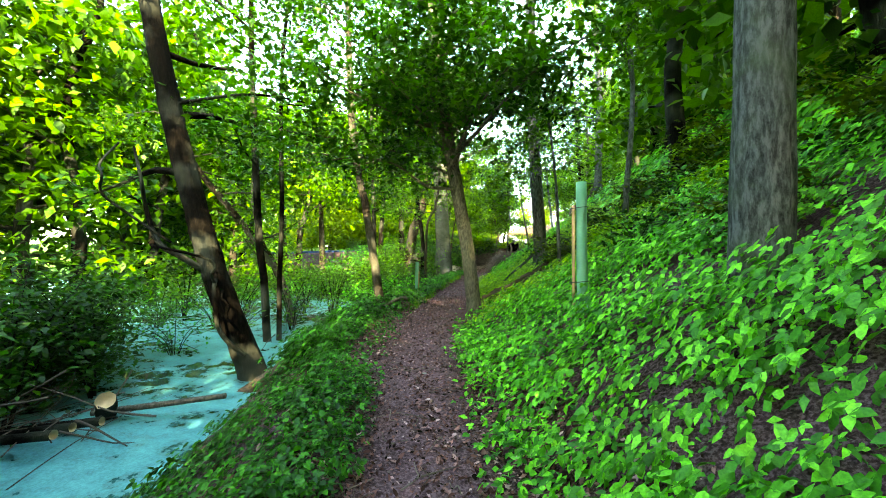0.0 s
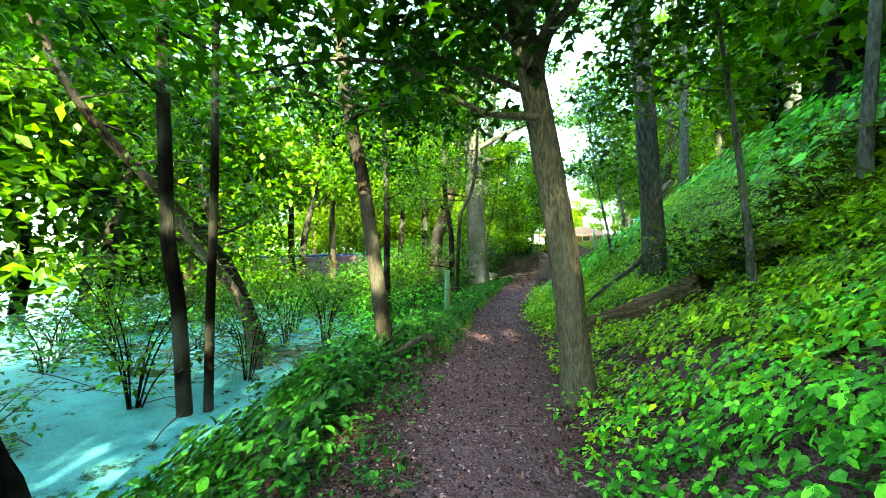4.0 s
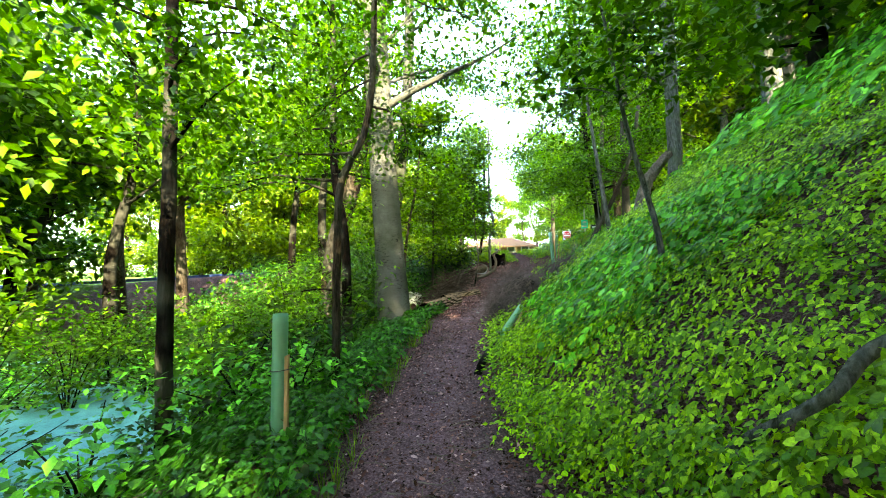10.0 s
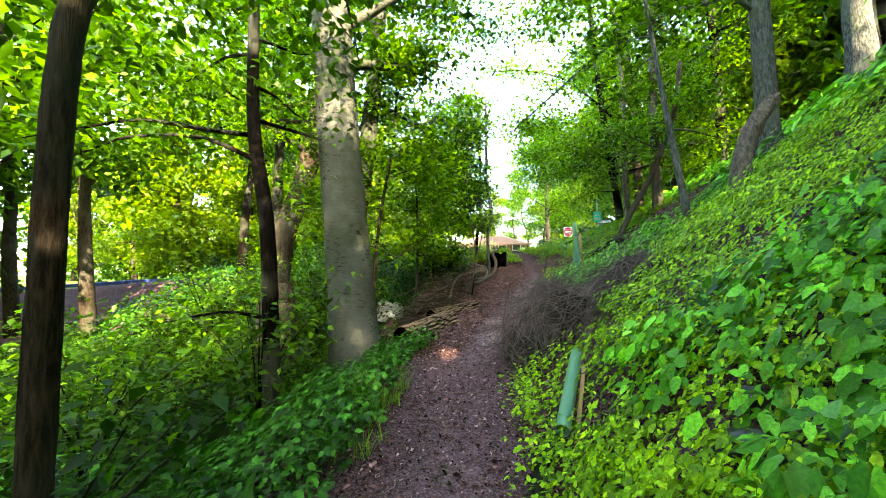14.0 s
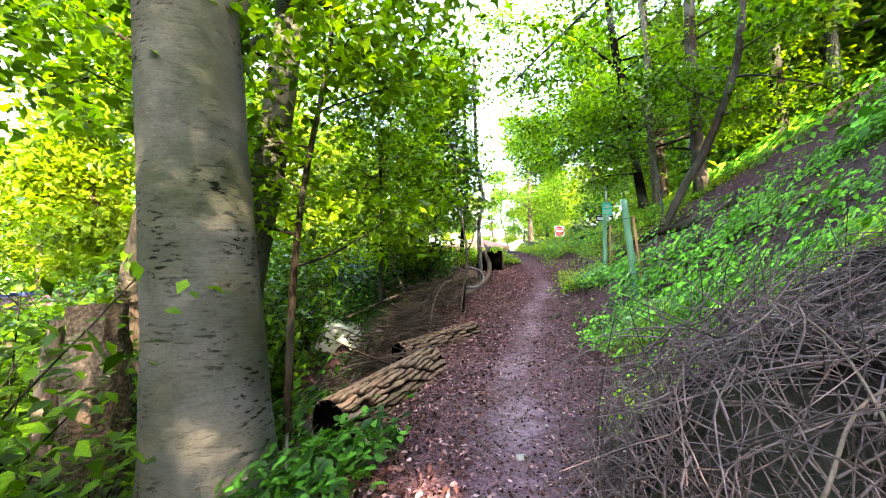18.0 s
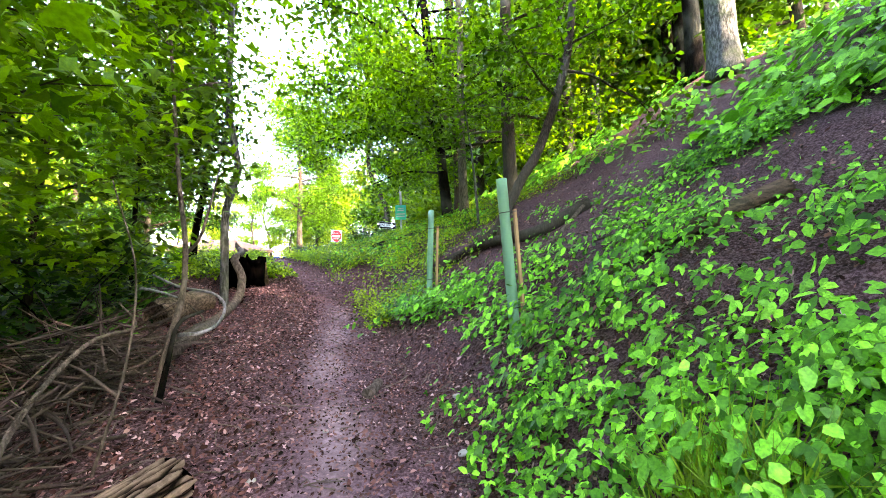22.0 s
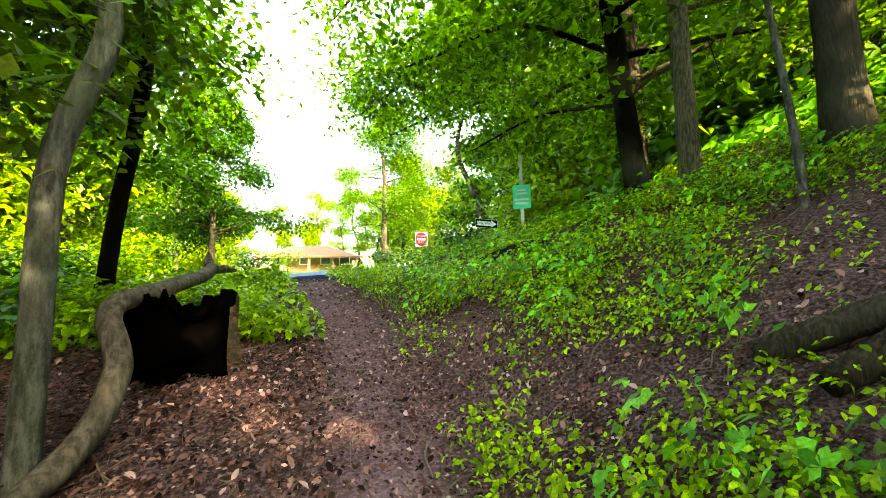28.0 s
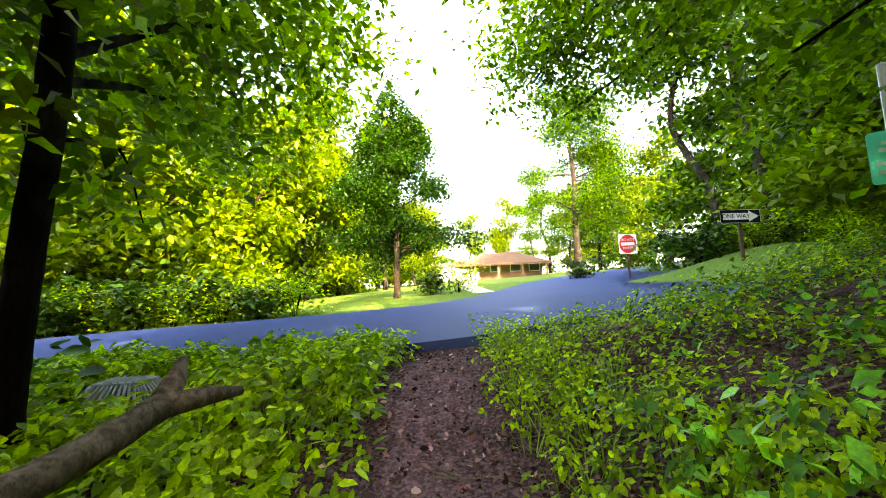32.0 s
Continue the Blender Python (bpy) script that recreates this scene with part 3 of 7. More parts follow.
def build_ground():
    xs = spaced([(-900, -60, 8), (-60, -12, 24), (-12, -3.5, 40), (-3.5, 6, 110), (6, 14, 40), (14, 60, 24), (60, 900, 8)])
    ys = spaced([(-900, -60, 8), (-60, -17, 20), (-17, 16, 330), (16, 30, 40), (30, 80, 20), (80, 900, 8)])
    X, Y = np.meshgrid(xs, ys)
    Z = ground(X, Y)
    nx, ny = len(xs), len(ys)
    i = np.arange(ny - 1)[:, None] * nx
    j = np.arange(nx - 1)[None, :]
    f = np.stack([i + j, i + j + 1, i + nx + j + 1, i + nx + j], -1).reshape(-1, 4)
    v = np.stack([X, Y, Z], -1).reshape(-1, 3)
    me = mesh("ground", v, f, SOIL)
    d = np.abs(v[:, 0] - np.interp(v[:, 1], LINE_Y, LINE_X))
    half = np.interp(v[:, 1], HALF_Y, HALF)
    tr = np.clip(1.25 - d / np.maximum(half, 0.2), 0, 1) * (v[:, 1] < 15)
    at = me.attributes.new("trodden", "FLOAT", "POINT")
    at.data.foreach_set("value", tr.astype(np.float32))
    mid = np.interp(v[:, 1], LINE_Y, LINE_X) + 0.07 * np.sin(1.9 * v[:, 1]) + 0.05
    worn = np.exp(-(((v[:, 0] - mid) / 0.17) ** 2)) * ease((v[:, 1] - 3.0) / 1.5) * ease((12.0 - v[:, 1]) / 2.0)
    worn = np.clip(worn * (0.75 + 0.5 * np.sin(5.3 * v[:, 1] + 2 * np.sin(3 * v[:, 0]))), 0, 0.85)
    at = me.attributes.new("worn", "FLOAT", "POINT")
    at.data.foreach_set("value", worn.astype(np.float32))
    lawn = ((v[:, 1] > np.interp(v[:, 0], NEAR_X, NEAR_Y) + 2.0) | (np.abs(v[:, 0]) > 18)) * 1.0
    at = me.attributes.new("lawn", "FLOAT", "POINT")
    at.data.foreach_set("value", lawn.astype(np.float32))
    put("ground", me, None, "brown forest soil with a trodden footpath and leaf litter", category="ground", kind="structure")


build_ground()


def build_water():
    xs, ys = np.linspace(-40, 1.0, 30), np.linspace(-40, 4.5, 40)
    X, Y = np.meshgrid(xs, ys)
    v = np.stack([X, Y, np.full_like(X, WATER)], -1).reshape(-1, 3)
    nx, ny = 30, 40
    i = np.arange(ny - 1)[:, None] * nx
    j = np.arange(nx - 1)[None, :]
    f = np.stack([i + j, i + j + 1, i + nx + j + 1, i + nx + j], -1).reshape(-1, 4)
    put("water", mesh("water", v, f, POND), None, "still pond half covered with duckweed, the sky's cyan put into its green", category="pond", kind="structure")


build_water()


def build_road():
    near = [(-60, 10.9), (-30, 12.6), (-12, 13.4), (-5, 14.3), (-1.8, 14.8), (0, 14.92), (1.2, 15.05), (2.1, 15.4), (3.4, 16.35), (4.6, 17.0), (8, 18.05), (16, 19.6), (40, 23)]
    right = [(40, 27), (16, 22.6), (9, 20.3), (6.2, 19.2), (5.0, 19.0), (4.75, 19.6), (4.9, 21), (5.3, 23.5), (6.1, 27), (8.5, 33), (15, 44), (30, 62)]
    left = [(24, 64), (10.5, 46), (5.2, 36), (2.9, 29), (2.0, 24), (1.5, 21.5), (0.6, 20.0), (-0.8, 19.35), (-4.7, 18.95), (-7.7, 18.45), (-12, 17.7), (-30, 16.2), (-60, 14.6)]
    ring = near + right + left
    bm = bmesh.new()
    top = [bm.verts.new((x, y, float(road_plane(x, y)) + 0.012)) for x, y in ring]
    face = bm.faces.new(top)
    bmesh.ops.triangulate(bm, faces=[face])
    low = [bm.verts.new((x, y, float(road_plane(x, y)) - 0.14)) for x, y in ring]
    n = len(ring)
    for k in range(n):
        bm.faces.new((top[(k + 1) % n], top[k], low[k], low[(k + 1) % n]))
    bmesh.ops.recalc_face_normals(bm, faces=bm.faces)
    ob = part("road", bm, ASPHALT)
    tagged(ob, "smooth asphalt road with the sky's blue put into its grey and a worn edge", "road", kind="structure")


build_road()


# ---- trees ----
def crown_points(ends, per, spread, flat, rng):
    """Places for leaves in flattened clusters about the ends of twigs."""
    ends = np.asarray(ends)
    c = np.repeat(ends, per, axis=0)
    off = rng.normal(0, 1, c.shape) * (spread, spread, spread * flat)
    return c + off


def limbs_of(line, rad, rng, count, start, length, lift, sub=4, arc=(0, 2 * np.pi)):
    """Boughs that leave a trunk line: tubes, and the twig ends that carry leaves."""
    tubes, ends = [], []
    seg = np.linalg.norm(np.diff(line, axis=0), axis=1)
    along = np.concatenate([[0], np.cumsum(seg)])
    for k in range(count):
        s = along[-1] * (start + (1 - start) * (k + rng.uniform(0.1, 0.9)) / count)
        p = np.array([np.interp(s, along, line[:, a]) for a in range(3)])
        r = np.interp(s, along, rad) * 0.42
        a = rng.uniform(*arc)
        ln = length * rng.uniform(0.6, 1.15) * (1.1 - 0.5 * (s / along[-1] - start) / (1 - start + 1e-6))
        way = np.array((math.cos(a), math.sin(a), lift * rng.uniform(0.4, 1.4)))
        way /= np.linalg.norm(way)
        q = [p]
        step = ln / 4
        for _ in range(4):
            way = way + rng.normal(0, 0.16, 3) + (0, 0, -0.06)
            way /= np.linalg.norm(way)
            q.append(q[-1] + way * step)
        bl = smooth_line(q, 2)
        mine = [loft(bl, np.linspace(max(r, 0.012), 0.006, len(bl)), 4, cap=False)]
        for m in range(sub):
            t0 = bl[int(len(bl) * rng.uniform(0.35, 0.98)) - 1]
            b = way + rng.normal(0, 0.6, 3) * (1, 1, 0.4)
            b /= np.linalg.norm(b)
            e = t0 + b * ln * rng.uniform(0.15, 0.4)
            mine.append(loft(np.linspace(t0, e, 2), [0.007, 0.003], 3, cap=False))
            ends += [e, (t0 + e) / 2]
        ends += [bl[-1], bl[-3], bl[len(bl) // 2]]
        tubes.append(join(mine))
    return tubes, ends


def joined(at, cell=0.5):
    """Which of the leaves hang in a cluster, with no stray ones in the air."""
    best = np.zeros(len(at), int)
    for shift in (0.0, 0.5):
        _, place, count = np.unique(np.floor(at / cell + shift).astype(int), axis=0, return_inverse=True, return_counts=True)
        best = np.maximum(best, count[place.ravel()])
    return best >= 6


def tree(label, points, r0, r1, bark, leaf, shape, size, seed, boughs=10, start=0.4, length=2.0, lift=0.25, per=40, spread=0.38,
         flat=0.35, sides=12, flare=1.5, ridges=0, rough=0.06, group="", name="tree", droop=0.35, sub=4, extra=(), arc=(0, 2 * np.pi), cone=0.0):
    """A tree whose trunk runs through the points; the first stands on the ground."""
    rng = np.random.default_rng(seed)
    pts = [list(p) for p in points]
    pts[0][2] = float(ground(pts[0][0], pts[0][1])) - 0.12
    line = smooth_line(pts, 14)
    seg = np.linalg.norm(np.diff(line, axis=0), axis=1)
    s = np.concatenate([[0], np.cumsum(seg)])
    rad = r0 + (r1 - r0) * (s / s[-1])
    rad = rad * (1 + (flare - 1) * np.exp(-s / (1.6 * r0 + 0.05)))
    top = empty(name, (0, 0, 0), label, "tree", group)
    v, f = loft(line, rad, sides, rough, ridges, seed)
    put("trunk", mesh("trunk", v, f, bark), top)
    tubes, ends = limbs_of(line, rad, rng, boughs, start, length, lift, sub, arc)
    for way in extra:
        bl = smooth_line(way[0], 8)
        tubes.append(loft(bl, np.linspace(way[1], way[1] * 0.35, len(bl)), 7, 0.05, 0, seed, cap=False))
        if len(way) > 2:
            tips = bl[len(bl) // 4:: 2]
            ends += list(np.repeat(tips, way[2], axis=0) + rng.normal(0, 0.3, (len(tips) * way[2], 3)) * (1, 1, 0.35))
    for v, f in tubes:
        put("bough", mesh("bough", v, f, bark), top)
    if ends and per:
        at = crown_points(ends, per, spread, flat, rng)
        at = at[shaded(at)]
        at = at[joined(at)]
        if cone:
            off = np.hypot(at[:, 0] - line[-1][0], at[:, 1] - line[-1][1])
            at = at[off < (line[-1][2] + 0.4 - at[:, 2]) * cone * rng.uniform(0.7, 1.15, len(at)) + 0.15]
        v, f = leaves(at, size * rng.uniform(0.6, 1.2, len(at)), shape, rng, 0.45, droop)
        put("crown", mesh("crown", v, f, leaf, smooth=False), top, kind="stuff")
    return top


def upright(x, y, h, rng, wander=0.25, lean=(0, 0)):
    z = float(ground(x, y))
    n = 4
    out = []
    for k in range(n + 1):
        t = k / n
        out.append((x + lean[0] * t * h + (rng.normal(0, wander) * t if k else 0), y + lean[1] * t * h + (rng.normal(0, wander) * t if k else 0), z + h * t))
    return out


# trees out of view, added behind the start to block the low sun
for k, (x, y) in enumerate(((-1.4, -16.0), (1.0, -16.4), (3.4, -16.9), (7.3, -16.2))):
    tree("unseen leafy tree added behind the start to block the sun", upright(x, y, 10.5, np.random.default_rng(100 + k), 0.15), 0.16, 0.06, BARK_BROWN, LEAF_MAPLE, OVAL, 0.24, 100 + k, 22, 0.12, 2.6, per=26, spread=0.5, group="trees behind the start")
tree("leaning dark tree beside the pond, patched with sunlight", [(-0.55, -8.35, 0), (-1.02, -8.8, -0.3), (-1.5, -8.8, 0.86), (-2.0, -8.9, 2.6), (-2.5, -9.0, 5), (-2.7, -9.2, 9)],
     0.18, 0.10, BARK_SHADED, LEAF_MAPLE, MAPLE, 0.15, 11, 12, 0.3, 2.4, per=18, ridges=9, rough=0.07, sides=22,
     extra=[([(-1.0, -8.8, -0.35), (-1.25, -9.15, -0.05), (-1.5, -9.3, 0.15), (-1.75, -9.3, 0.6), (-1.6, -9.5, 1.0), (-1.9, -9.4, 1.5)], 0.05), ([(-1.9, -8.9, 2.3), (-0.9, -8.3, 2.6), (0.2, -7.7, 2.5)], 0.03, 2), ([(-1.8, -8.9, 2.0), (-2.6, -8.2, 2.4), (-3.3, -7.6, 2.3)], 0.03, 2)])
tree("broad pale-grey barked tree on the leafy slope", upright(5.1, -10.35, 11, np.random.default_rng(1), 0.06, (0.015, 0)), 0.165, 0.12, BARK_GREY, LEAF_MAPLE, MAPLE, 0.15, 12, 11, 0.40, 2.8, per=30, ridges=11, rough=0.05, sides=22, flare=1.15)
tree("tall maple with smooth grey-brown bark at the path's edge", [(2.36, -5.96, 0), (2.2, -6.08, 0.1), (2.0, -6.19, 1.26), (1.75, -6.22, 2.6), (1.47, -6.26, 4.6), (1.37, -6.36, 9)],
     0.135, 0.09, BARK_MAPLE, LEAF_MAPLE, MAPLE, 0.14, 13, 15, 0.28, 3.1, per=40, ridges=14, rough=0.04, sides=24,
     extra=[([(2.0, -6.4, 1.3), (1.5, -6.6, 1.35), (0.9, -6.7, 1.75), (0.2, -6.8, 1.9), (-0.6, -7.0, 1.8)], 0.035, 1), ([(1.9, -6.4, 2.0), (1.2, -5.8, 2.5), (0.4, -5.2, 2.8)], 0.03, 2), ([(2.0, -6.4, 2.0), (2.6, -7.2, 2.5), (3.2, -7.9, 2.8)], 0.03, 2), ([(1.95, -6.4, 2.2), (1.5, -7.2, 2.6), (1.2, -8.2, 2.9)], 0.03, 2), ([(1.95, -6.4, 1.7), (2.1, -6.0, 2.6), (2.3, -5.8, 4.5)], 0.07),
            ([(1.9, -6.2, 1.9), (1.2, -6.6, 2.6), (0.5, -7.4, 2.9), (0.0, -8.6, 2.8)], 0.035, 4), ([(1.9, -6.2, 1.6), (1.0, -6.5, 2.0), (0.2, -7.2, 2.1), (-0.6, -8.2, 2.05)], 0.03, 3), ([(1.8, -6.2, 2.3), (2.4, -6.3, 3.0), (3.1, -7.0, 3.1), (3.6, -7.9, 2.9)], 0.035, 4),
            ([(1.8, -6.2, 2.6), (2.7, -5.9, 3.1), (3.5, -5.3, 3.2)], 0.03, 4), ([(1.7, -6.2, 2.8), (1.2, -7.0, 3.6), (0.9, -7.6, 3.8)], 0.03, 5), ([(1.7, -6.2, 2.9), (2.0, -7.4, 3.7), (2.3, -8.6, 3.7)], 0.03, 5), ([(1.7, -6.2, 3.2), (1.4, -4.6, 4.0), (1.0, -3.2, 4.3)], 0.03, 5)])
tree("slender leaning tree with sunlit reddish bark by the path", [(0.05, -5.30, 0), (-0.17, -5.24, -0.3), (-0.55, -5.1, 1.26), (-0.9, -5.15, 3), (-1.2, -5.1, 7)],
     0.1, 0.065, BARK_BROWN, LEAF_DARK, OVAL, 0.12, 14, 12, 0.34, 2.2, per=40, ridges=11, rough=0.06, sides=20,
     extra=[([(-0.72, -5.2, 2.0), (-0.3, -4.9, 2.3), (0.35, -4.7, 2.2)], 0.025, 2), ([(-0.75, -5.2, 2.2), (-1.5, -5.6, 2.4), (-2.2, -5.9, 2.2)], 0.025, 2)])
tree("thin dark tree standing at the pond's edge", [(-2.2, -6.25, 0), (-2.25, -6.4, -0.6), (-2.3, -6.55, 0.5), (-2.55, -6.6, 4), (-2.7, -6.6, 7)], 0.09, 0.05, BARK_SHADED, LEAF_MAPLE, MAPLE, 0.14, 15, 7, 0.42, 1.9, per=20)
tree("thin dark tree standing at the pond's edge", [(-2.05, -6.1, 0), (-2.1, -6.1, -0.6), (-2.05, -6.15, 1.0), (-2.2, -6.1, 4), (-2.1, -6.0, 6.5)], 0.06, 0.035, BARK_SHADED, LEAF_MAPLE, MAPLE, 0.14, 16, 6, 0.42, 1.8, per=20)
tree("dead grey trunk leaning over the pond", [(-2.9, -4.25, 0), (-3.15, -4.7, -0.7), (-3.55, -5.3, 0.3), (-3.75, -5.6, 0.9)], 0.1, 0.06, BARK_DEAD, LEAF_DARK, OVAL, 0.1, 17, 2, 0.5, 0.8, per=0)
tree("leaning forked tree over the pond with sunlit bark", [(-3.6, -3.2, 0), (-3.85, -4.2, -0.3), (-4.1, -5.3, 0.95), (-4.4, -6.4, 2.2), (-4.6, -7, 3.5)], 0.12, 0.05, BARK_BROWN, LEAF_LIGHT, OVAL, 0.12, 18, 9, 0.35, 2.2, per=26,
     extra=[([(-3.9, -4.4, -0.05), (-4.1, -4.5, 0.6), (-4.4, -4.5, 1.5), (-4.5, -4.4, 3.0)], 0.06)])
tree("slim tree with shade-dark bark on the bank below the path", [(-2.3, -0.9, 0), (-2.4, -0.85, 0), (-2.5, -0.75, 1.5), (-2.8, -0.5, 4.5), (-2.9, -0.4, 8)], 0.085, 0.05, BARK_SHADED, LEAF_LIGHT, OVAL, 0.10, 19, 10, 0.34, 2.1, per=46, ridges=7, sides=14)
tree("thin crooked sapling with a kink above eye height", [(-0.64, -0.35, 0), (-0.63, -0.35, 0.2), (-0.6, -0.34, 1.15), (-0.5, -0.3, 1.5), (-0.32, -0.2, 2.0), (-0.25, -0.1, 3.2), (-0.3, 0, 6)], 0.05, 0.03, BARK_BROWN, LEAF_LIGHT, OVAL, 0.10, 20, 10, 0.38, 2.0, per=42, ridges=7, sides=16)
tree("slim forked tree with shade-dark bark and low boughs", [(-2.0, 3.3, 0), (-2.02, 3.3, -0.4), (-2.06, 3.25, 1.04), (-2.35, 3.4, 2.4), (-2.5, 3.6, 4), (-2.6, 3.8, 7)], 0.11, 0.06, BARK_SHADED, LEAF_LIGHT, OVAL, 0.13, 21, 11, 0.42, 2.3, per=40,
     extra=[([(-2.2, 3.3, 1.9), (-2.9, 3.1, 2.2), (-3.7, 2.9, 2.2), (-4.3, 2.8, 2.0)], 0.035), ([(-2.03, 3.28, -0.2), (-2.6, 3.2, -0.1), (-3.3, 3.0, -0.2)], 0.03)])
tree("massive smooth grey beech trunk beside the path", [(-1.27, 4.42, 0), (-1.33, 4.42, -0.2), (-1.45, 4.42, 1.4), (-1.62, 4.42, 4), (-1.8, 4.5, 8), (-1.8, 4.6, 14)], 0.36, 0.24, BEECH, LEAF_MAPLE, OVAL, 0.13, 22, 16, 0.32, 3.8, per=34, sides=32, rough=0.02, flare=1.35, sub=5,
     extra=[([(-1.6, 4.5, 6.0), (-0.6, 5.2, 7.6), (0.4, 5.9, 8.2), (1.2, 6.5, 8.3)], 0.05, 6), ([(-1.6, 4.5, 5.0), (-0.6, 5.8, 6.0), (0.3, 7.0, 6.4), (0.8, 8.4, 6.6)], 0.05, 6), ([(-1.6, 4.5, 7.5), (0.0, 5.0, 9.5), (1.5, 5.6, 9.8)], 0.05, 7)])
tree("leaning vine-clad tree with ridged bark", [(-4.2, 6.9, 0), (-4.1, 7.0, 0.2), (-4.0, 7.2, 1.5), (-3.7, 7.5, 2.7), (-3.2, 7.9, 6), (-3, 8, 10)], 0.3, 0.18, BARK_BROWN, LEAF_SPRAY, OVAL, 0.13, 23, 10, 0.42, 2.6, per=30, ridges=12, rough=0.07, sides=22)
tree("pale grey tree trunk standing among saplings", [(-2.35, 6.3, 0), (-2.15, 6.2, 0.0), (-1.95, 6.12, 0.95), (-1.65, 6.1, 2.6), (-1.3, 6.1, 6), (-1.2, 6.1, 10)], 0.2, 0.13, BEECH, LEAF_SPRAY, OVAL, 0.13, 24, 10, 0.42, 2.4, per=30, sides=20, rough=0.03)
tree("thin sapling with layered light green leaves", [(-1.5, 5.9, 0), (-1.42, 5.9, 0.3), (-1.3, 5.95, 1.5), (-1.0, 6, 3.2), (-0.9, 6, 5)], 0.045, 0.02, BARK_BROWN, LEAF_SPRAY, MAPLE, 0.13, 25, 14, 0.3, 1.8, per=40, flare=1.2)
tree("thin sapling rising from the brush pile", [(-1.21, 9.21, 0), (-1.2, 9.2, 0.5), (-1.15, 9.2, 1.5), (-1.2, 9.3, 5.5)], 0.045, 0.02, BARK_BROWN, LEAF_SPRAY, MAPLE, 0.13, 26, 20, 0.2, 1.9, per=40, flare=1.2)
tree("young maple with layered light green leaves behind the brush", [(-0.95, 10.7, 0), (-0.95, 10.7, 1.2), (-0.85, 10.8, 3.0), (-0.8, 10.9, 6.0)], 0.04, 0.018, BARK_BROWN, LEAF_SPRAY, MAPLE, 0.12, 111, 18, 0.22, 1.5, per=34, flare=1.2)
tree("slim sapling with small dark leaves beside the burnt stump", [(-0.35, 12.3, 0), (-0.35, 12.3, 1.4), (-0.3, 12.3, 3.0), (-0.2, 12.4, 6.5)], 0.035, 0.016, BARK_SHADED, LEAF_OLIVE, OVAL, 0.10, 112, 18, 0.25, 1.1, per=34, flare=1.2)
tree("tall tree with grey furrowed bark on the slope", [(3.45, -2.8, 0), (3.4, -2.85, 0.8), (3.3, -2.95, 2.2), (3.15, -3, 5), (3.0, -3.1, 11)], 0.165, 0.11, BARK_GREY, LEAF_MAPLE, MAPLE, 0.15, 27, 13, 0.38, 3.0, per=34, ridges=11, rough=0.05, sides=22, flare=1.7,
     extra=[([(3.38, -2.9, 0.35), (3.12, -2.88, 0.02), (2.85, -2.66, -0.22), (2.62, -2.7, -0.42), (2.35, -2.5, -0.72), (2.2, -2.55, -0.9)], 0.045)])
vine = empty("vine", (0, 0, 0), "thick dark vine looping off the leaning tree", "vine")
for pts, r in (([(-0.5, -8.75, -1.45), (-0.6, -8.96, -1.22), (-0.66, -9.07, -1.0), (-0.69, -9.11, -0.66), (-0.72, -9.1, -0.44), (-0.85, -8.95, -0.36), (-1.0, -8.85, -0.2)], 0.032),
               ([(-0.78, -9.02, -0.43), (-0.66, -9.2, -0.28), (-0.65, -9.17, -0.18), (-0.67, -9.22, -0.08), (-0.8, -9.4, 0.0), (-1.1, -9.7, 0.1)], 0.022),
               ([(-0.62, -8.75, -1.1), (-0.56, -8.95, -0.95), (-0.62, -8.98, -0.86), (-0.6, -8.95, -0.72), (-0.68, -9.0, -0.62), (-0.78, -8.9, -0.52)], 0.02),
               ([(-1.15, -9.4, 0.15), (-1.5, -9.7, 0.5), (-1.7, -9.9, 0.75), (-1.55, -10.0, 0.95), (-1.75, -9.9, 1.15), (-1.9, -9.6, 1.5)], 0.018)):
    q = smooth_line(pts, 8)
    v, f = loft(q, np.linspace(r, r * 0.75, len(q)), 10, 0.06, 0, 3.0)
    put("stem", mesh("stem", v, f, BARK_SHADED), vine)
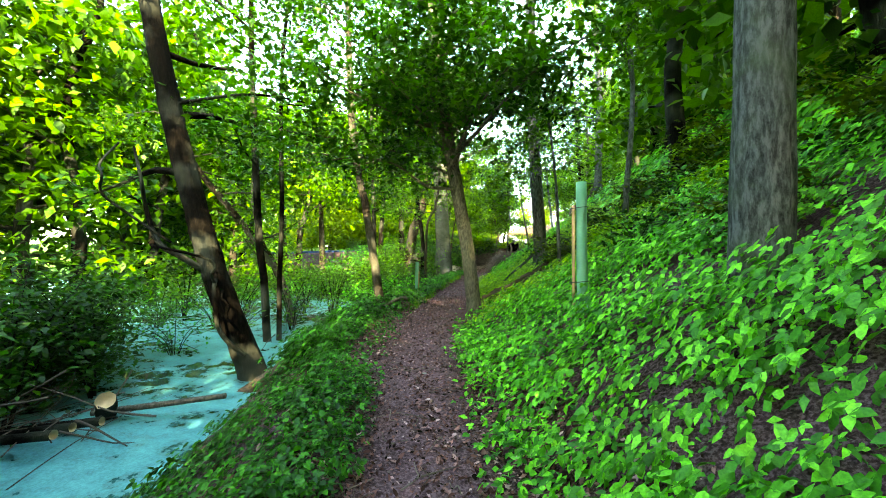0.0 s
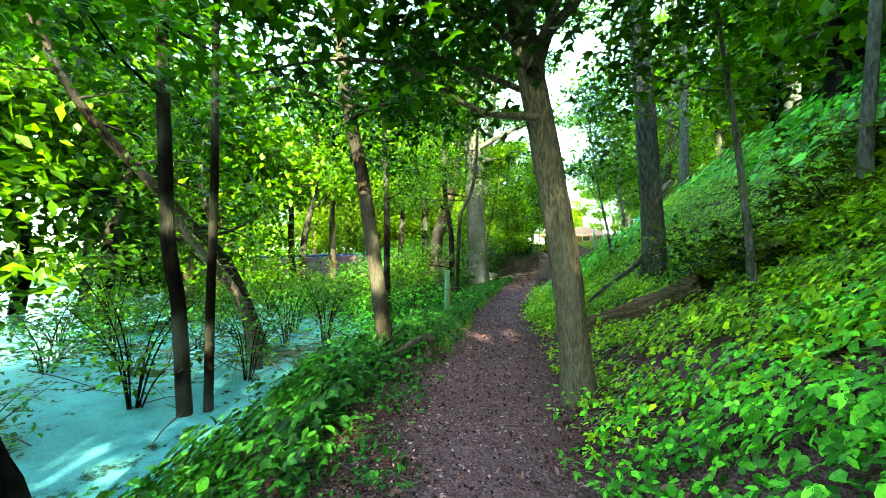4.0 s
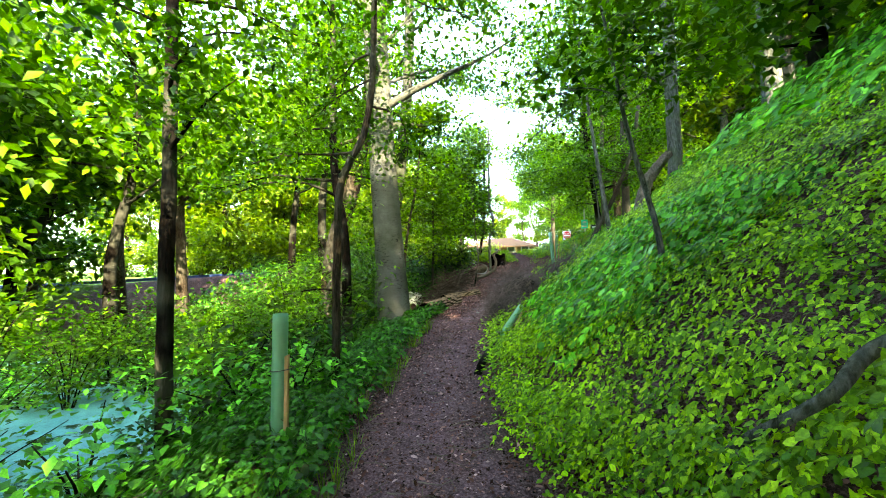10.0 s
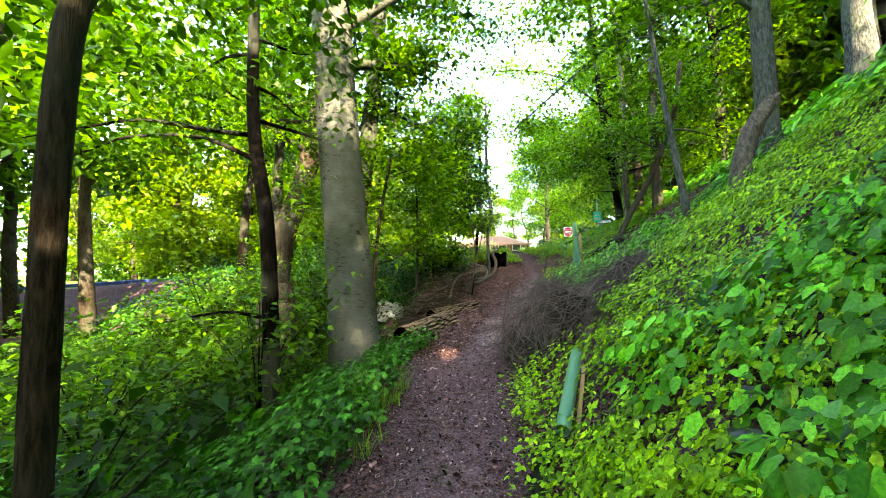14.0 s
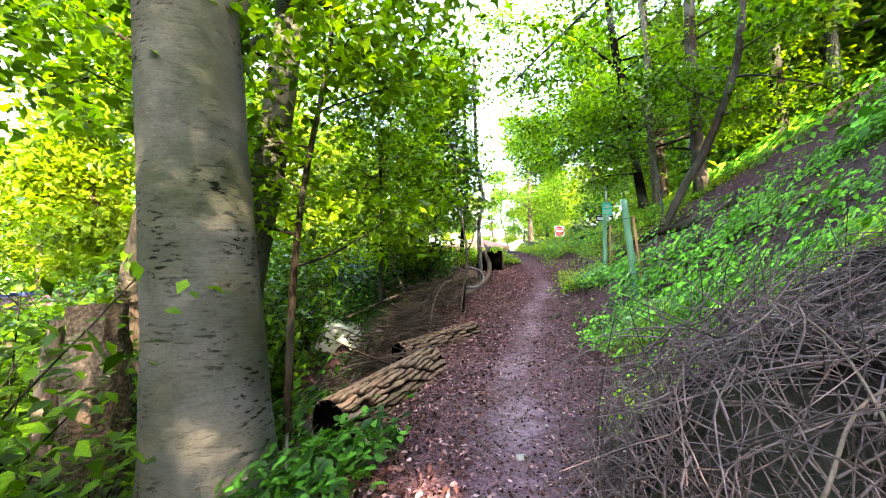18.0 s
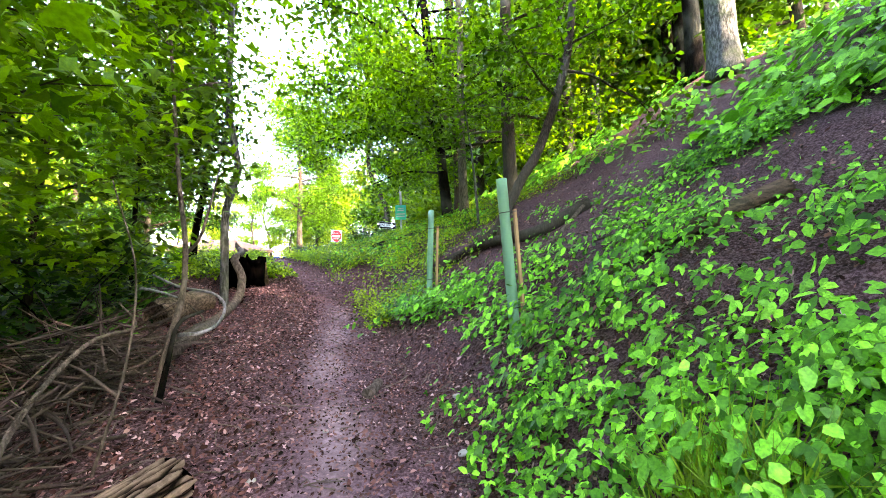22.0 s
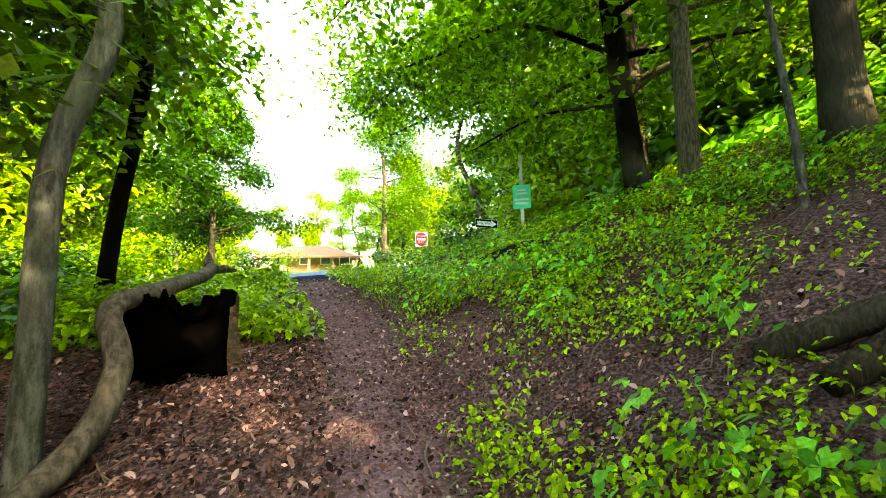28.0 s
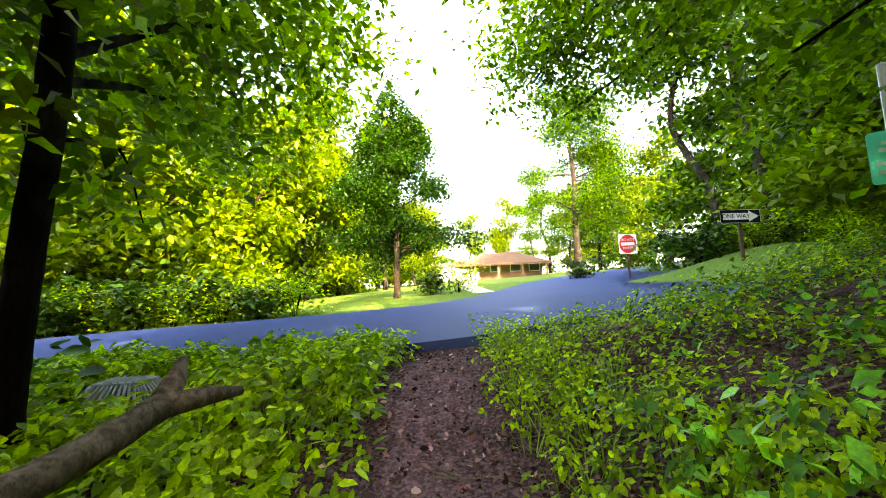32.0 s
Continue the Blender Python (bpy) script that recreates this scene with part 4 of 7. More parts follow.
# boughs that hang out over the path, by tree
OVERHANG = {33: [([(5.6, 5.6, 7.0), (4.2, 6.6, 8.0), (2.9, 7.4, 8.0), (2.0, 7.8, 7.6)], 0.05, 7), ([(5.6, 5.6, 7.6), (4.0, 4.6, 8.6), (2.6, 4.2, 8.8), (1.6, 4.2, 8.6)], 0.05, 6), ([(5.6, 5.6, 5.2), (4.2, 7.2, 5.7), (2.8, 8.6, 5.1), (1.6, 9.6, 4.4)], 0.05, 6), ([(5.6, 5.6, 5.6), (4.4, 6.2, 6.6), (3.0, 6.9, 6.8), (2.0, 7.6, 6.4)], 0.05, 5), ([(5.6, 5.6, 6.6), (4.2, 7.4, 7.6), (3.2, 8.8, 7.6), (2.4, 9.6, 7.0)], 0.05, 5), ([(5.6, 5.6, 4.8), (4.4, 5.2, 5.4), (3.2, 5.0, 5.4), (2.2, 5.0, 5.0)], 0.05, 5)],
            36: [([(5.5, 13.0, 6.0), (4.0, 13.2, 7.6), (2.4, 13.3, 8.2), (1.2, 13.2, 8.2)], 0.05, 7), ([(5.5, 13.0, 4.4), (4.2, 12.0, 5.3), (2.9, 11.2, 5.2), (2.0, 10.8, 4.9)], 0.04, 6), ([(5.5, 13.0, 4.2), (4.4, 12.9, 4.9), (3.2, 12.8, 4.8), (2.1, 12.9, 4.6)], 0.04, 6), ([(5.5, 13.0, 4.6), (4.4, 12.0, 4.8), (3.4, 11.2, 4.4)], 0.04, 4), ([(5.5, 13.0, 3.8), (4.4, 13.6, 4.4), (3.6, 14.3, 4.3), (2.9, 14.9, 4.2)], 0.04, 5),
                 ([(5.5, 13.0, 5.6), (4.2, 14.0, 6.2), (2.9, 15.2, 6.1), (2.2, 16.0, 5.7)], 0.04, 5), ([(5.5, 13.0, 3.2), (4.9, 14.0, 3.4), (4.3, 15.0, 3.2)], 0.03, 4)],
            38: [([(6.6, 14.1, 5.8), (4.6, 16.6, 6.6), (3.4, 18.0, 6.4), (2.5, 18.8, 6.1)], 0.05, 9), ([(6.6, 14.1, 5.2), (4.6, 16.6, 5.8), (3.5, 17.6, 5.5), (2.9, 18.1, 5.0)], 0.05, 9),
                 ([(6.6, 14.1, 5.6), (5.2, 16.2, 6.2), (4.2, 17.6, 6.0), (3.2, 18.4, 5.4)], 0.05, 5), ([(6.6, 14.1, 5.0), (5.2, 14.6, 5.0), (3.9, 15.2, 4.4)], 0.05, 5), ([(6.6, 14.1, 5.6), (5.4, 16.4, 5.6), (4.6, 18.0, 5.2), (3.5, 19.0, 4.8)], 0.05, 6), ([(6.6, 14.1, 4.2), (6.4, 16.0, 4.2), (6.2, 17.6, 3.6)], 0.05, 5), ([(6.6, 14.1, 5.6), (5.2, 15.6, 5.3), (4.2, 16.8, 4.7)], 0.05, 4), ([(6.6, 14.1, 4.6), (5.8, 15.6, 4.4), (5.4, 16.8, 3.8)], 0.05, 4)],
            34: [([(5.6, 12.5, 4.4), (4.8, 13.6, 4.9), (4.0, 14.6, 4.8)], 0.04, 4)]}
for (x, y, h, r, lx, ly, bark, sd) in [(10.0, 8.7, 14, 0.28, 0, 0, BARK_GREY, 31), (11.2, 9.8, 14, 0.2, 0, 0, BARK_SHADED, 32), (5.65, 5.6, 12, 0.17, 0, 0, BARK_GREY, 33),
                                   (5.68, 12.4, 9, 0.105, -0.02, 0, BARK_MAPLE, 34), (6.25, 11.4, 12, 0.15, 0.02, 0, BARK_BROWN, 35), (5.65, 13.05, 11, 0.13, -0.1, 0, BARK_SHADED, 36),
                                   (6.7, 14.1, 12, 0.17, -0.02, 0, BARK_BROWN, 38), (8.4, 11.6, 13, 0.16, 0, 0, BARK_SHADED, 40),
                                   (9.0, 16.2, 12, 0.16, 0, 0, BARK_BROWN, 42)]:
    rr = np.random.default_rng(sd)
    tree("woodland tree with dark furrowed bark on the hillside" if bark is not BARK_GREY else "woodland tree with grey bark on the hillside",
         upright(x, y, h, rr, 0.12, (lx, ly)), r, r * 0.5, bark, LEAF_MAPLE if y < 5 else LEAF_SPRAY, OVAL, 0.125, sd, 18 if y > 10 else 13, 0.16 if y > 10 else 0.35, 2.5, per=32, extra=OVERHANG.get(sd, ()), arc=(-1.9, 1.9) if 11 < y < 15 else (0, 6.28), ridges=9, rough=0.05, sides=16, group="hillside trees", sub=5)
tree("leaning crooked tree trunk on the dark hillside", [(4.37, 9.83, 0), (4.56, 9.76, 1.42), (4.75, 9.68, 1.84), (4.93, 9.58, 2.21), (5.25, 9.45, 2.8), (5.9, 9.4, 4.4), (6.2, 9.4, 6.0)], 0.085, 0.06, BARK_BROWN, LEAF_LIGHT, OVAL, 0.14, 43, 8, 0.45, 2.0, per=26)
for k, (x, y, px, py, h, r) in enumerate([(2.96, -0.2, 2.7, -0.1, 3.6, 0.035), (3.7, 4.46, 3.45, 4.5, 5.0, 0.055), (3.9, -5.2, 3.8, -5.0, 4.0, 0.04), (5.3, -4.2, 5.4, -4.2, 6, 0.07), (5.19, 11.2, 5.1, 11.25, 3.4, 0.03)]):
    z = float(ground(x, y))
    tree("slender grey sapling leaning on the green slope", [(x, y, 0), (x - 0.02, y, z + 0.5), (px, py, z + h * 0.5), (px - 0.25, py, z + h)], r, r * 0.4, BARK_GREY, LEAF_LIGHT, MAPLE, 0.12, 50 + k, 7, 0.5, 1.3, per=22, flare=1.2, group="slope saplings")
tree("smooth grey tree with a bend, beside the burnt stump", [(0.82, 11.6, 0), (0.82, 11.62, 0.9), (0.83, 11.65, 1.7), (0.98, 11.7, 2.35), (0.93, 11.7, 2.8), (0.85, 11.75, 3.6), (0.9, 11.9, 6.5)],
     0.058, 0.045, BARK_GREY, LEAF_LIGHT, MAPLE, 0.12, 61, 14, 0.36, 1.7, per=30, flare=1.25, sides=18, rough=0.05, arc=(1.7, 4.9))
tree("dark slim leaning tree at the road end of the path", [(0.33, 13.28, 0), (0.36, 13.27, 1.25), (0.42, 13.25, 1.8), (0.53, 13.22, 2.5), (0.6, 13.2, 3.6), (0.6, 13.3, 7)], 0.062, 0.045, BARK_SHADED, LEAF_SPRAY, OVAL, 0.13, 62, 12, 0.44, 2.3, per=36, sides=14, arc=(1.75, 3.6), lift=0.25,
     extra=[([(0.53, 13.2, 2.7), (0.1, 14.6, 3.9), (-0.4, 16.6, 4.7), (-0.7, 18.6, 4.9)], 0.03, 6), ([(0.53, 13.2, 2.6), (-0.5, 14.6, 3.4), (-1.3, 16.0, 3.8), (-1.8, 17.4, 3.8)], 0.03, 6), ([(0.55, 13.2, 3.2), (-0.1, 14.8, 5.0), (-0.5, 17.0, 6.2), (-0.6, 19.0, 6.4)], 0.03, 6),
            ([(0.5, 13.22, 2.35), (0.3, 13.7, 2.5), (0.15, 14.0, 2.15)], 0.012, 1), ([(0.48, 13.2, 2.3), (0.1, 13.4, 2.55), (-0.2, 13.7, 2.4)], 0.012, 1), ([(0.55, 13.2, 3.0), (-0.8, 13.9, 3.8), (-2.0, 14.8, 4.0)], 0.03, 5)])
tree("young street tree with a dense tapering crown", upright(-1.9, 26.2, 8.4, np.random.default_rng(3), 0.05), 0.13, 0.03, BARK_BROWN, LEAF_DARK, OVAL, 0.15, 63, 40, 0.2, 3.0, 0.4, per=120, spread=0.36, flat=0.6, sub=5, cone=0.52)
tree("tall broadleaf tree across the road", upright(7.8, 44.2, 15, np.random.default_rng(4), 0.1), 0.3, 0.08, BARK_BROWN, LEAF_LIGHT, OVAL, 0.21, 64, 30, 0.24, 4.6, 0.4, per=120, spread=0.8, flat=0.7, sub=5)


# ---- woods all round: a few grown trees, then copies of them ----
def far_tree(seed, h, leaf, label, bark, start=0.22, per=22, size=0.36):
    rng = np.random.default_rng(seed)
    line = [(0, 0, 0)] + [(rng.normal(0, 0.2) * k, rng.normal(0, 0.2) * k, h * k / 4) for k in range(1, 5)]
    line = smooth_line(line, 8)
    rad = np.linspace(0.2, 0.05, len(line))
    top = empty("woodland_tree", (0, 0, 0), label, "tree", "background trees")
    v, f = loft(line, rad, 9, 0.06, 0, seed)
    put("trunk", mesh("trunk", v, f, bark), top)
    tubes, ends = limbs_of(line, rad, rng, 12, start, h * 0.27, 0.3, 4)
    for v, f in tubes:
        put("bough", mesh("bough", v, f, bark), top)
    at = crown_points(ends, per, 0.75, 0.55, rng)
    v, f = leaves(at, size * rng.uniform(0.6, 1.2, len(at)), DIAMOND, rng, 0.6, 0.3)
    put("crown", mesh("crown", v, f, leaf, smooth=False), top, kind="stuff")
    return top


def shrub(seed, h, w, leaf, shape, size, n, label):
    rng = np.random.default_rng(seed)
    top = empty("shrub", (0, 0, 0), label, "shrub", "understory shrubs")
    tubes, ends = [], []
    for k in range(7):
        a = rng.uniform(0, 6.28)
        e = np.array((math.cos(a) * w * rng.uniform(0.3, 1), math.sin(a) * w * rng.uniform(0.3, 1), h * rng.uniform(0.5, 1.0)))
        q = smooth_line([(0, 0, -0.1), e * (0.3, 0.3, 0.55), e], 5)
        tubes.append(loft(q, np.linspace(0.016, 0.004, len(q)), 4, cap=False))
        for t in np.linspace(0.35, 1, 6):
            ends.append(q[int(t * (len(q) - 1))] + rng.normal(0, 0.16, 3) * (1, 1, 0.4))
    for v, f in tubes:
        put("stem", mesh("stem", v, f, BARK_SHADED), top)
    at = crown_points(ends, max(1, n // len(ends)), 0.24, 0.32, rng)
    at[:, 2] = np.abs(at[:, 2]) + 0.03
    v, f = leaves(at, size * rng.uniform(0.6, 1.25, len(at)), shape, rng, 0.35, 0.25)
    put("leafage", mesh("leafage", v, f, leaf, smooth=False), top, kind="stuff")
    return top


def scatter_copies(kinds, places, rng, lo=0.8, hi=1.25):
    used = set()
    for k, (x, y) in enumerate(places):
        i = k % len(kinds)
        s = rng.uniform(lo, hi)
        m = pose(x, y, max(float(ground(x, y)), WATER - 0.1) - 0.08, 0, 0, rng.uniform(0, 360))
        if i not in used:
            used.add(i)
            kinds[i].matrix_basis = m @ Matrix.Scale(s, 4)
            continue
        ob = copy_thing(kinds[i], m)
        ob.scale = (s, s, s)
        for child in ob.children:
            if child.name.startswith("crown"):
                let_sun_through(child, m @ Matrix.Scale(s, 4))


def let_sun_through(crown, m):
    """A copy's own crown without the leaves that stand in a sunbeam."""
    me = crown.data
    v = np.empty(len(me.vertices) * 3, np.float32)
    me.vertices.foreach_get("co", v)
    v = v.reshape(-1, 3)
    f = np.empty(len(me.polygons) * 3, np.int32)
    me.loops.foreach_get("vertex_index", f)
    f = f.reshape(-1, 3)
    r = np.array(m.to_3x3())
    keep = shaded(v[f].mean(axis=1) @ r.T + np.array(m.translation))
    if not keep.all():
        crown.data = mesh("crown", v, f[keep], me.materials[0], smooth=False)


def clear_of_path(x, y, gap):
    d = x - np.interp(y, LINE_Y, LINE_X)
    return abs(d) > gap


rng = np.random.default_rng(21)
woods = [far_tree(71, 8, LEAF_LIGHT, "woodland tree with light green leaves beyond the pond", BARK_BROWN, 0.08), far_tree(72, 10, LEAF_LIGHT, "tall woodland tree with an open green crown", BARK_SHADED),
         far_tree(73, 7, LEAF_LIGHT, "woodland tree with dense green leaves", BARK_SHADED, 0.06), far_tree(74, 10, LEAF_MAPLE, "tall woodland tree with dark bark", BARK_GREY)]
spots = []
for _ in range(900):
    if len(spots) >= 34:
        break
    x, y = rng.uniform(-26, -6), rng.uniform(-16, 12)
    if x < -9 - (5 if y > 3 else 0) and all((x - a) ** 2 + (y - b) ** 2 > 5 for a, b in spots):
        spots.append((x, y))
for _ in range(900):
    if len(spots) >= 42:
        break
    x, y = rng.uniform(6.5, 24), rng.uniform(-16, 16)
    if clear_of_path(x, y, 5.2) and all((x - a) ** 2 + (y - b) ** 2 > 5 for a, b in spots):
        spots.append((x, y))
# an added ring behind the start, never in view, that holds back low sun
for a in np.linspace(0, 2 * np.pi, 15, endpoint=False):
    spots.append((3 + 9 * math.cos(a) * (1 + 0.1 * math.sin(5 * a)), -24 + 6.0 * math.sin(a)))
tall = [far_tree(78, 12, LEAF_LIGHT, "tall clear-stemmed woodland tree with a high light green crown", BARK_SHADED, 0.36, 26, 0.34), far_tree(79, 10, LEAF_LIGHT, "clear-stemmed woodland tree with a high green crown", BARK_BROWN, 0.36, 26, 0.34)]
high = [(-10.5, -5.0), (-11.5, 0.5), (-10.0, 5.2), (-10.8, 8.6), (-6.0, 10.6), (-13.5, 4), (-12, -10), (-14, 9), (-8.4, 12.0)]
scatter_copies(tall, high, rng, 0.85, 1.15)
# first ten: hillside trees added to keep the low sun off the path
spots += [(6.6, -3.4), (8.2, -6.8), (6.9, -9.6), (9.6, -3.0), (10.2, -9.8), (7.4, 0.6), (9.4, 2.6), (8.8, -12.5), (11.4, -5.6), (7.6, 3.8), (10.4, 12.2), (12.0, 14.0), (12.8, 10.8), (10.8, 18.2)]
scatter_copies(woods, spots, rng)
gold = [far_tree(75, 11, LEAF_FAR, "sunlit yellow-green tree across the road", BARK_BROWN, 0.06, 80, 0.32), far_tree(76, 8, LEAF_FAR, "sunlit yellow-green tree across the road", BARK_BROWN, 0.05, 80, 0.32),
        far_tree(77, 13, LEAF_LIGHT, "sunlit broadleaf tree across the road", BARK_BROWN, 0.1, 80, 0.32)]
spots = []
for _ in range(900):
    if len(spots) >= 66:
        break
    x, y = rng.uniform(-45, 45), rng.uniform(24, 75)
    onroad = abs(x - np.interp(y, [19, 24, 29, 36, 46, 64], [2.6, 3.6, 4.9, 7.5, 14, 27])) < 5.5
    house = -8 < x < 12 and 28 < y < 68
    if not onroad and not house and (y > 31 or x < -9 or x > 9) and all((x - a) ** 2 + (y - b) ** 2 > 14 for a, b in spots):
        spots.append((x, y))
spots += [(x, 72 + 4 * math.sin(x)) for x in range(-34, 40, 5)] + [(-10, 34), (-12, 40), (-9, 46), (13, 40), (14.5, 52), (12.5, 58), (-8, 53), (-16, 30), (11.0, 26.5), (12.5, 22.8), (13.5, 24.5), (10.5, 28.5), (11.2, 13.0), (13.2, 16.0), (12.8, 11.2), (14.0, 19.0), (15.5, 13.5), (16.0, 9.0), (-14, 22.5), (-18, 20.5), (-11, 24), (-22, 21), (-9, 27)]
scatter_copies(gold, spots, rng, 0.8, 1.2)

low = [shrub(81, 1.5, 0.9, LEAF_LIGHT, MAPLE, 0.13, 620, "leafy green understory shrub on the bank"), shrub(82, 1.1, 0.9, LEAF_DARK, OVAL, 0.11, 650, "dark green leafy shrub in the shade"),
       shrub(83, 2.6, 1.3, LEAF_LIGHT, OVAL, 0.13, 900, "tall airy understory shrub with layered leaves"), shrub(84, 0.8, 0.8, LEAF_COVER, OVAL, 0.10, 620, "low bushy green shrub")]
spots = []
for _ in range(3000):
    if len(spots) >= 165:
        break
    y = rng.uniform(-15, 12.5)
    d = -rng.uniform(1.5, 9.5)
    x = np.interp(y, LINE_Y, LINE_X) + d
    if y < -1 and d > -2.6 - (0.8 if y < -7 else 0):
        continue
    if y > 4.5 and d > -2.7:
        continue
    if 0.5 < y <= 4.5 and d > -2.5:
        continue
    if abs(x + 1.6) < 1.0 and 5.5 < y < 9.4:
        continue
    if y < -4.8 and x > -7 and rng.uniform() < 0.9:
        continue
    if float(ground(x, y)) < WATER - 0.05 and (rng.uniform() < 0.7 or (-9 < y < 0.5 and x > -8)):
        continue
    if all((x - a) ** 2 + (y - b) ** 2 > 0.4 for a, b in spots):
        spots.append((x, y))
spots += [(-1.4, -11.7), (-2.3, -12.4), (-2.4, -11.2), (-3.2, -12.0), (-3.0, -13.2), (-1.9, -12.9), (-3.8, -10.9), (-1.3, -12.6), (-0.8, -12.1), (-2.9, -11.7), (-4.4, -11.8), (-4.2, -9.8), (-5.0, -10.6), (-3.9, -8.6), (-5.2, -9.0), (-0.9, -13.2)]
scatter_copies(low, spots, rng, 0.75, 1.25)
pond_side = [shrub(88, 2.0, 1.0, LEAF_DARK, OVAL, 0.10, 1500, "dense dark green shrub rising from the pond's edge"), shrub(89, 1.7, 0.9, LEAF_MAPLE, MAPLE, 0.11, 1100, "leafy green shrub leaning over the pond")]
scatter_copies(pond_side, [(-1.9, -9.75), (-2.7, -9.5), (-2.3, -10.3), (-3.4, -10.0), (-3.3, -9.0), (-4.2, -9.3), (-1.75, -10.7), (-2.7, -11.0)], rng, 0.85, 1.1)
airy = [shrub(94, 2.2, 1.3, LEAF_LIGHT, OVAL, 0.11, 420, "thin airy sapling standing in the pond"), shrub(95, 1.5, 1.1, LEAF_BANK, OVAL, 0.10, 420, "thin airy shrub standing in the pond")]
scatter_copies(airy, [(-2.6, -5.0), (-3.4, -4.0), (-3.0, -6.4), (-4.4, -5.6), (-4.0, -2.6), (-5.2, -3.8), (-3.4, -2.0), (-5.8, -6.0), (-2.5, -3.2), (-4.8, -1.4), (-6.6, -4.6), (-3.0, -7.8), (-5.0, -7.4), (-6.4, -2.4)], rng, 0.7, 1.1)
understory = [shrub(91, 0.75, 0.75, LEAF_OLIVE, TRIPLE, 0.12, 700, "low olive-green bush on the hillside"), shrub(92, 0.6, 0.8, LEAF_SLOPE, TRIPLE, 0.11, 700, "low yellow-green bush on the hillside"), shrub(93, 0.9, 0.7, LEAF_DARK, OVAL, 0.10, 700, "dark green bush on the hillside")]
spots = [(4.1, -4.6), (4.5, -4.9), (3.7, -4.3), (4.9, -4.4)]
for _ in range(2000):
    if len(spots) >= 34:
        break
    y = rng.uniform(-12.5, -3.8)
    d = rng.uniform(2.6, 7.5)
    x = float(np.interp(y, LINE_Y, LINE_X)) + d
    if y > 3.5 and d < 4:
        continue
    if all((x - a) ** 2 + (y - b) ** 2 > 0.8 for a, b in spots):
        spots.append((x, y))
scatter_copies(understory, spots, rng, 0.6, 1.15)
hedge = [shrub(86, 1.3, 1.1, LEAF_HEDGE, OVAL, 0.19, 900, "dense dark green hedge bush along the road"), shrub(87, 1.1, 1.0, LEAF_WEED, OVAL, 0.12, 800, "light green bush on the verge")]
spots = [(x, 20.3 + 0.12 * (x + 3) + rng.uniform(-0.3, 0.5)) for x in np.arange(-14, -2.2, 0.75)] + [(x, 21.3 + 0.1 * (x + 3)) for x in np.arange(-14, -3.5, 0.9)]
spots += [(-0.6, 26.5), (0.3, 27.2), (5.5, 30), (8.6, 22.9), (7.4, 23.4), (9.6, 21.6), (8.2, 24.2), (10.2, 22.6), (9.4, 23.5)]
scatter_copies(hedge, spots, rng, 0.8, 1.15)


# ---- ground cover ----
def lie_along(v, c):
    """Leaves follow the fall of the ground that they grow on."""
    gx = (ground(c[:, 0] + 0.15, c[:, 1]) - ground(c[:, 0] - 0.15, c[:, 1])) / 0.3
    gy = (ground(c[:, 0], c[:, 1] + 0.15) - ground(c[:, 0], c[:, 1] - 0.15)) / 0.3
    q = v.reshape(len(c), -1, 3).copy()
    q[..., 2] += np.clip(gx, -1, 1)[:, None] * (q[..., 0] - c[:, None, 0]) + np.clip(gy, -1, 1)[:, None] * (q[..., 1] - c[:, None, 1])
    return q.reshape(-1, 3)


def cover(name, label, places, mat, shape, size, rng, height=0.16, per=6, reach=0.13, tilt=0.46, droop=0.15):
    places = np.asarray(places)
    hump = np.clip(lattice(np.stack([places[:, 0] * 2.4, places[:, 1] * 2.4, 0 * places[:, 0]], -1), 5.0) * 0.8 + 0.45, 0, 1)
    thin = rng.uniform(0, 1, len(places)) < 0.28 + 0.95 * hump
    places, hump = places[thin], hump[thin]
    z = ground(places[:, 0], places[:, 1])
    c = np.repeat(np.column_stack([places, z]), per, axis=0)
    n = len(c)
    a, r = rng.uniform(0, 6.283, n), reach * np.sqrt(rng.uniform(0.05, 1, n))
    tall = np.repeat(rng.uniform(0.3, 0.8, len(places)) + 0.55 * hump, per)
    c[:, 0] += r * np.cos(a)
    c[:, 1] += r * np.sin(a)
    c[:, 2] = np.maximum(ground(c[:, 0], c[:, 1]) + 0.012, c[:, 2] + height * tall * rng.uniform(0.25, 1, n))
    size = size * rng.uniform(0.45, 1.2, n)
    if shape is ROUND:
        v, f = mixed_leaves(c, size, BROAD if size.mean() > 0.062 else MIXED, rng, tilt, droop, a)
    else:
        v, f = leaves(c, size, shape, rng, tilt, droop, heading=a)
        v = lie_along(v, c)
    return put(name, mesh(name, v, f, mat, smooth=False), None, label, category="plants", kind="stuff")


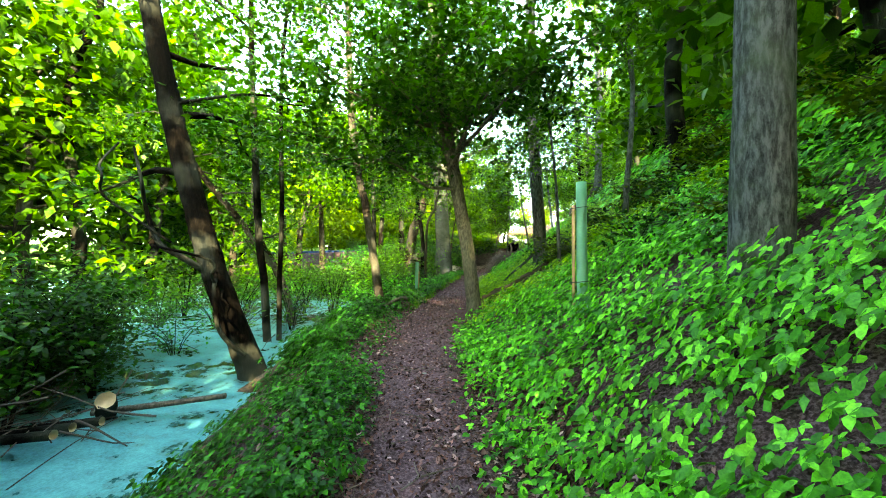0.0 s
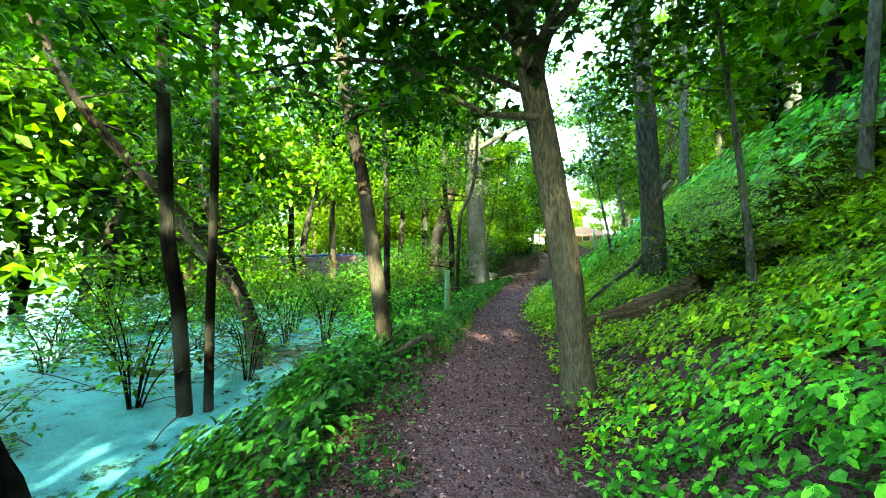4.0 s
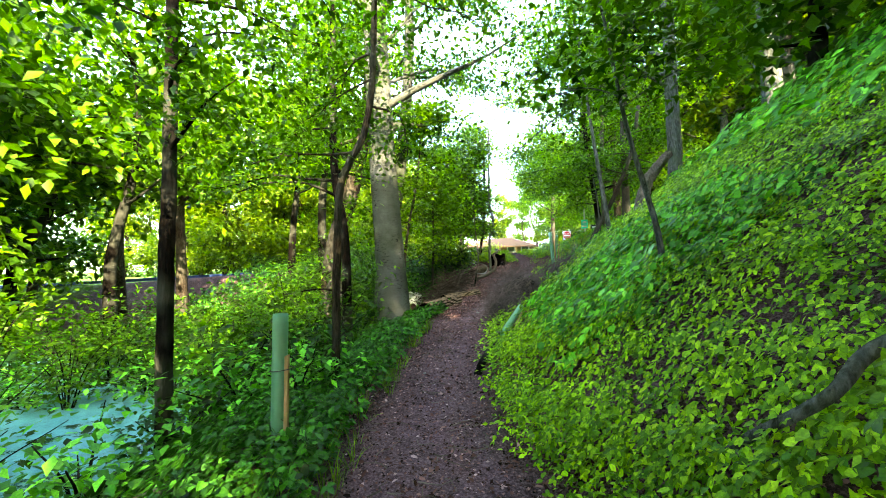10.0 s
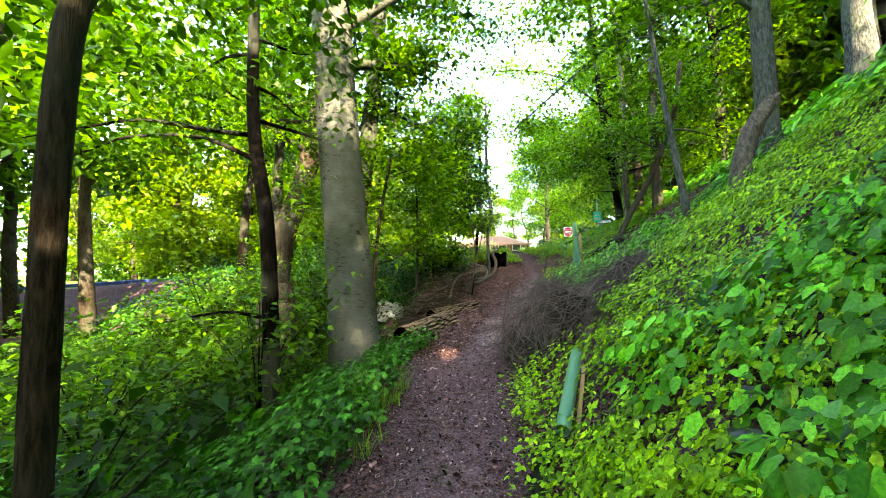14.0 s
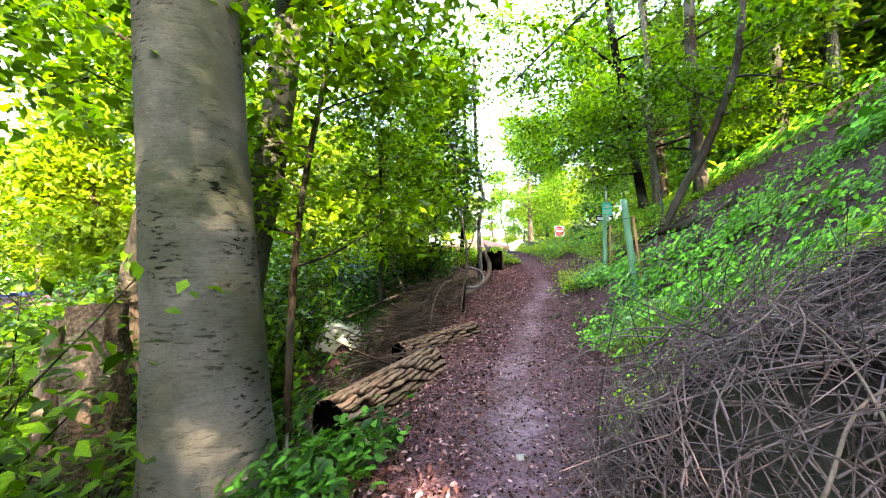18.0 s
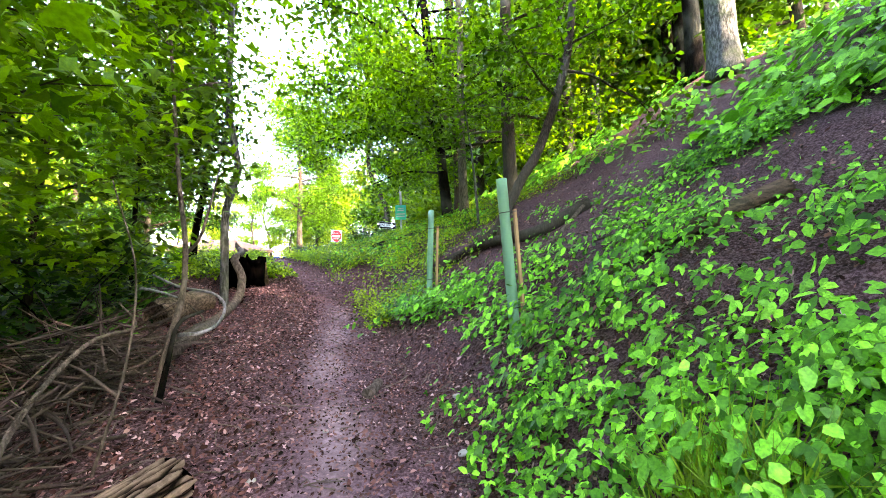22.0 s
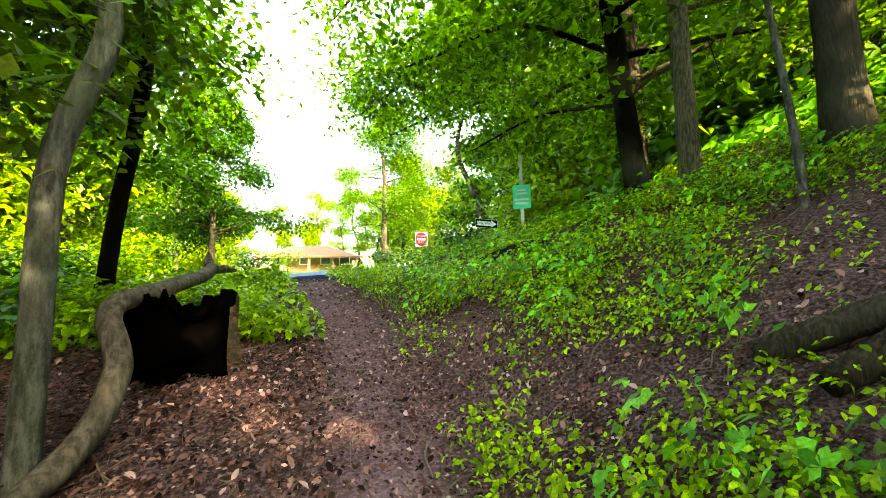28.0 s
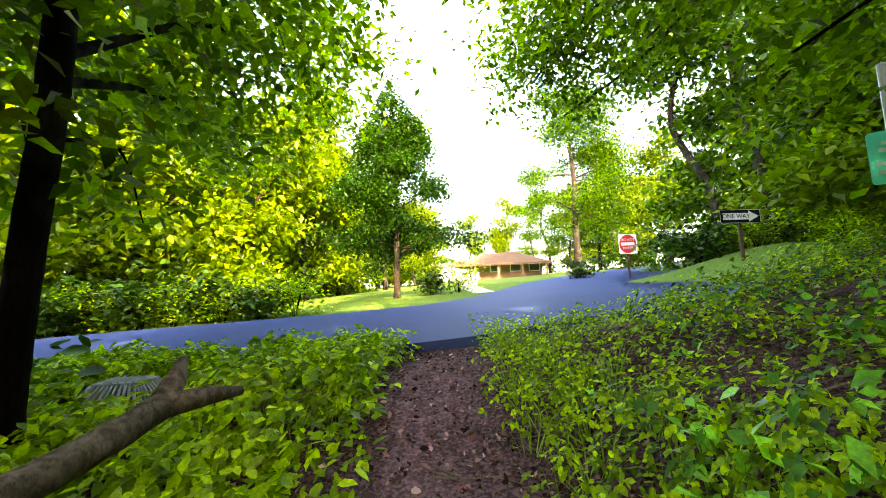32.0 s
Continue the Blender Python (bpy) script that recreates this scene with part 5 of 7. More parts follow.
def strip(n, y0, y1, d0, d1, rng, power=1.0, patch=0.0):
    y = rng.uniform(y0, y1, n)
    d = d0 + (d1 - d0) * rng.uniform(0, 1, n) ** power
    x = np.interp(y, LINE_Y, LINE_X) + d
    if patch:
        keep = lattice(np.stack([x * 1.1, y * 1.1, 0 * x], -1), 3.0) + rng.normal(0, 0.25, n) > patch
        x, y, d = x[keep], y[keep], d[keep]
    half = np.interp(y, HALF_Y, HALF)
    keep = np.where(d > 0, d > half * rng.uniform(0.8, 1.3, len(d)), True)
    keep &= ground(x, y) > WATER + 0.03
    keep &= ((x + 1.75) ** 2 / 0.5 + (y - 8.3) ** 2 / 1.2 > 1) & ((x + 1.27) ** 2 + (y - 4.42) ** 2 > 0.2)
    keep &= ~((y > -9.6) & (y < -4.2) & (d < 0) & (d > -1.15) & (rng.uniform(0, 1, len(d)) < 0.8))
    keep &= ~((y > -7.2) & (y < -2.8) & (d > 0) & (d < 2.0) & (rng.uniform(0, 1, len(d)) < 0.65))
    keep &= (np.abs((x - 2.0) * 0.607 + (y + 3.2) * 0.794) > 0.22) | (x < 1.9) | (x > 3.8)
    keep &= (np.abs((x - 0.25) * -0.45 + (y + 8.75) * 0.89) > 0.16) | (x < -0.9) | (x > 0.3)
    keep &= ~((x > 1.2) & (x < 1.85) & (y > 1.3) & (y < 2.6) & (rng.uniform(0, 1, len(d)) < 0.6))
    keep &= ~((y > 7.6) & (y < 11.0) & (d > 1.7) & (rng.uniform(0, 1, len(d)) < 0.8))
    keep &= ((x - 0.0) ** 2 + (y - 14.05) ** 2 > 0.2) & ((x - 1.5) ** 2 / 0.4 + (y - 3.4) ** 2 / 0.6 > 1) & ((x - 2.45) ** 2 / 0.5 + (y - 3.9) ** 2 / 0.3 > 1)
    return np.column_stack([x, y])[keep]


rng = np.random.default_rng(33)
cover("ivy_cover", "bright green creeping ground cover on the slope", strip(8500, -14.5, -6.4, 0.35, 5.0, rng, 1.2), LEAF_COVER, ROUND, 0.058, rng, 0.34)
cover("ivy_cover", "bright green creeping ground cover on the slope", strip(16500, -3.0, 4.8, 0.4, 6.0, rng, 1.15), LEAF_SLOPE, ROUND, 0.045, rng, 0.27)
cover("bramble_cover", "patchy green brambles over brown litter on the slope", strip(7500, -7, -2.6, 0.7, 6, rng, 1.0, 0.0), LEAF_SLOPE, ROUND, 0.058, rng, 0.24)
cover("bramble_cover", "patchy green brambles over brown litter on the slope", np.concatenate([strip(5200, 4.2, 7.0, 0.8, 6.5, rng, 1.0, 0.22), strip(5500, 6.6, 10.2, 0.8, 6.5, rng, 1.0, 0.28)]), LEAF_COVER, ROUND, 0.055, rng, 0.26)
cover("verge_weeds", "light green leafy weeds beside the path", np.concatenate([strip(9000, 9.8, 13.2, 0.35, 5.2, rng, 1.15, -0.15), strip(4500, 13.2, 15.9, 0.35, 5.2, rng, 1.0, -0.35)]), LEAF_WEED, ROUND, 0.034, rng, 0.22)
cover("verge_weeds", "dark green broad-leaved weeds on the shaded slope", np.concatenate([strip(1500, 9.4, 13.2, 1.8, 5.2, rng, 0.8, 0.1), strip(500, 13.2, 15.6, 1.2, 5.2, rng, 0.8, 0.0)]), LEAF_BANK, ROUND, 0.045, rng, 0.24)
cover("pointed_weeds", "upright green weeds with long pointed leaves", np.concatenate([np.column_stack([rng.normal(a, 0.22, 12), rng.normal(b, 0.22, 12)]) for a, b in ((3.1, 13.1), (3.7, 12.9), (3.3, 13.8), (4.1, 13.5), (3.7, 12.1), (3.9, 11.0))]), LEAF_COVER, OVAL, 0.075, rng, 0.3, 8, 0.1)
cover("bramble_cover", "scattered broad green leaves among fine weeds on the slope", strip(1100, 9.6, 14.0, 0.8, 5.5, rng, 1.0, 0.1), LEAF_COVER, ROUND, 0.065, rng, 0.32, 5)
cover("verge_weeds", "light green leafy weeds beside the path", strip(3600, 12.6, 15.2, -3.8, -0.33, rng, 0.9), LEAF_WEED, ROUND, 0.065, rng, 0.22)
cover("bank_plants", "dense green plants on the pond bank", strip(5200, -14, -6, -2.2, -0.55, rng, 0.75, -0.25), LEAF_BANK, ROUND, 0.05, rng, 0.2)
cover("bank_plants", "dense green plants on the pond bank", strip(11000, -6.2, 4.5, -4.5, -0.75, rng, 0.9), LEAF_BANK, ROUND, 0.07, rng, 0.3)
cover("bank_plants", "leafy green plants between path and pond", strip(2600, -9.0, -3.8, -3.0, -1.05, rng, 1.0), LEAF_BANK, ROUND, 0.072, rng, 0.45)
cover("floor_plants", "low green plants on the damp woodland floor", strip(8000, -2, 14, -14, -2.3, rng, 0.8), LEAF_BANK, ROUND, 0.12, rng, 0.4, 7, 0.25)
cover("hill_plants", "green plants covering the upper hillside", strip(8000, -15, 16, 4.5, 14, rng, 1.0), LEAF_COVER, ROUND, 0.16, rng, 0.35, 6, 0.3)
cover("clump_weeds", "upright clumps of bright green weeds on the slope", np.concatenate([np.column_stack([rng.normal(a, 0.24, 46), rng.normal(b, 0.24, 46)]) for a, b in ((2.9, 6.4), (3.3, 7.0), (3.0, 7.9), (3.9, 6.7), (4.4, 7.4), (3.7, 8.1), (2.6, 5.6), (3.5, 5.7), (2.85, 7.3))]), LEAF_COVER, ROUND, 0.07, rng, 0.42, 8, 0.16)
cover("clump_weeds", "upright clumps of bright green weeds on the slope", np.column_stack([rng.uniform(1.8, 4.2, 700), rng.uniform(-0.8, 1.6, 700)]), LEAF_COVER, ROUND, 0.085, rng, 0.42, 7, 0.16)
cover("clump_weeds", "broad-leaved weeds under the tree tube", np.column_stack([rng.normal(3.2, 0.35, 70), rng.normal(9.3, 0.35, 70)]), LEAF_COVER, ROUND, 0.08, rng, 0.3, 8, 0.16)
blades = np.concatenate([strip(330, -5.5, 3.0, -1.1, -0.55, rng), strip(160, 12.6, 15.2, 0.4, 1.0, rng), strip(120, 13.2, 15.2, -0.9, -0.45, rng)])
cover("grass_tufts", "bushy tuft of fine green grass beside the path", np.column_stack([rng.normal(2.24, 0.13, 60), rng.normal(5.75, 0.13, 60)]), LEAF_GRASS, BLADE, 0.34, rng, 0.02, 12, 0.06, 0.3, -0.95)
cover("grass_tufts", "thin yellow-green grass along the path's edge", blades, LEAF_GRASS, BLADE, 0.2, rng, 0.02, 9, 0.05, 0.25, -0.9)
lawn = np.column_stack([rng.uniform(-16, 14, 5200), rng.uniform(19.2, 34, 5200)])
d = lawn[:, 0] - np.interp(lawn[:, 1], [19, 20, 22, 24, 29, 36], [1.0, 2.6, 3.2, 3.7, 4.6, 7.0])
lawn = lawn[np.abs(d) > 2.4]
cover("lawn_grass", "short green lawn grass across the road", lawn, LEAF_GRASS, BLADE, 0.14, rng, 0.02, 7, 0.14, 0.3, -0.7)


def path_places(n, y0, y1, d0, d1, rng):
    """Places on and beside the trodden line."""
    y = rng.uniform(y0, y1, n)
    x = np.interp(y, LINE_Y, LINE_X) + rng.uniform(d0, d1, n)
    return np.column_stack([x, y])


def litter(name, places, size, rng, kinds):
    at = np.column_stack([places, ground(places[:, 0], places[:, 1]) + rng.uniform(0.006, 0.03, len(places))])
    heading = rng.uniform(0, 6.283, len(at))
    v, f = mixed_leaves(at, size * rng.uniform(0.5, 1.25, len(at)), kinds, rng, 0.35, 0.0, heading)
    put(name, mesh(name, v, f, LITTER, smooth=False), None, "scattered brown dead leaves on the ground", category="leaves", kind="stuff")


WHOLE = ((CURLED, 0.75, 1.1), (MAPLE, 0.25, 0.9))
litter("leaf_bits", np.concatenate([path_places(56000, -14, 15.2, -1.15, 1.2, rng), path_places(14000, 3.5, 12.5, -1.9, 2.6, rng)]), 0.027, rng, ((DIAMOND, 1.0, 1.0),))
litter("leaf_litter", np.concatenate([path_places(5200, -14, 4, -1.0, 1.0, rng), path_places(1500, -14, -9.5, -0.1, 0.9, rng), strip(2600, -14, -6, -1.9, -0.4, rng), strip(2200, -14, -9, 0.15, 1.0, rng), strip(3000, -7, -2.6, 0.5, 3.0, rng)]), 0.045, rng, WHOLE)
y = rng.uniform(3.6, 12.8, 15000)
x = np.interp(y, LINE_Y, LINE_X) + np.where(rng.uniform(0, 1, 15000) < 0.72, rng.uniform(-2.0, -0.2, 15000), rng.uniform(0.15, 2.4, 15000))
litter("leaf_litter", np.column_stack([x, y]), 0.04, rng, WHOLE)
y = rng.uniform(5, 15, 5000)
litter("leaf_litter", np.column_stack([np.interp(y, LINE_Y, LINE_X) + rng.uniform(-0.6, 4.5, 5000), y]), 0.038, rng, WHOLE)


def sticks(name, label, n, box_, rng, mat, ln=(0.15, 0.6), r=(0.003, 0.009)):
    tubes = []
    for _ in range(n):
        y = rng.uniform(box_[0], box_[1])
        x = np.interp(y, LINE_Y, LINE_X) + rng.uniform(box_[2], box_[3])
        a, L = rng.uniform(0, 6.283), rng.uniform(*ln)
        q = [(x + math.cos(a) * L * t + rng.normal(0, 0.025), y + math.sin(a) * L * t + rng.normal(0, 0.025)) for t in (0, 0.35, 0.7, 1)]
        rr = rng.uniform(*r)
        q = [(px, py, float(ground(px, py)) + rr + rng.uniform(0, 0.02)) for px, py in q]
        tubes.append(loft(smooth_line(q, 3), np.linspace(rr, rr * 0.4, 10), 5, cap=False))
    v, f = join(tubes)
    put(name, mesh(name, v, f, mat), None, label, category="twigs", kind="stuff")


sticks("fallen_twigs", "fallen grey-brown twigs lying on the path", 520, (-13, 4, -1.0, 1.0), rng, TWIG, (0.05, 0.35), (0.002, 0.006))
sticks("fallen_twigs", "fallen grey-brown twigs lying on the path", 900, (4, 15, -1.7, 2.6), rng, TWIG, (0.06, 0.4), (0.002, 0.006))


# ---- tree tubes ----
def tree_tube(base, top, r, label, stake_side=(0.09, -0.03), stake_to=0.82, ties=(0.24, 0.8)):
    b, t = Vector(base), Vector(top)
    ob = empty("tree_tube", b, label, "tree tube", "tree tubes")
    ax = np.array(t - b)
    line = np.linspace((0, 0, 0), ax, 12)
    outer, f1 = loft(line, np.linspace(r, r * 1.0, 12) * (1 + 0.02 * np.sin(np.arange(12) * 2.1)), 20, cap=False)
    inner, f2 = loft(line, np.full(12, r - 0.004), 20, cap=False)
    v, f = join([(outer, f1), (inner, f2[:, ::-1])])
    n = len(outer)
    k = np.arange(20)
    rim = np.stack([n - 20 + k, n - 20 + (k + 1) % 20, 2 * n - 20 + (k + 1) % 20, 2 * n - 20 + k], -1)
    put("tube", mesh("tube", v, np.concatenate([f, rim]), TUBE), ob, "pale green translucent plastic tube")
    s = Vector((stake_side[0], stake_side[1], 0)) * (1.0)
    bm = bmesh.new()
    bmesh.ops.create_cube(bm, size=1)
    L = ax * stake_to
    for vv in bm.verts:
        h = vv.co.z + 0.5
        vv.co = Vector((vv.co.x * 0.03 + s.x + L[0] * h, vv.co.y * 0.026 + s.y + L[1] * h, -0.15 + (L[2] + 0.15) * h + (0.012 * vv.co.x if h > 0.5 else 0)))
    bmesh.ops.bevel(bm, geom=bm.edges[:], offset=0.003, segments=1, affect="EDGES")
    part("stake", bm, STAKE, ob, "rough-sawn wooden stake")
    for h in ties:
        c = ax * h
        a = np.linspace(0, 2 * np.pi, 17)
        mid = c + np.array((s.x * 0.35, s.y * 0.35, 0))
        ring = np.column_stack([mid[0] + np.cos(a) * (r * 1.15 + abs(s.x) * 0.38), mid[1] + np.sin(a) * (r * 1.12 + abs(s.y) * 0.3), mid[2] + 0.012 * np.cos(a)])
        v, f = loft(ring, 0.004, 5, cap=False)
        put("cable_tie", mesh("cable_tie", v, f, TIE), ob)
    return ob


def on(x, y, up=0.0):
    return (x, y, float(ground(x, y)) + up)


tree_tube(on(4.1, -9.05), (4.08, -8.98, 0.84), 0.055, "upright pale green tree tube with a wooden stake on the slope", (-0.085, -0.02))
tree_tube(on(-0.37, -1.93), (-0.365, -1.93, -0.13), 0.055, "upright pale green tree tube with a wooden stake by the path", (0.075, -0.03), 0.72, (0.2, 0.62))
tree_tube(on(2.89, 7.59), (2.80, 7.59, 1.44), 0.046, "leaning pale green tree tube with a wooden stake")
tree_tube(on(3.21, 9.70), (3.29, 9.71, 1.56), 0.04, "upright pale green tree tube with a wooden stake")
tree_tube((1.27, 1.25, -0.74), (1.58, 2.18, -0.42), 0.05, "fallen pale green tree tube lying on the ground cover", (0.07, -0.03), 0.8, (0.7,))


# ---- logs, stump and dead wood ----
def solid_line(name, label, category, pts, r0, r1, mat, sides=14, rough=0.06, ridges=0, seed=1.0, ends=None, group="", parts=None, n=8):
    """A log or branch along points, with cut or broken ends as parts of their own."""
    line = smooth_line(pts, n)
    rad = np.linspace(r0, r1, len(line))
    v, f = loft(line, rad, sides, rough, ridges, seed, cap=ends is None)
    top = empty(name, tuple(line[0]), label, category, group)
    off = np.array(line[0])
    put(parts or "bark", mesh("bark", v - off, f, mat), top)
    for k in ends or ():
        c = line[0 if k == 0 else -1] - off
        ring = (v[:sides] if k == 0 else v[(len(line) - 1) * sides: len(line) * sides]) - off
        t = line[1] - line[0] if k == 0 else line[-1] - line[-2]
        t = t / np.linalg.norm(t) * (1 if k == 0 else -1)
        inner = c + (ring - c) * 0.8 + t * 0.015
        deep = c + (ring - c) * 0.3 + t * 0.05
        vv = np.concatenate([ring, inner, deep, [c + t * 0.06]])
        i = np.arange(sides)
        j = (i + 1) % sides
        q = np.concatenate([np.stack([i, j, j + sides, i + sides], -1), np.stack([i + sides, j + sides, j + 2 * sides, i + 2 * sides], -1)])
        q = np.concatenate([q, np.stack([i[::2] + 2 * sides, j[::2] + 2 * sides, (j[::2] + 1) % sides + 2 * sides, np.full(len(i[::2]), 3 * sides)], -1)])
        put("cut_face", mesh("cut_face", vv, q, CHAR if mat is BARK_LOG else CUT_WOOD), top)
    return top


def furrowed_log(label, a, b, r0, r1, seed):
    """A straight thick log whose bark is a net of long deep furrows; both ends sawn and dark."""
    a, b = Vector(a), Vector(b)
    top = empty("log", a, label, "log")
    L = (b - a).length
    n, m = 190, 110
    ang = np.linspace(0, 2 * np.pi, n, endpoint=False)[None, :]
    s = np.linspace(0, 1, m)[:, None]
    w = 1.2 * np.sin(7.0 * s * L + 3 * np.sin(2 * ang + seed) + seed) + 0.6 * np.sin(15 * s * L + 5 * ang + seed) + 0.25 * np.sin(33 * s * L - 9 * ang)
    ridge = np.abs(np.sin(9.0 * (ang + 0.10 * w) + 1.3 * s * L))
    ridge2 = np.abs(np.sin(8.0 * (ang - 0.11 * w) - 1.0 * s * L + 1.0))
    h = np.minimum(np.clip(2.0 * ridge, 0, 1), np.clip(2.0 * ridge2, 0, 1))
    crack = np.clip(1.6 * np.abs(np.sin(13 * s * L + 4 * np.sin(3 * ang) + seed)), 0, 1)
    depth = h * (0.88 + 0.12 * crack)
    r = (r0 + (r1 - r0) * s) * (0.82 + 0.2 * depth + 0.02 * np.sin(3 * ang + 2 * s))
    v = np.stack([r * np.cos(ang), r * np.sin(ang), s * L + 0 * ang + 0.02 * np.sin(7 * ang) * (2 * s - 1)], -1).reshape(-1, 3)
    i = np.arange(m - 1)[:, None] * n
    j = np.arange(n)[None, :]
    f = np.stack([i + j, i + (j + 1) % n, i + n + (j + 1) % n, i + n + j], -1).reshape(-1, 4)
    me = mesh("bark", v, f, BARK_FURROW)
    # depth mask that paints shade into the carved grooves
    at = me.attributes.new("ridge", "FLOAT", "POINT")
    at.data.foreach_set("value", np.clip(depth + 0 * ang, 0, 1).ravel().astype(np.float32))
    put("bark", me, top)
    for z, sgn in ((0.0, 1), (L, -1)):
        bm = bmesh.new()
        c = bm.verts.new((0, 0, z + sgn * 0.04))
        rr = r0 if z == 0 else r1
        rings = [[bm.verts.new((q * rr * math.cos(t), q * rr * math.sin(t), z + sgn * d + 0.008 * math.sin(5 * t))) for t in np.linspace(0, 2 * np.pi, 28, endpoint=False)] for q, d in ((0.97, 0.0), (0.8, 0.012), (0.4, 0.03))]
        for p, q in zip(rings, rings[1:]):
            for k in range(28):
                bm.faces.new((p[k], p[(k + 1) % 28], q[(k + 1) % 28], q[k]))
        for k in range(28):
            bm.faces.new((rings[-1][k], rings[-1][(k + 1) % 28], c))
        bmesh.ops.recalc_face_normals(bm, faces=bm.faces)
        part("cut_face", bm, CHAR, top, "dark weathered cut face")
    top.rotation_mode = "QUATERNION"
    top.rotation_quaternion = (b - a).to_track_quat("Z", "Y")
    return top


def lying(pts, r):
    return [(x, y, float(ground(x, y)) + r + dz) for x, y, dz in pts]


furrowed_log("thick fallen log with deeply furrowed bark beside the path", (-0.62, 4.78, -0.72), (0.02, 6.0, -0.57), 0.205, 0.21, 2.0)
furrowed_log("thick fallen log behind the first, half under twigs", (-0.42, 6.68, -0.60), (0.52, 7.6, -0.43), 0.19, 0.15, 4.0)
solid_line("log", "rotting log lying across the foot of the slope", "log", lying([(2.02, -3.2, -0.05), (2.5, -3.5, -0.03), (3.05, -3.95, -0.02), (3.7, -4.5, 0.0)], 0.10), 0.115, 0.15, ROT, 30, 0.24, 9, 1.5, (0,))
solid_line("log", "grey fallen log lying on the upper hillside", "log", lying([(5.3, 4.9, 0.05), (6.3, 5.35, 0.05), (7.4, 5.8, 0.05), (9.2, 6.6, 0.05)], 0.12), 0.11, 0.14, BARK_DEAD, 14, 0.08)
solid_line("snag", "pale broken tree snag leaning on the slope", "snag", [(4.22, 4.15, float(ground(4.22, 4.15)) - 0.1), (4.45, 4.3, 2.0), (4.8, 4.5, 2.5), (5.12, 4.66, 2.82)], 0.13, 0.09, BARK_DEAD, 18, 0.14, 5, 2.2)
solid_line("branch", "bleached branch lying at the tree's foot", "branch", [(0.52, -4.95, -0.98), (0.42, -5.2, -0.93), (0.22, -5.6, -1.08), (0.1, -6.0, -1.2), (0.0, -6.4, -1.3)], 0.045, 0.025, BARK_DEAD, 12, 0.08)
solid_line("wood_block", "short grey block of dead wood beside the tree", "wood block", [(0.50, -5.0, float(ground(0.5, -5.0)) - 0.05), (0.47, -4.98, -1.05), (0.42, -4.92, -0.93)], 0.1, 0.07, BARK_DEAD, 14, 0.1, 5)
solid_line("log", "thin pale log lying on the bank below the tube", "log", lying([(-0.35, -2.3, 0.0), (-0.9, -2.2, 0.02), (-1.7, -2.1, 0.05)], 0.05), 0.05, 0.055, BARK_DEAD, 12, 0.08)
solid_line("log", "reddish rotten log at the foot of the leaning tree", "log", lying([(0.25, -8.75, 0), (-0.05, -8.85, -0.02), (-0.45, -9.0, -0.02), (-0.8, -9.35, 0.0)], 0.1), 0.1, 0.08, ROT, 16, 0.14, 6)
solid_line("cut_log", "sawn log with a pale cut face at the water's edge", "log", [(-1.25, -10.05, -1.95), (-1.0, -10.2, -1.76), (-0.78, -10.36, -1.58)], 0.1, 0.09, BARK_SHADED, 16, 0.06, 7, ends=(1,))
solid_line("log", "grey pole lying along the water's edge", "log", [(-1.15, -10.25, -1.8), (-0.5, -10.0, -1.72), (0.2, -9.75, -1.62)], 0.035, 0.03, BARK_DEAD, 10, 0.06)
for k, (a, b) in enumerate([((-1.7, -10.9, -1.85), (-0.6, -10.5, -1.72)), ((-1.75, -11.1, -1.82), (-0.6, -10.75, -1.68)), ((-1.6, -11.25, -1.8), (-0.5, -10.95, -1.65))]):
    solid_line("log", "thin grey log in a heap at the water's edge", "log", [a, tuple((p + q) / 2 for p, q in zip(a, b)), b], 0.04, 0.045, BARK_SHADED, 10, 0.06, group="log heap", ends=(1,))
solid_line("log", "mossy rotten log end beside the bent tree", "log", lying([(0.1, 10.7, 0), (0.35, 11.1, 0), (0.62, 11.35, 0.0)], 0.14), 0.15, 0.15, BARK_LOG, 20, 0.08, 9, ends=(1,))
solid_line("root", "thick bare root running down the dark slope", "root", lying([(5.2, 8.6, 0.0), (4.5, 8.95, 0.02), (4.25, 9.7, 0.05), (4.1, 10.3, 0.03), (3.8, 10.7, -0.02)], 0.06), 0.09, 0.06, BARK_BROWN, 12, 0.1)
solid_line("root", "thick bare root running down the dark slope", "root", lying([(5.05, 10.15, 0.0), (4.75, 10.05, 0.03), (4.3, 10.1, 0.04), (3.7, 10.4, 0.0)], 0.06), 0.10, 0.05, BARK_BROWN, 12, 0.1)
solid_line("branch", "grey fallen branch leaning on the slope", "branch", lying([(2.9, 8.15, 0), (3.4, 8.2, 0.04), (3.9, 8.35, 0.05), (4.4, 8.35, 0.1), (4.9, 8.45, 0.15)], 0.03), 0.035, 0.025, BARK_DEAD, 10, 0.08)
solid_line("branch", "grey fallen branch leaning on the slope", "branch", lying([(3.9, 8.35, 0.06), (4.1, 8.0, 0.06), (4.4, 7.6, 0.05)], 0.02), 0.025, 0.015, BARK_DEAD, 8, 0.08)
solid_line("branch", "dark weathered branch lying on the weedy slope", "branch", lying([(3.6, 13.2, 0), (3.95, 13.1, 0.05), (4.3, 13.0, 0.02), (4.75, 12.9, 0.02)], 0.05), 0.05, 0.04, BARK_SHADED, 12, 0.1)
solid_line("branch", "curved grey branch lying over the slope litter", "branch", lying([(3.3, -6.5, 0), (3.7, -6.3, 0.12), (4.0, -6.0, 0.05), (4.3, -5.6, 0.0)], 0.02), 0.02, 0.012, BARK_DEAD, 8, 0.06)
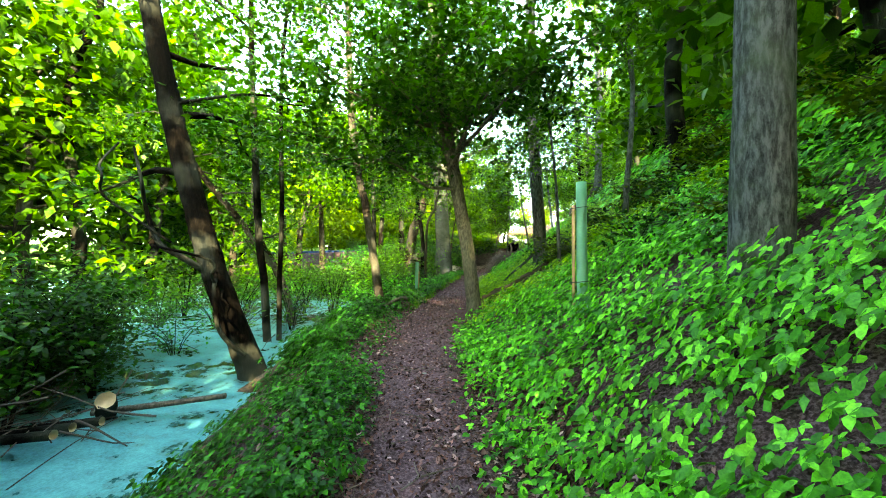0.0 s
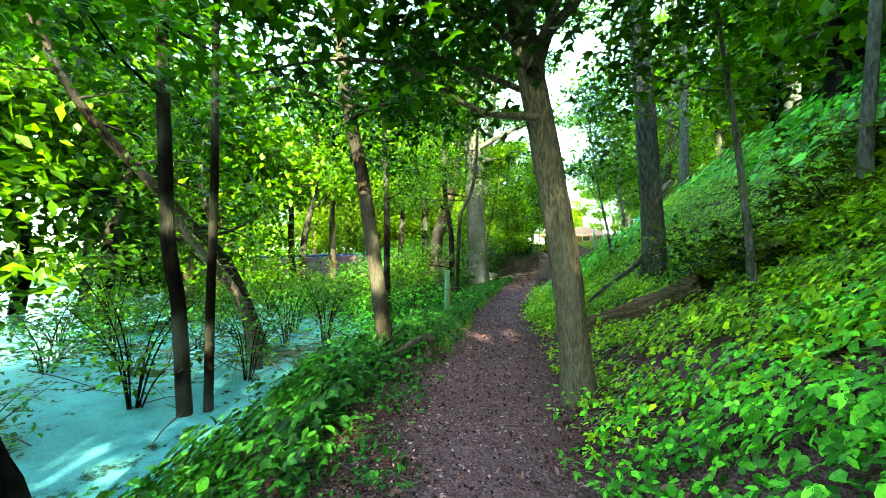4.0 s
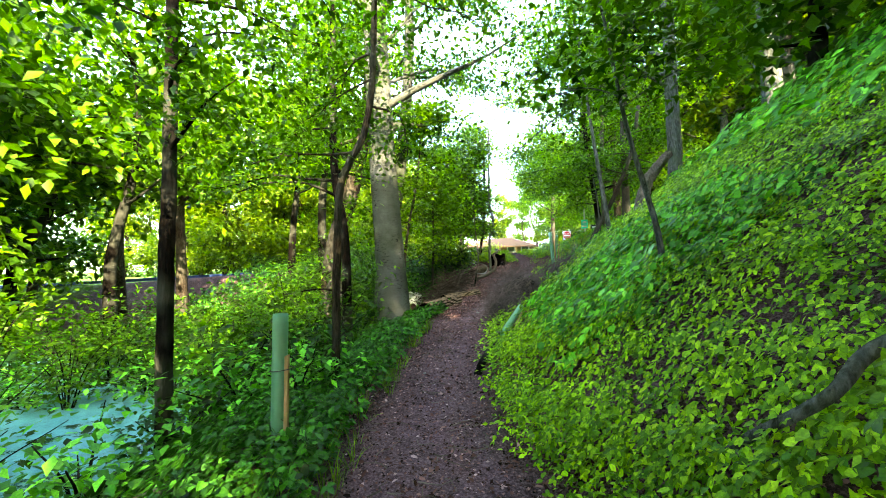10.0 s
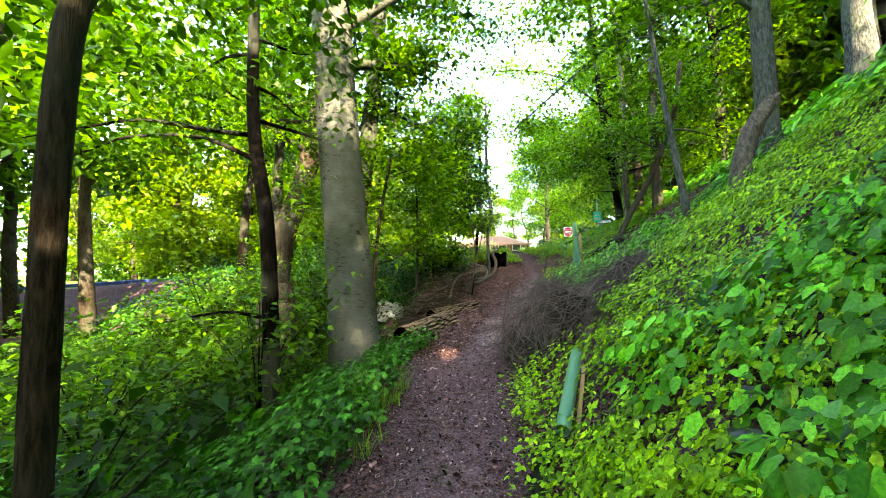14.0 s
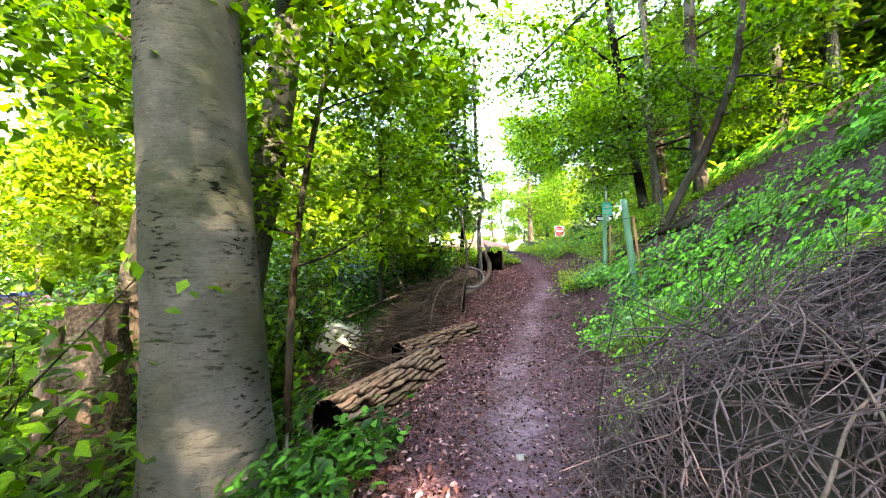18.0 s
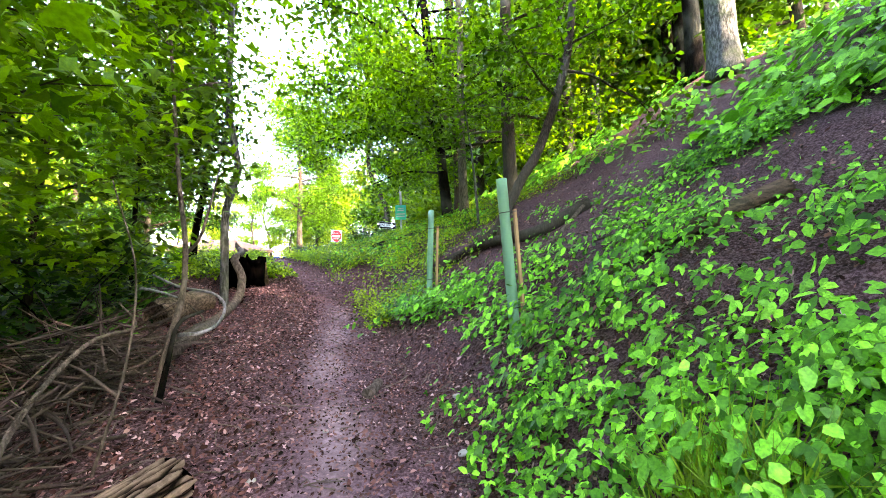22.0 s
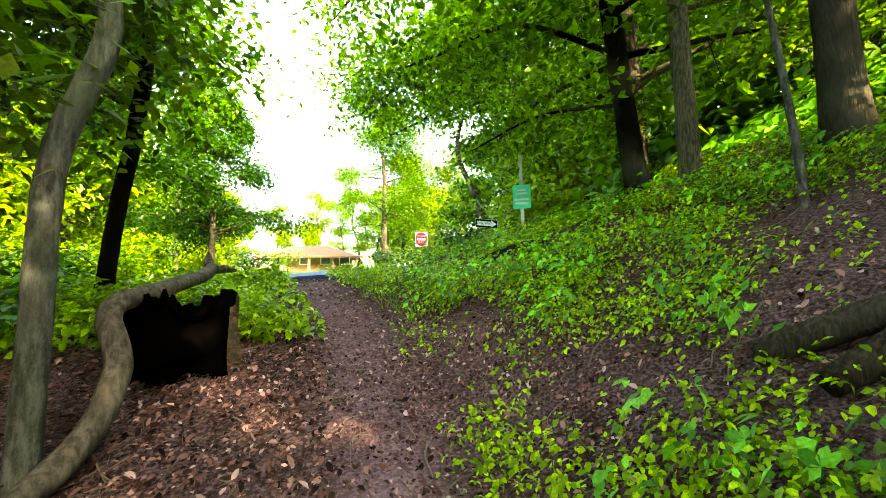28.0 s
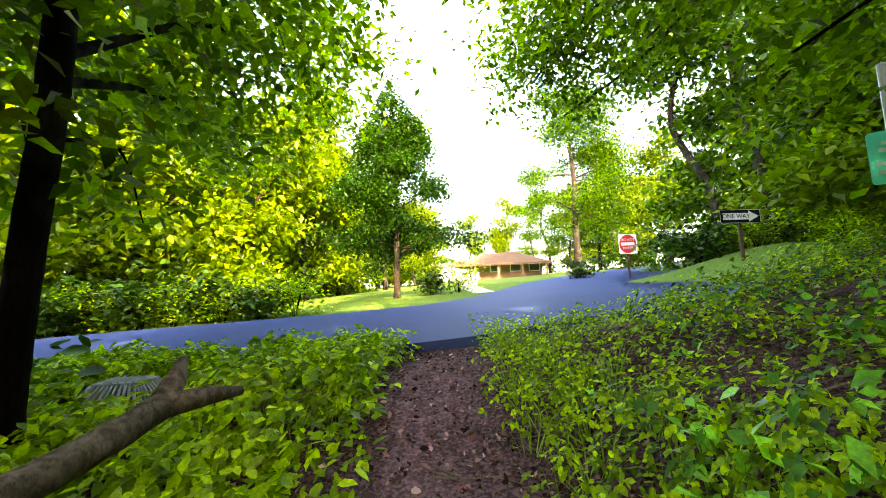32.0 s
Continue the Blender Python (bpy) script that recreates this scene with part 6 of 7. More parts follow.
solid_line("wood_chunk", "small weathered chunk of wood on the path", "wood", lying([(1.79, 8.18, 0), (1.87, 8.27, 0.0), (1.96, 8.37, 0.0)], 0.03), 0.055, 0.04, BARK_DEAD, 10, 0.15)
solid_line("log", "weathered log lying on the leafy slope", "log", lying([(3.72, 7.45, 0.0), (3.95, 7.1, 0.02), (4.15, 6.7, 0.03), (4.5, 6.2, 0.03)], 0.05), 0.055, 0.065, ROT, 16, 0.12, 6)
solid_line("stick", "small broken stick lying by the path", "stick", lying([(1.1, -2.8, 0.05), (1.2, -3.0, 0.02), (1.38, -3.15, 0.0)], 0.012), 0.013, 0.009, BARK_DEAD, 7, 0.05)
solid_line("root", "bare dark wood edge at the path", "root", lying([(0.95, 0.2, -0.02), (1.0, 0.6, 0.0), (1.1, 1.1, 0.02), (1.25, 1.4, 0.02)], 0.04), 0.05, 0.04, BARK_SHADED, 10, 0.12)


def build_stump():
    cx, cy = 1.12, 12.35
    z0, z1 = float(ground(cx, cy)) - 0.25, 1.02
    top = empty("stump", (cx, cy, z0), "black charred hollow tree stump beside the path", "stump")
    n, rows = 72, 18
    a = np.linspace(0, 2 * np.pi, n, endpoint=False)
    vs = []
    jag = 0.03 * np.sin(3 * a + 0.5) + 0.025 * np.sin(7 * a) + 0.03 * np.sin(17 * a + 1) + 0.02 * np.sin(33 * a)
    for k in range(rows):
        t = k / (rows - 1)
        r = (0.33 + 0.10 * (1 - t) ** 3) * (1 + 0.06 * np.sin(5 * a + 1) + 0.05 * np.sin(13 * a + 4 * t) * (1.2 - t) + 0.025 * np.sin(31 * a + 3 * t))
        facing = np.cos(a + math.radians(97))
        burnt = ease((facing - 0.35 + 0.12 * np.sin(4 * t + 9 * a)) / 0.22) * ease(t / 0.12) * ease((0.93 - t) / 0.12)
        r = r * (1 - 0.62 * burnt)
        vs.append(np.column_stack([r * np.cos(a), r * np.sin(a) * 0.95, (z1 - z0 + jag) * t]))
    for k in range(4):
        t = k / 3
        r = 0.25 - 0.03 * t
        vs.append(np.column_stack([r * np.cos(a), r * np.sin(a), (z1 - z0 + jag) * (1 - t) + (0.35) * t]))
    v = np.concatenate(vs)
    m = len(vs)
    i = np.arange(m - 1)[:, None] * n
    j = np.arange(n)[None, :]
    f = np.stack([i + j, i + (j + 1) % n, i + n + (j + 1) % n, i + n + j], -1).reshape(-1, 4)
    mid = 0.5 * (a[(np.arange(len(f)) % n)]) * 2
    front = (np.cos(mid + math.radians(112)) > -0.1) & (np.arange(len(f)) // n < rows)
    idx = np.where(front | (np.arange(len(f)) // n >= rows - 1), 1, 0)
    put("shell", mesh("shell", v, f, [ROT, CHAR], index=idx), top)
    bm = bmesh.new()
    bmesh.ops.create_circle(bm, cap_ends=True, segments=24, radius=0.25)
    for w in bm.verts:
        w.co.z = 0.36 + 0.02 * math.sin(9 * w.co.x)
    part("hollow", bm, CHAR, top)


build_stump()
limb = solid_line("fallen_limb", "curved bare grey limb resting over the burnt stump", "branch",
                  [(0.35, 9.5, -0.02), (0.55, 10.2, 0.1), (0.8, 11.0, 0.22), (1.0, 11.55, 0.42), (1.06, 11.78, 0.72), (0.96, 11.92, 1.0), (1.05, 12.3, 1.1), (1.12, 12.9, 1.2), (1.1, 13.3, 1.28)], 0.065, 0.05, BARK_DEAD, 18, 0.07, 0, 4.0)
o = np.array((0.35, 9.5, -0.02))
for q in ([(1.1, 13.25, 1.27), (1.06, 13.36, 1.34), (1.04, 13.42, 1.42)], [(1.1, 13.25, 1.27), (1.18, 13.4, 1.28), (1.24, 13.52, 1.27)]):
    v, f = loft(np.array(q) - o, [0.048, 0.04, 0.018], 12, 0.1, 0, 2.0)
    put("prong", mesh("prong", v, f, BARK_DEAD), limb)


def twig_heap(name, label, n, centre, size, rng, mat, ln, r=(0.002, 0.006), bend=0.12, ground_up=0.0):
    tubes = []
    for _ in range(n):
        u = rng.normal(0, 0.42, 2)
        x, y = centre[0] + u[0] * size[0], centre[1] + u[1] * size[1]
        roof = size[2] * math.exp(-0.9 * (u[0] ** 2 + u[1] ** 2))
        z = max(float(ground(x, y)), WATER) + ground_up + roof * rng.uniform(0.0, 1.0)
        a, e = rng.uniform(0, 6.283), rng.normal(0.05, 0.35)
        way = np.array((math.cos(a) * math.cos(e), math.sin(a) * math.cos(e), math.sin(e)))
        L = rng.uniform(*ln)
        q = [np.array((x, y, z)) - way * L / 2]
        for _k in range(3):
            way = way + rng.normal(0, bend, 3)
            way /= np.linalg.norm(way)
            q.append(q[-1] + way * L / 3)
        q = np.array(q)
        q[:, 2] = np.maximum(q[:, 2], ground(q[:, 0], q[:, 1]) + 0.01)
        rr = rng.uniform(*r)
        tubes.append(loft(smooth_line(q, 2), np.linspace(rr, rr * 0.4, 7), 4, cap=False))
    top = empty(name, (0, 0, 0), label, "brush pile")
    if n < 100:
        for v, f in tubes:
            put("branch", mesh("branch", v, f, mat), top)
        return top
    v, f = join(tubes)
    ob = put("twig_mass", mesh("twig_mass", v, f, mat), top)
    tagged(ob, kind="stuff")
    return top


rng = np.random.default_rng(55)
twig_heap("brush_pile", "dark dead branches lying at the water's edge", 60, (-1.5, -10.9), (1.2, 0.9, 0.35), rng, BARK_DARK_TWIG, (0.5, 1.5), (0.005, 0.015), 0.15, 0.02)
def brush_dome(label, centre, size, n, rng, ln, r):
    """A rounded heap of cut twigs: an added dark shell for the shade inside, and loose twigs bent over and out of it.
    """
    cx, cy = centre
    top = empty("brush_pile", (0, 0, 0), label, "brush pile")
    # lumpy shell, coloured dark to give the shade between packed twigs
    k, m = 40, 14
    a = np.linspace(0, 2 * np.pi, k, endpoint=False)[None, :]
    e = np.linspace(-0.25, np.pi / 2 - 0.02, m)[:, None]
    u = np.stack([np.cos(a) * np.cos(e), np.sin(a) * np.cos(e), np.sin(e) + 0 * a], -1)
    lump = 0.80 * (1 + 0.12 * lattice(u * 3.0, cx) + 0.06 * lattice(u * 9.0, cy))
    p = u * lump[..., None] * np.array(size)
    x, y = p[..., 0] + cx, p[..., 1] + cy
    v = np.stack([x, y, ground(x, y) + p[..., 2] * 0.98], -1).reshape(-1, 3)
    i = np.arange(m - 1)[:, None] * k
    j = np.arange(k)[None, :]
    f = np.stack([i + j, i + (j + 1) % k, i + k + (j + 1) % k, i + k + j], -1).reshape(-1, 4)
    put("shade_shell", mesh("shade_shell", v, f, BRUSH_SHADE), top, "added dark shell for the shade between the packed twigs")
    tubes = []
    for _ in range(n):
        u = rng.normal(0, 1, 3)
        u[2] = abs(u[2]) * 0.9
        u /= np.linalg.norm(u)
        way = np.cross(u, rng.normal(0, 1, 3)) + rng.normal(0, 0.25, 3) + u * rng.uniform(-0.1, 0.45)
        way /= np.linalg.norm(way)
        L = rng.uniform(*ln) * (0.6 if rng.uniform() < 0.6 else 1.0)
        q = [u * np.array(size) * rng.uniform(0.70, 1.04)]
        for _k in range(3):
            way = way + rng.normal(0, 0.24, 3) - u * 0.12
            way /= np.linalg.norm(way)
            q.append(q[-1] + way * L / 3)
        q = np.array(q)
        q[:, 0] += cx
        q[:, 1] += cy
        q[:, 2] = np.maximum(q[:, 2], 0.0) + ground(q[:, 0], q[:, 1]) * 0.6 + 0.4 * float(ground(cx, cy)) + 0.01
        q[:, 2] = np.maximum(q[:, 2], ground(q[:, 0], q[:, 1]) + 0.01)
        rr = rng.uniform(*r)
        tubes.append(loft(smooth_line(q, 2), np.linspace(rr, rr * 0.45, 7), 4, cap=False))
    v, f = join(tubes)
    tagged(put("twig_mass", mesh("twig_mass", v, f, BRUSH), top), kind="stuff")


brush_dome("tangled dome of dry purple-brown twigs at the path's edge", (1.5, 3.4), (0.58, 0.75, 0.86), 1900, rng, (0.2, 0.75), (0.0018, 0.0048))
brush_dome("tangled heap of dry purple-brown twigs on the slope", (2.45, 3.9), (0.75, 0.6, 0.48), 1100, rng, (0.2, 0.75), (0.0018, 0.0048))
twig_heap("brush_pile", "bare dead twigs standing in the shallow pond", 90, (-3.2, -4.6), (1.9, 2.4, 0.7), rng, BARK_DARK_TWIG, (0.5, 1.6), (0.004, 0.012), 0.15, 0.02)
for q in ([(1.15, 2.75, -0.15), (1.5, 2.95, 0.02), (2.0, 2.9, 0.1), (2.5, 3.0, 0.22)], [(1.7, 2.75, -0.1), (2.1, 3.2, 0.25), (2.6, 3.7, 0.45)], [(1.35, 2.7, -0.2), (1.5, 3.1, 0.15), (1.45, 3.5, 0.3)], [(1.9, 2.4, 0.0), (2.5, 2.35, 0.22), (3.2, 2.5, 0.42)]):
    solid_line("branch", "thin pale bare branch lying over the brush", "branch", q, 0.005, 0.0025, TWIG, 7, 0.05, group="brush branches")
twig_heap("brush_pile", "heap of bare twigs and dead branches behind the logs", 560, (-0.65, 7.4), (0.7, 1.4, 0.6), rng, BARK_DARK_TWIG, (0.3, 1.1), (0.004, 0.014))
twig_heap("brush_pile", "heap of bare twigs and dead branches behind the logs", 320, (-0.35, 9.2), (0.7, 1.2, 0.55), rng, BARK_DARK_TWIG, (0.4, 1.4), (0.003, 0.012))
for pts, r in [([(-0.1, 7.2, -0.45), (-0.05, 7.5, 0.0), (0.1, 7.9, 0.3), (0.25, 8.3, 0.35), (0.1, 8.7, 0.5)], 0.022),
               ([(0.2, 7.6, -0.3), (0.3, 7.7, 0.2), (0.32, 7.75, 0.7), (0.2, 7.8, 1.2)], 0.012), ([(-0.5, 7.4, -0.3), (-0.5, 7.6, 0.2), (-0.7, 7.7, 0.7), (-0.75, 7.7, 1.3)], 0.012),
               ([(0.1, 8.9, -0.1), (0.5, 9.4, 0.2), (0.6, 9.9, 0.25), (0.45, 10.3, 0.4)], 0.025), ([(-0.9, 4.6, -0.85), (-0.75, 4.35, -0.62), (-0.6, 4.0, -0.8)], 0.022), ([(-1.5, 8.0, -0.2), (-0.6, 8.6, 0.15), (0.2, 9.2, 0.1)], 0.02)]:
    solid_line("dead_branch", "bare curved dead branch sticking out of the brush", "branch", pts, r * 0.7, r * 0.3, BARK_SHADED if r > 0.028 else BARK_DEAD, 9, 0.06, group="brush branches")


tree("bare grey forked sapling leaning out of the brush", [(0.31, 8.72, 0), (0.38, 8.84, 0.12), (0.46, 9.01, 0.51), (0.47, 9.12, 0.95), (0.42, 9.21, 1.42), (0.37, 9.3, 1.97), (0.3, 9.4, 3.0)], 0.028, 0.012, BARK_DEAD, LEAF_LIGHT, MAPLE, 0.1, 121, 4, 0.6, 0.7, per=14, flare=1.1, sides=10, extra=[([(0.47, 9.12, 0.88), (0.57, 9.13, 1.02), (0.64, 9.14, 1.29), (0.68, 9.15, 1.48), (0.74, 9.15, 1.8)], 0.016)])
for pts, r in (([(0.45, 8.91, 0.21), (0.6, 9.04, 0.2), (0.73, 9.15, 0.26), (0.78, 9.26, 0.41), (0.68, 9.3, 0.53), (0.43, 9.21, 0.6), (0.24, 9.17, 0.71)], 0.017), ([(0.2, 8.85, 0.6), (0.32, 8.98, 0.56), (0.42, 9.11, 0.51)], 0.012)):
    solid_line("branch", "pale bleached branch curling over the brush", "branch", pts, r, r * 0.6, TWIG_PALE, 10, 0.06, group="brush branches")
solid_line("branch", "dark bare branch standing out of the brush", "branch", [(0.37, 8.48, -0.2), (0.4, 8.69, 0.04), (0.45, 8.91, 0.3), (0.61, 9.14, 0.38)], 0.024, 0.012, BARK_SHADED, 10, 0.06, group="brush branches")


# ---- dumped objects ----
def build_panel():
    x, y = -2.15, 9.5
    z = float(ground(x, y))
    top = empty("plastic_bin", (x, y, z + 0.02), "broken white plastic bin lying on the bank", "bin")
    # a square tub on its side: two walls, the floor of the tub, and a front with an arched break
    arch = [(0.11 * math.cos(a) + 0.06, 0.13 * math.sin(a)) for a in np.linspace(0, math.pi, 13)]
    front = [(-0.30, 0.0)] + [(-0.05 - 0.0, 0.0)] + arch[::-1] + [(0.30, 0.0), (0.26, 0.36), (-0.20, 0.36)]
    part("front_wall", flat_shape(front, -0.2, 0.022), WHITE_PLASTIC, top)
    part("top_wall", box(0.03, 0.02, 0.365, 0.46, 0.46, 0.022, 0.008), WHITE_PLASTIC, top)
    side = part("side_wall", box(0, 0, 0, 0.022, 0.44, 0.40, 0.008), WHITE_PLASTIC, top)
    side.location, side.rotation_euler = (-0.27, 0.03, 0.18), (0, 0.24, 0)
    part("rim", box(0.03, -0.23, 0.37, 0.5, 0.04, 0.04, 0.012), WHITE_PLASTIC, top)
    top.rotation_euler = (0.12, 0.22, 0.35)
    top.scale = (1.35, 1.35, 1.35)


build_panel()
for x, y, s in ((2.0, 0.5, 0.16), (2.15, 0.75, 0.1)):
    bm = bmesh.new()
    bmesh.ops.create_icosphere(bm, subdivisions=3, radius=1)
    for v in bm.verts:
        v.co = Vector((v.co.x * s, v.co.y * s * 0.8, v.co.z * s * 0.55)) * (1 + 0.25 * noise.noise(v.co * 2.2) + 0.08 * noise.noise(v.co * 7))
    ob = part("plastic_sack", bm, BLACK_PLASTIC, smooth=True)
    ob.location = (x, y, float(ground(x, y)) + 0.05)
    tagged(ob, "crumpled black plastic sack lying among the plants", "sack")

solid_line("snag", "broken pale stump with ragged ridged bark on the bank", "stump", [(-3.0, 5.3, float(ground(-3.0, 5.3)) - 0.1), (-3.02, 5.32, -0.4), (-3.06, 5.36, 0.22)], 0.26, 0.21, BARK_LOG, 30, 0.1, 11, ends=(1,))
solid_line("snag", "split grey half of a broken stump on the bank", "stump", [(-3.34, 5.2, float(ground(-3.34, 5.2)) - 0.1), (-3.36, 5.2, -0.5), (-3.3, 5.2, 0.1)], 0.13, 0.05, BARK_DEAD, 14, 0.1, 5)
stone = plain("stone", (0.34, 0.32, 0.31), 0.85, 0, 25, 0.25)
rng = np.random.default_rng(66)
for k in range(26):
    y = rng.uniform(-12, 14)
    x = np.interp(y, LINE_Y, LINE_X) + rng.uniform(-0.8, 1.1)
    s = rng.uniform(0.012, 0.04)
    bm = bmesh.new()
    bmesh.ops.create_icosphere(bm, subdivisions=2, radius=1)
    for v in bm.verts:
        v.co = Vector((v.co.x * s, v.co.y * s * 0.8, v.co.z * s * 0.55)) * (1 + 0.35 * noise.noise(v.co * 1.7 + Vector((k, 0, 0))))
    ob = part("stone", bm, stone, smooth=True)
    ob.location = (x, y, float(ground(x, y)) + s * 0.2)
    tagged(ob, "small pale grey stone on the trodden path", "stone", "path stones")


# ---- signs ----
def rounded_plate(w, h, r, t):
    bm = bmesh.new()
    pts = []
    for cx, cz, a0 in ((w / 2 - r, h / 2 - r, 0), (-w / 2 + r, h / 2 - r, 90), (-w / 2 + r, -h / 2 + r, 180), (w / 2 - r, -h / 2 + r, 270)):
        for k in range(5):
            a = radians(a0 + 22.5 * k)
            pts.append((cx + r * math.cos(a), cz + r * math.sin(a)))
    f = bm.faces.new([bm.verts.new((x, 0, z)) for x, z in pts])
    e = bmesh.ops.extrude_face_region(bm, geom=[f])
    for v in e["geom"]:
        if isinstance(v, bmesh.types.BMVert):
            v.co.y += t
    bmesh.ops.recalc_face_normals(bm, faces=bm.faces)
    return bm


def lettering(text, size, at, mat, parent):
    cu = bpy.data.curves.new("lettering", "FONT")
    cu.body, cu.size, cu.extrude, cu.align_x, cu.align_y = text, size, 0.001, "CENTER", "CENTER"
    cu.materials.append(mat)
    ob = new("lettering", cu)
    ob.parent = parent
    ob.location, ob.rotation_euler = at, (radians(90), 0, 0)
    return ob


def sign_post(x, y, z_top, w, mat, parent_name, label, turn, centre_z):
    z0 = float(ground(x, y))
    top = empty(parent_name, (x, y, z0 - 0.2), label, "road sign")
    top.rotation_euler = (0, 0, radians(turn))
    bm = box(0, 0.03 + w / 2, (z_top - z0 + 0.2) / 2, w, w * 0.7, z_top - z0 + 0.2, 0.006)
    part("post", bm, mat, top)
    return top, centre_z - (z0 - 0.2)


ow, c = sign_post(7.65, 21.7, 3.34, 0.07, POST_BROWN, "one_way_sign", "black and white one way sign on a brown post", 12, 3.19)
plate = part("plate", rounded_plate(0.96, 0.32, 0.02, 0.006), SIGN_BLACK, ow)
plate.location = (0, 0.02, c)
rim = [(-0.47, -0.15), (0.47, -0.15), (0.47, 0.15), (-0.47, 0.15)]
for a, b, cc, d in ((0, 0.1515, 0.94, 0.007), (0, -0.1515, 0.94, 0.007), (-0.4715, 0, 0.007, 0.296), (0.4715, 0, 0.007, 0.296)):
    bm = flat_shape([(a - cc / 2, b - d / 2), (a + cc / 2, b - d / 2), (a + cc / 2, b + d / 2), (a - cc / 2, b + d / 2)], 0.019)
    part("border", bm, SIGN_WHITE, ow).location = (0, 0, c)
part("arrow", flat_shape([(-0.41, -0.075), (0.2, -0.075), (0.2, -0.125), (0.43, 0), (0.2, 0.125), (0.2, 0.075), (-0.41, 0.075)], 0.018), SIGN_WHITE, ow, "white arrow").location = (0, 0, c)
lettering("ONE WAY", 0.14, (-0.1, 0.0145, c), SIGN_BLACK, ow)

ne, c = sign_post(6.33, 25.68, 3.42, 0.06, POST_BROWN, "no_entry_sign", "red and white do not enter sign on a dark post", 8, 3.09)
part("plate", rounded_plate(0.6, 0.66, 0.04, 0.006), SIGN_WHITE, ne).location = (0, 0.02, c)
ring = [(0.285 * math.cos(a), 0.31 * math.sin(a)) for a in np.linspace(0, 2 * np.pi, 40, endpoint=False)]
part("disc", flat_shape(ring, 0.018), SIGN_RED, ne, "red disc").location = (0, 0, c)
part("bar", flat_shape([(-0.22, -0.05), (0.22, -0.05), (0.22, 0.05), (-0.22, 0.05)], 0.0145), SIGN_WHITE, ne, "white bar").location = (0, 0, c)
lettering("DO NOT", 0.115, (0, 0.0135, c + 0.14), SIGN_WHITE, ne)
lettering("ENTER", 0.115, (0, 0.0135, c - 0.14), SIGN_WHITE, ne)

gs, c = sign_post(5.5, 15.55, 3.45, 0.06, GALV, "green_sign", "green park sign with white writing on a steel post", -28, 2.65)
part("plate", rounded_plate(0.32, 0.44, 0.03, 0.006), SIGN_GREEN, gs).location = (0, 0.02, c)
for zz, w in ((0.12, 0.16), (0.06, 0.2), (-0.05, 0.26), (-0.12, 0.24)):
    part("text_bar", flat_shape([(-w / 2, zz - 0.016), (w / 2, zz - 0.016), (w / 2, zz + 0.016), (-w / 2, zz + 0.016)], 0.018), SIGN_WHITE, gs, "unreadable white writing").location = (0, 0, c)


# ---- drain grate by the road ----
def build_grate():
    x, y = 0.0, 14.08
    z = float(ground(x, y))
    top = empty("drain_grate", (x, y, z - 0.06), "domed steel drain grate on a concrete base in the weeds", "drain grate")
    part("base", box(0, 0, 0.03, 1.0, 0.9, 0.16, 0.02), CONCRETE, top)
    part("top_plate", box(0, 0, 0.36, 0.5, 0.4, 0.025, 0.008), IRON, top)
    for s in (-1, 1):
        for k in range(11):
            u = -0.38 + 0.076 * k
            v, f = loft([(u, s * 0.40, 0.11), (u * 0.62, s * 0.2, 0.35)], 0.016, 6)
            put("bar", mesh("bar", v, f, IRON), top)
        for k in range(9):
            u = -0.32 + 0.08 * k
            v, f = loft([(s * 0.42, u, 0.11), (s * 0.25, u * 0.6, 0.35)], 0.016, 6)
            put("bar", mesh("bar", v, f, IRON), top)
    for k in range(6):
        part("slot_bar", box(-0.2 + 0.08 * k, 0, 0.38, 0.02, 0.36, 0.02, 0.004), IRON, top)
    top.rotation_euler = (0, 0, 0.25)
    top.scale = (0.52, 0.52, 0.52)


build_grate()


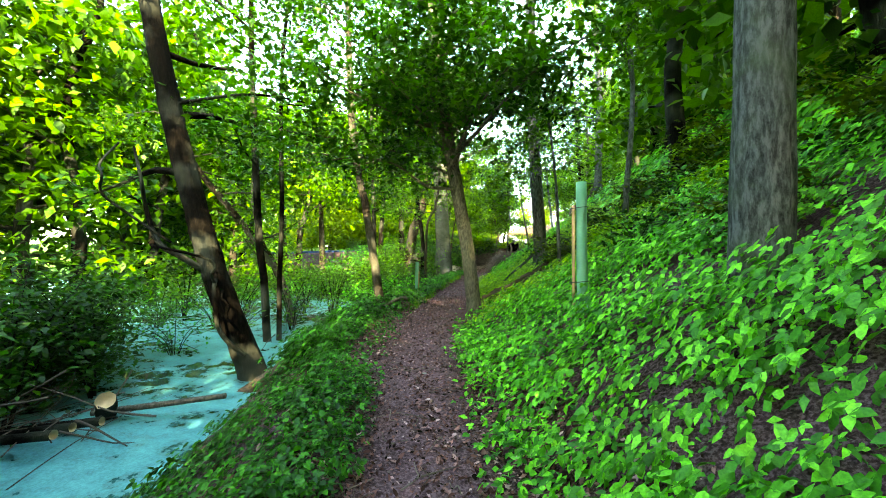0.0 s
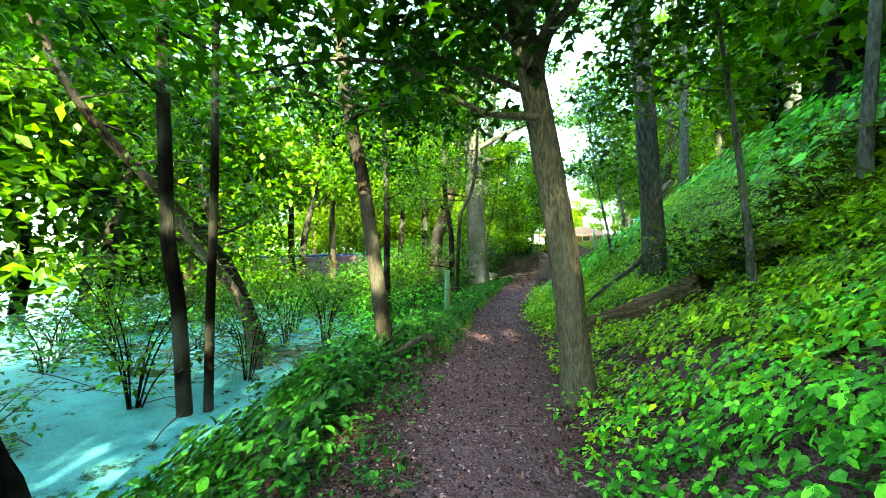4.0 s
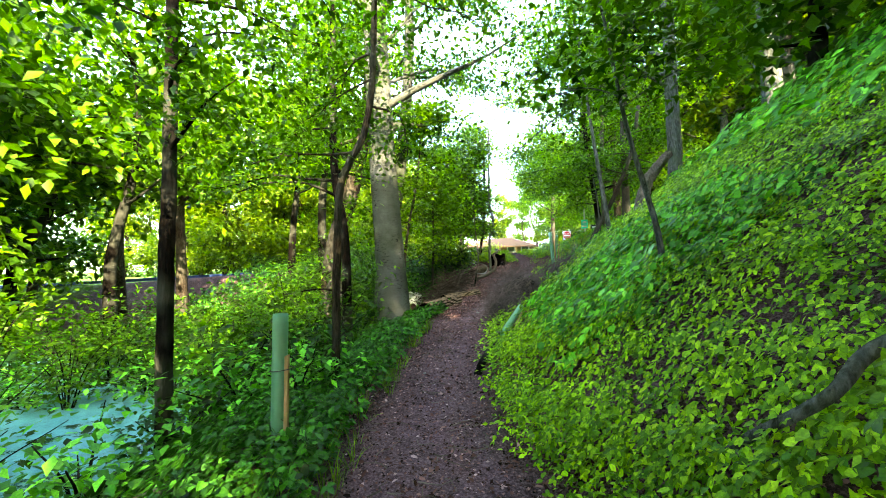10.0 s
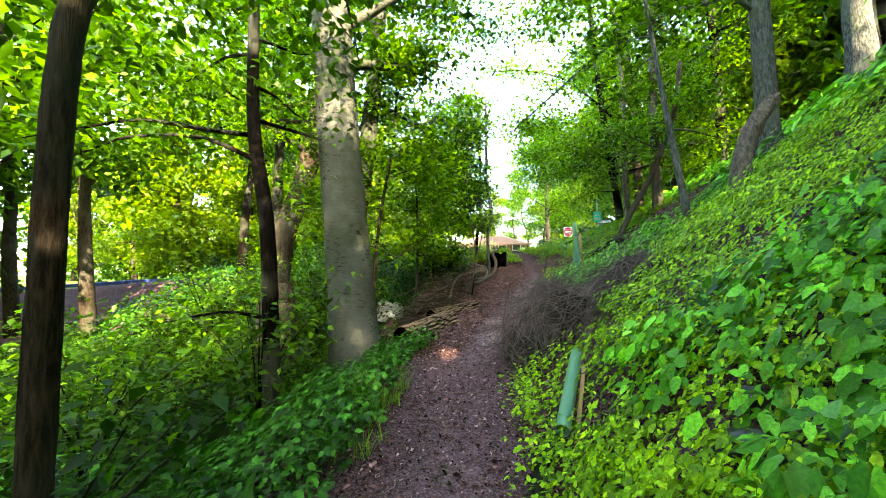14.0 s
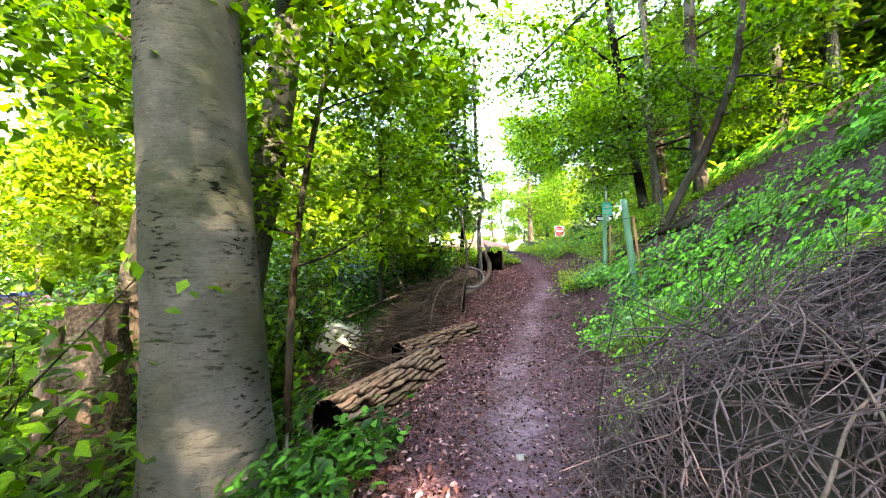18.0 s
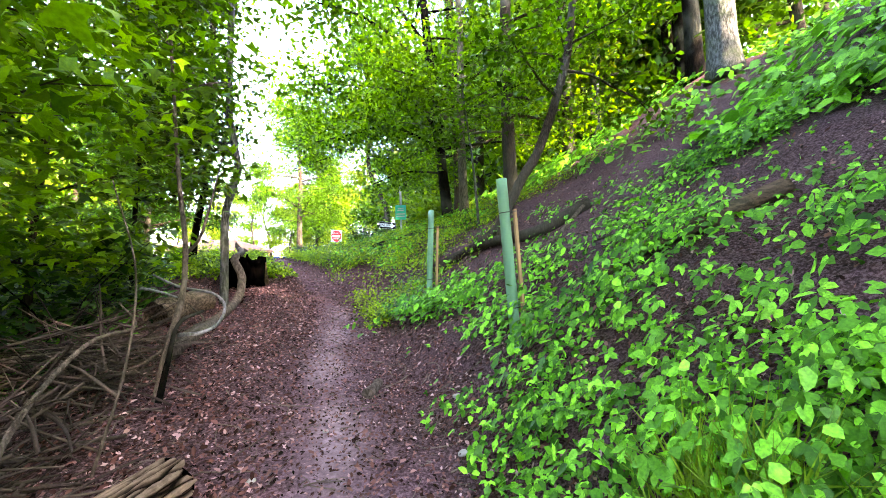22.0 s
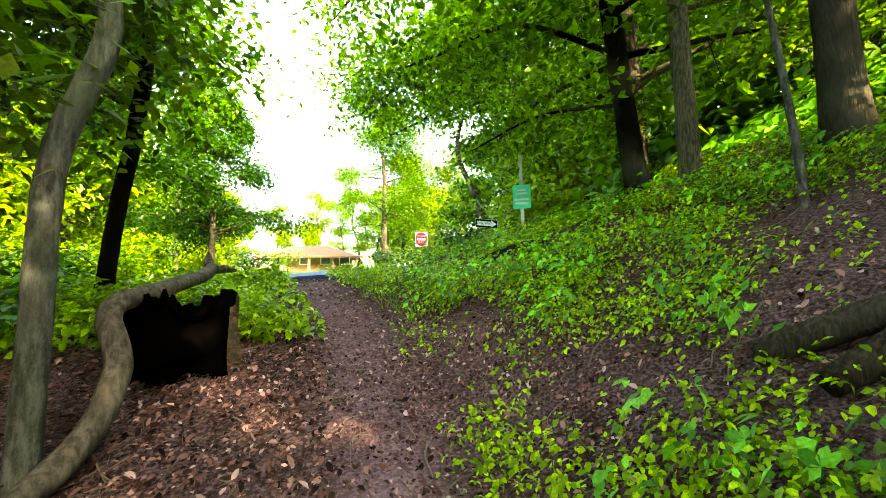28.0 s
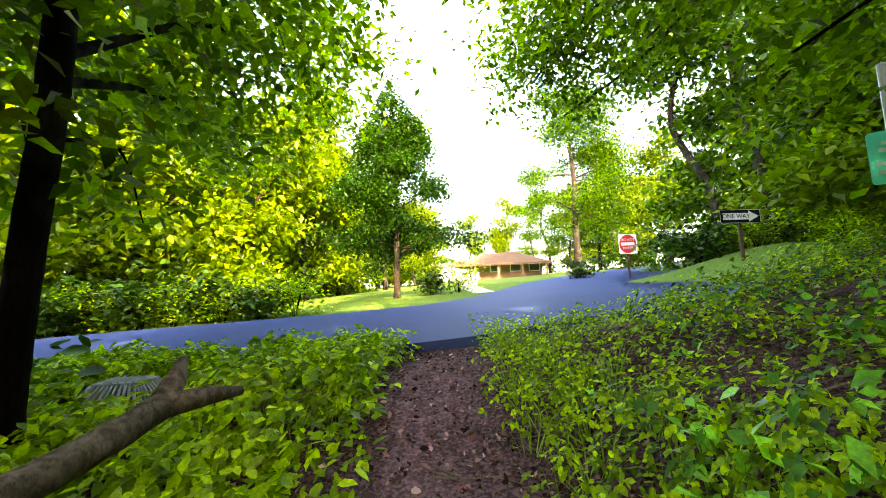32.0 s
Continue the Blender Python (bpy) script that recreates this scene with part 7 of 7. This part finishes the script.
# ---- the low house across the road ----
def build_house():
    x0, x1, y0, y1 = -4.2, 6.5, 57.0, 65.0
    z0 = float(ground(0, 57)) - 0.2
    eave = 4.75
    top = empty("house", (0, 0, 0), "low tan house with a broad brown hipped roof and porch", "house")
    part("wall", box((x0 + x1) / 2 + 1.2, (y0 + y1) / 2 + 0.6, (z0 + eave) / 2, x1 - x0 - 3.2, y1 - y0 - 2.2, eave - z0, 0.02), WALL, top)
    bm = bmesh.new()
    o = 0.6
    low = [bm.verts.new(p) for p in ((x0 - o, y0 - o, eave), (x1 + o, y0 - o, eave), (x1 + o, y1 + o, eave), (x0 - o, y1 + o, eave))]
    a, b = bm.verts.new((x0 + 3.4, (y0 + y1) / 2, eave + 1.6)), bm.verts.new((x1 - 3.4, (y0 + y1) / 2, eave + 1.7))
    for f in ((low[0], low[1], b, a), (low[1], low[2], b), (low[2], low[3], a, b), (low[3], low[0], a), (low[3], low[2], low[1], low[0])):
        bm.faces.new(f)
    part("roof", bm, ROOF, top)
    part("fascia", box((x0 + x1) / 2, y0 - o, eave - 0.1, x1 - x0 + 2 * o, 0.06, 0.24, 0.01), ROOF, top)
    for k, x in enumerate(np.linspace(x0 - 0.2, x1, 5)):
        part("porch_post", box(float(x), y0 - 0.2, (z0 + eave) / 2, 0.22, 0.22, eave - z0, 0.02), WALL, top)
    for x in (0.6, 3.0, 5.2):
        w = part("window", box(x, y0 + 1.62, z0 + 1.6, 1.3, 0.12, 1.0, 0.01), SIGN_WHITE, top)
        part("pane", box(x, y0 + 1.55, z0 + 1.6, 1.1, 0.04, 0.84, 0.004), GLASS, w)


build_house()
path_bm = bmesh.new()
pts = [(1.2, 24.5), (1.9, 24.5), (0.6, 33), (-0.2, 42), (-1.2, 55), (-2.6, 55), (-1.2, 42), (-0.4, 33)]
bmv = [path_bm.verts.new((x, y, float(ground(x, y)) + 0.03)) for x, y in pts]
path_bm.faces.new(bmv)
bmesh.ops.triangulate(path_bm, faces=path_bm.faces[:])
bmesh.ops.subdivide_edges(path_bm, edges=path_bm.edges[:], cuts=4)
for v in path_bm.verts:
    v.co.z = float(ground(v.co.x, v.co.y)) + 0.03
tagged(part("pavement", path_bm, CONCRETE), "pale concrete walkway leading to the house", "pavement", kind="structure")
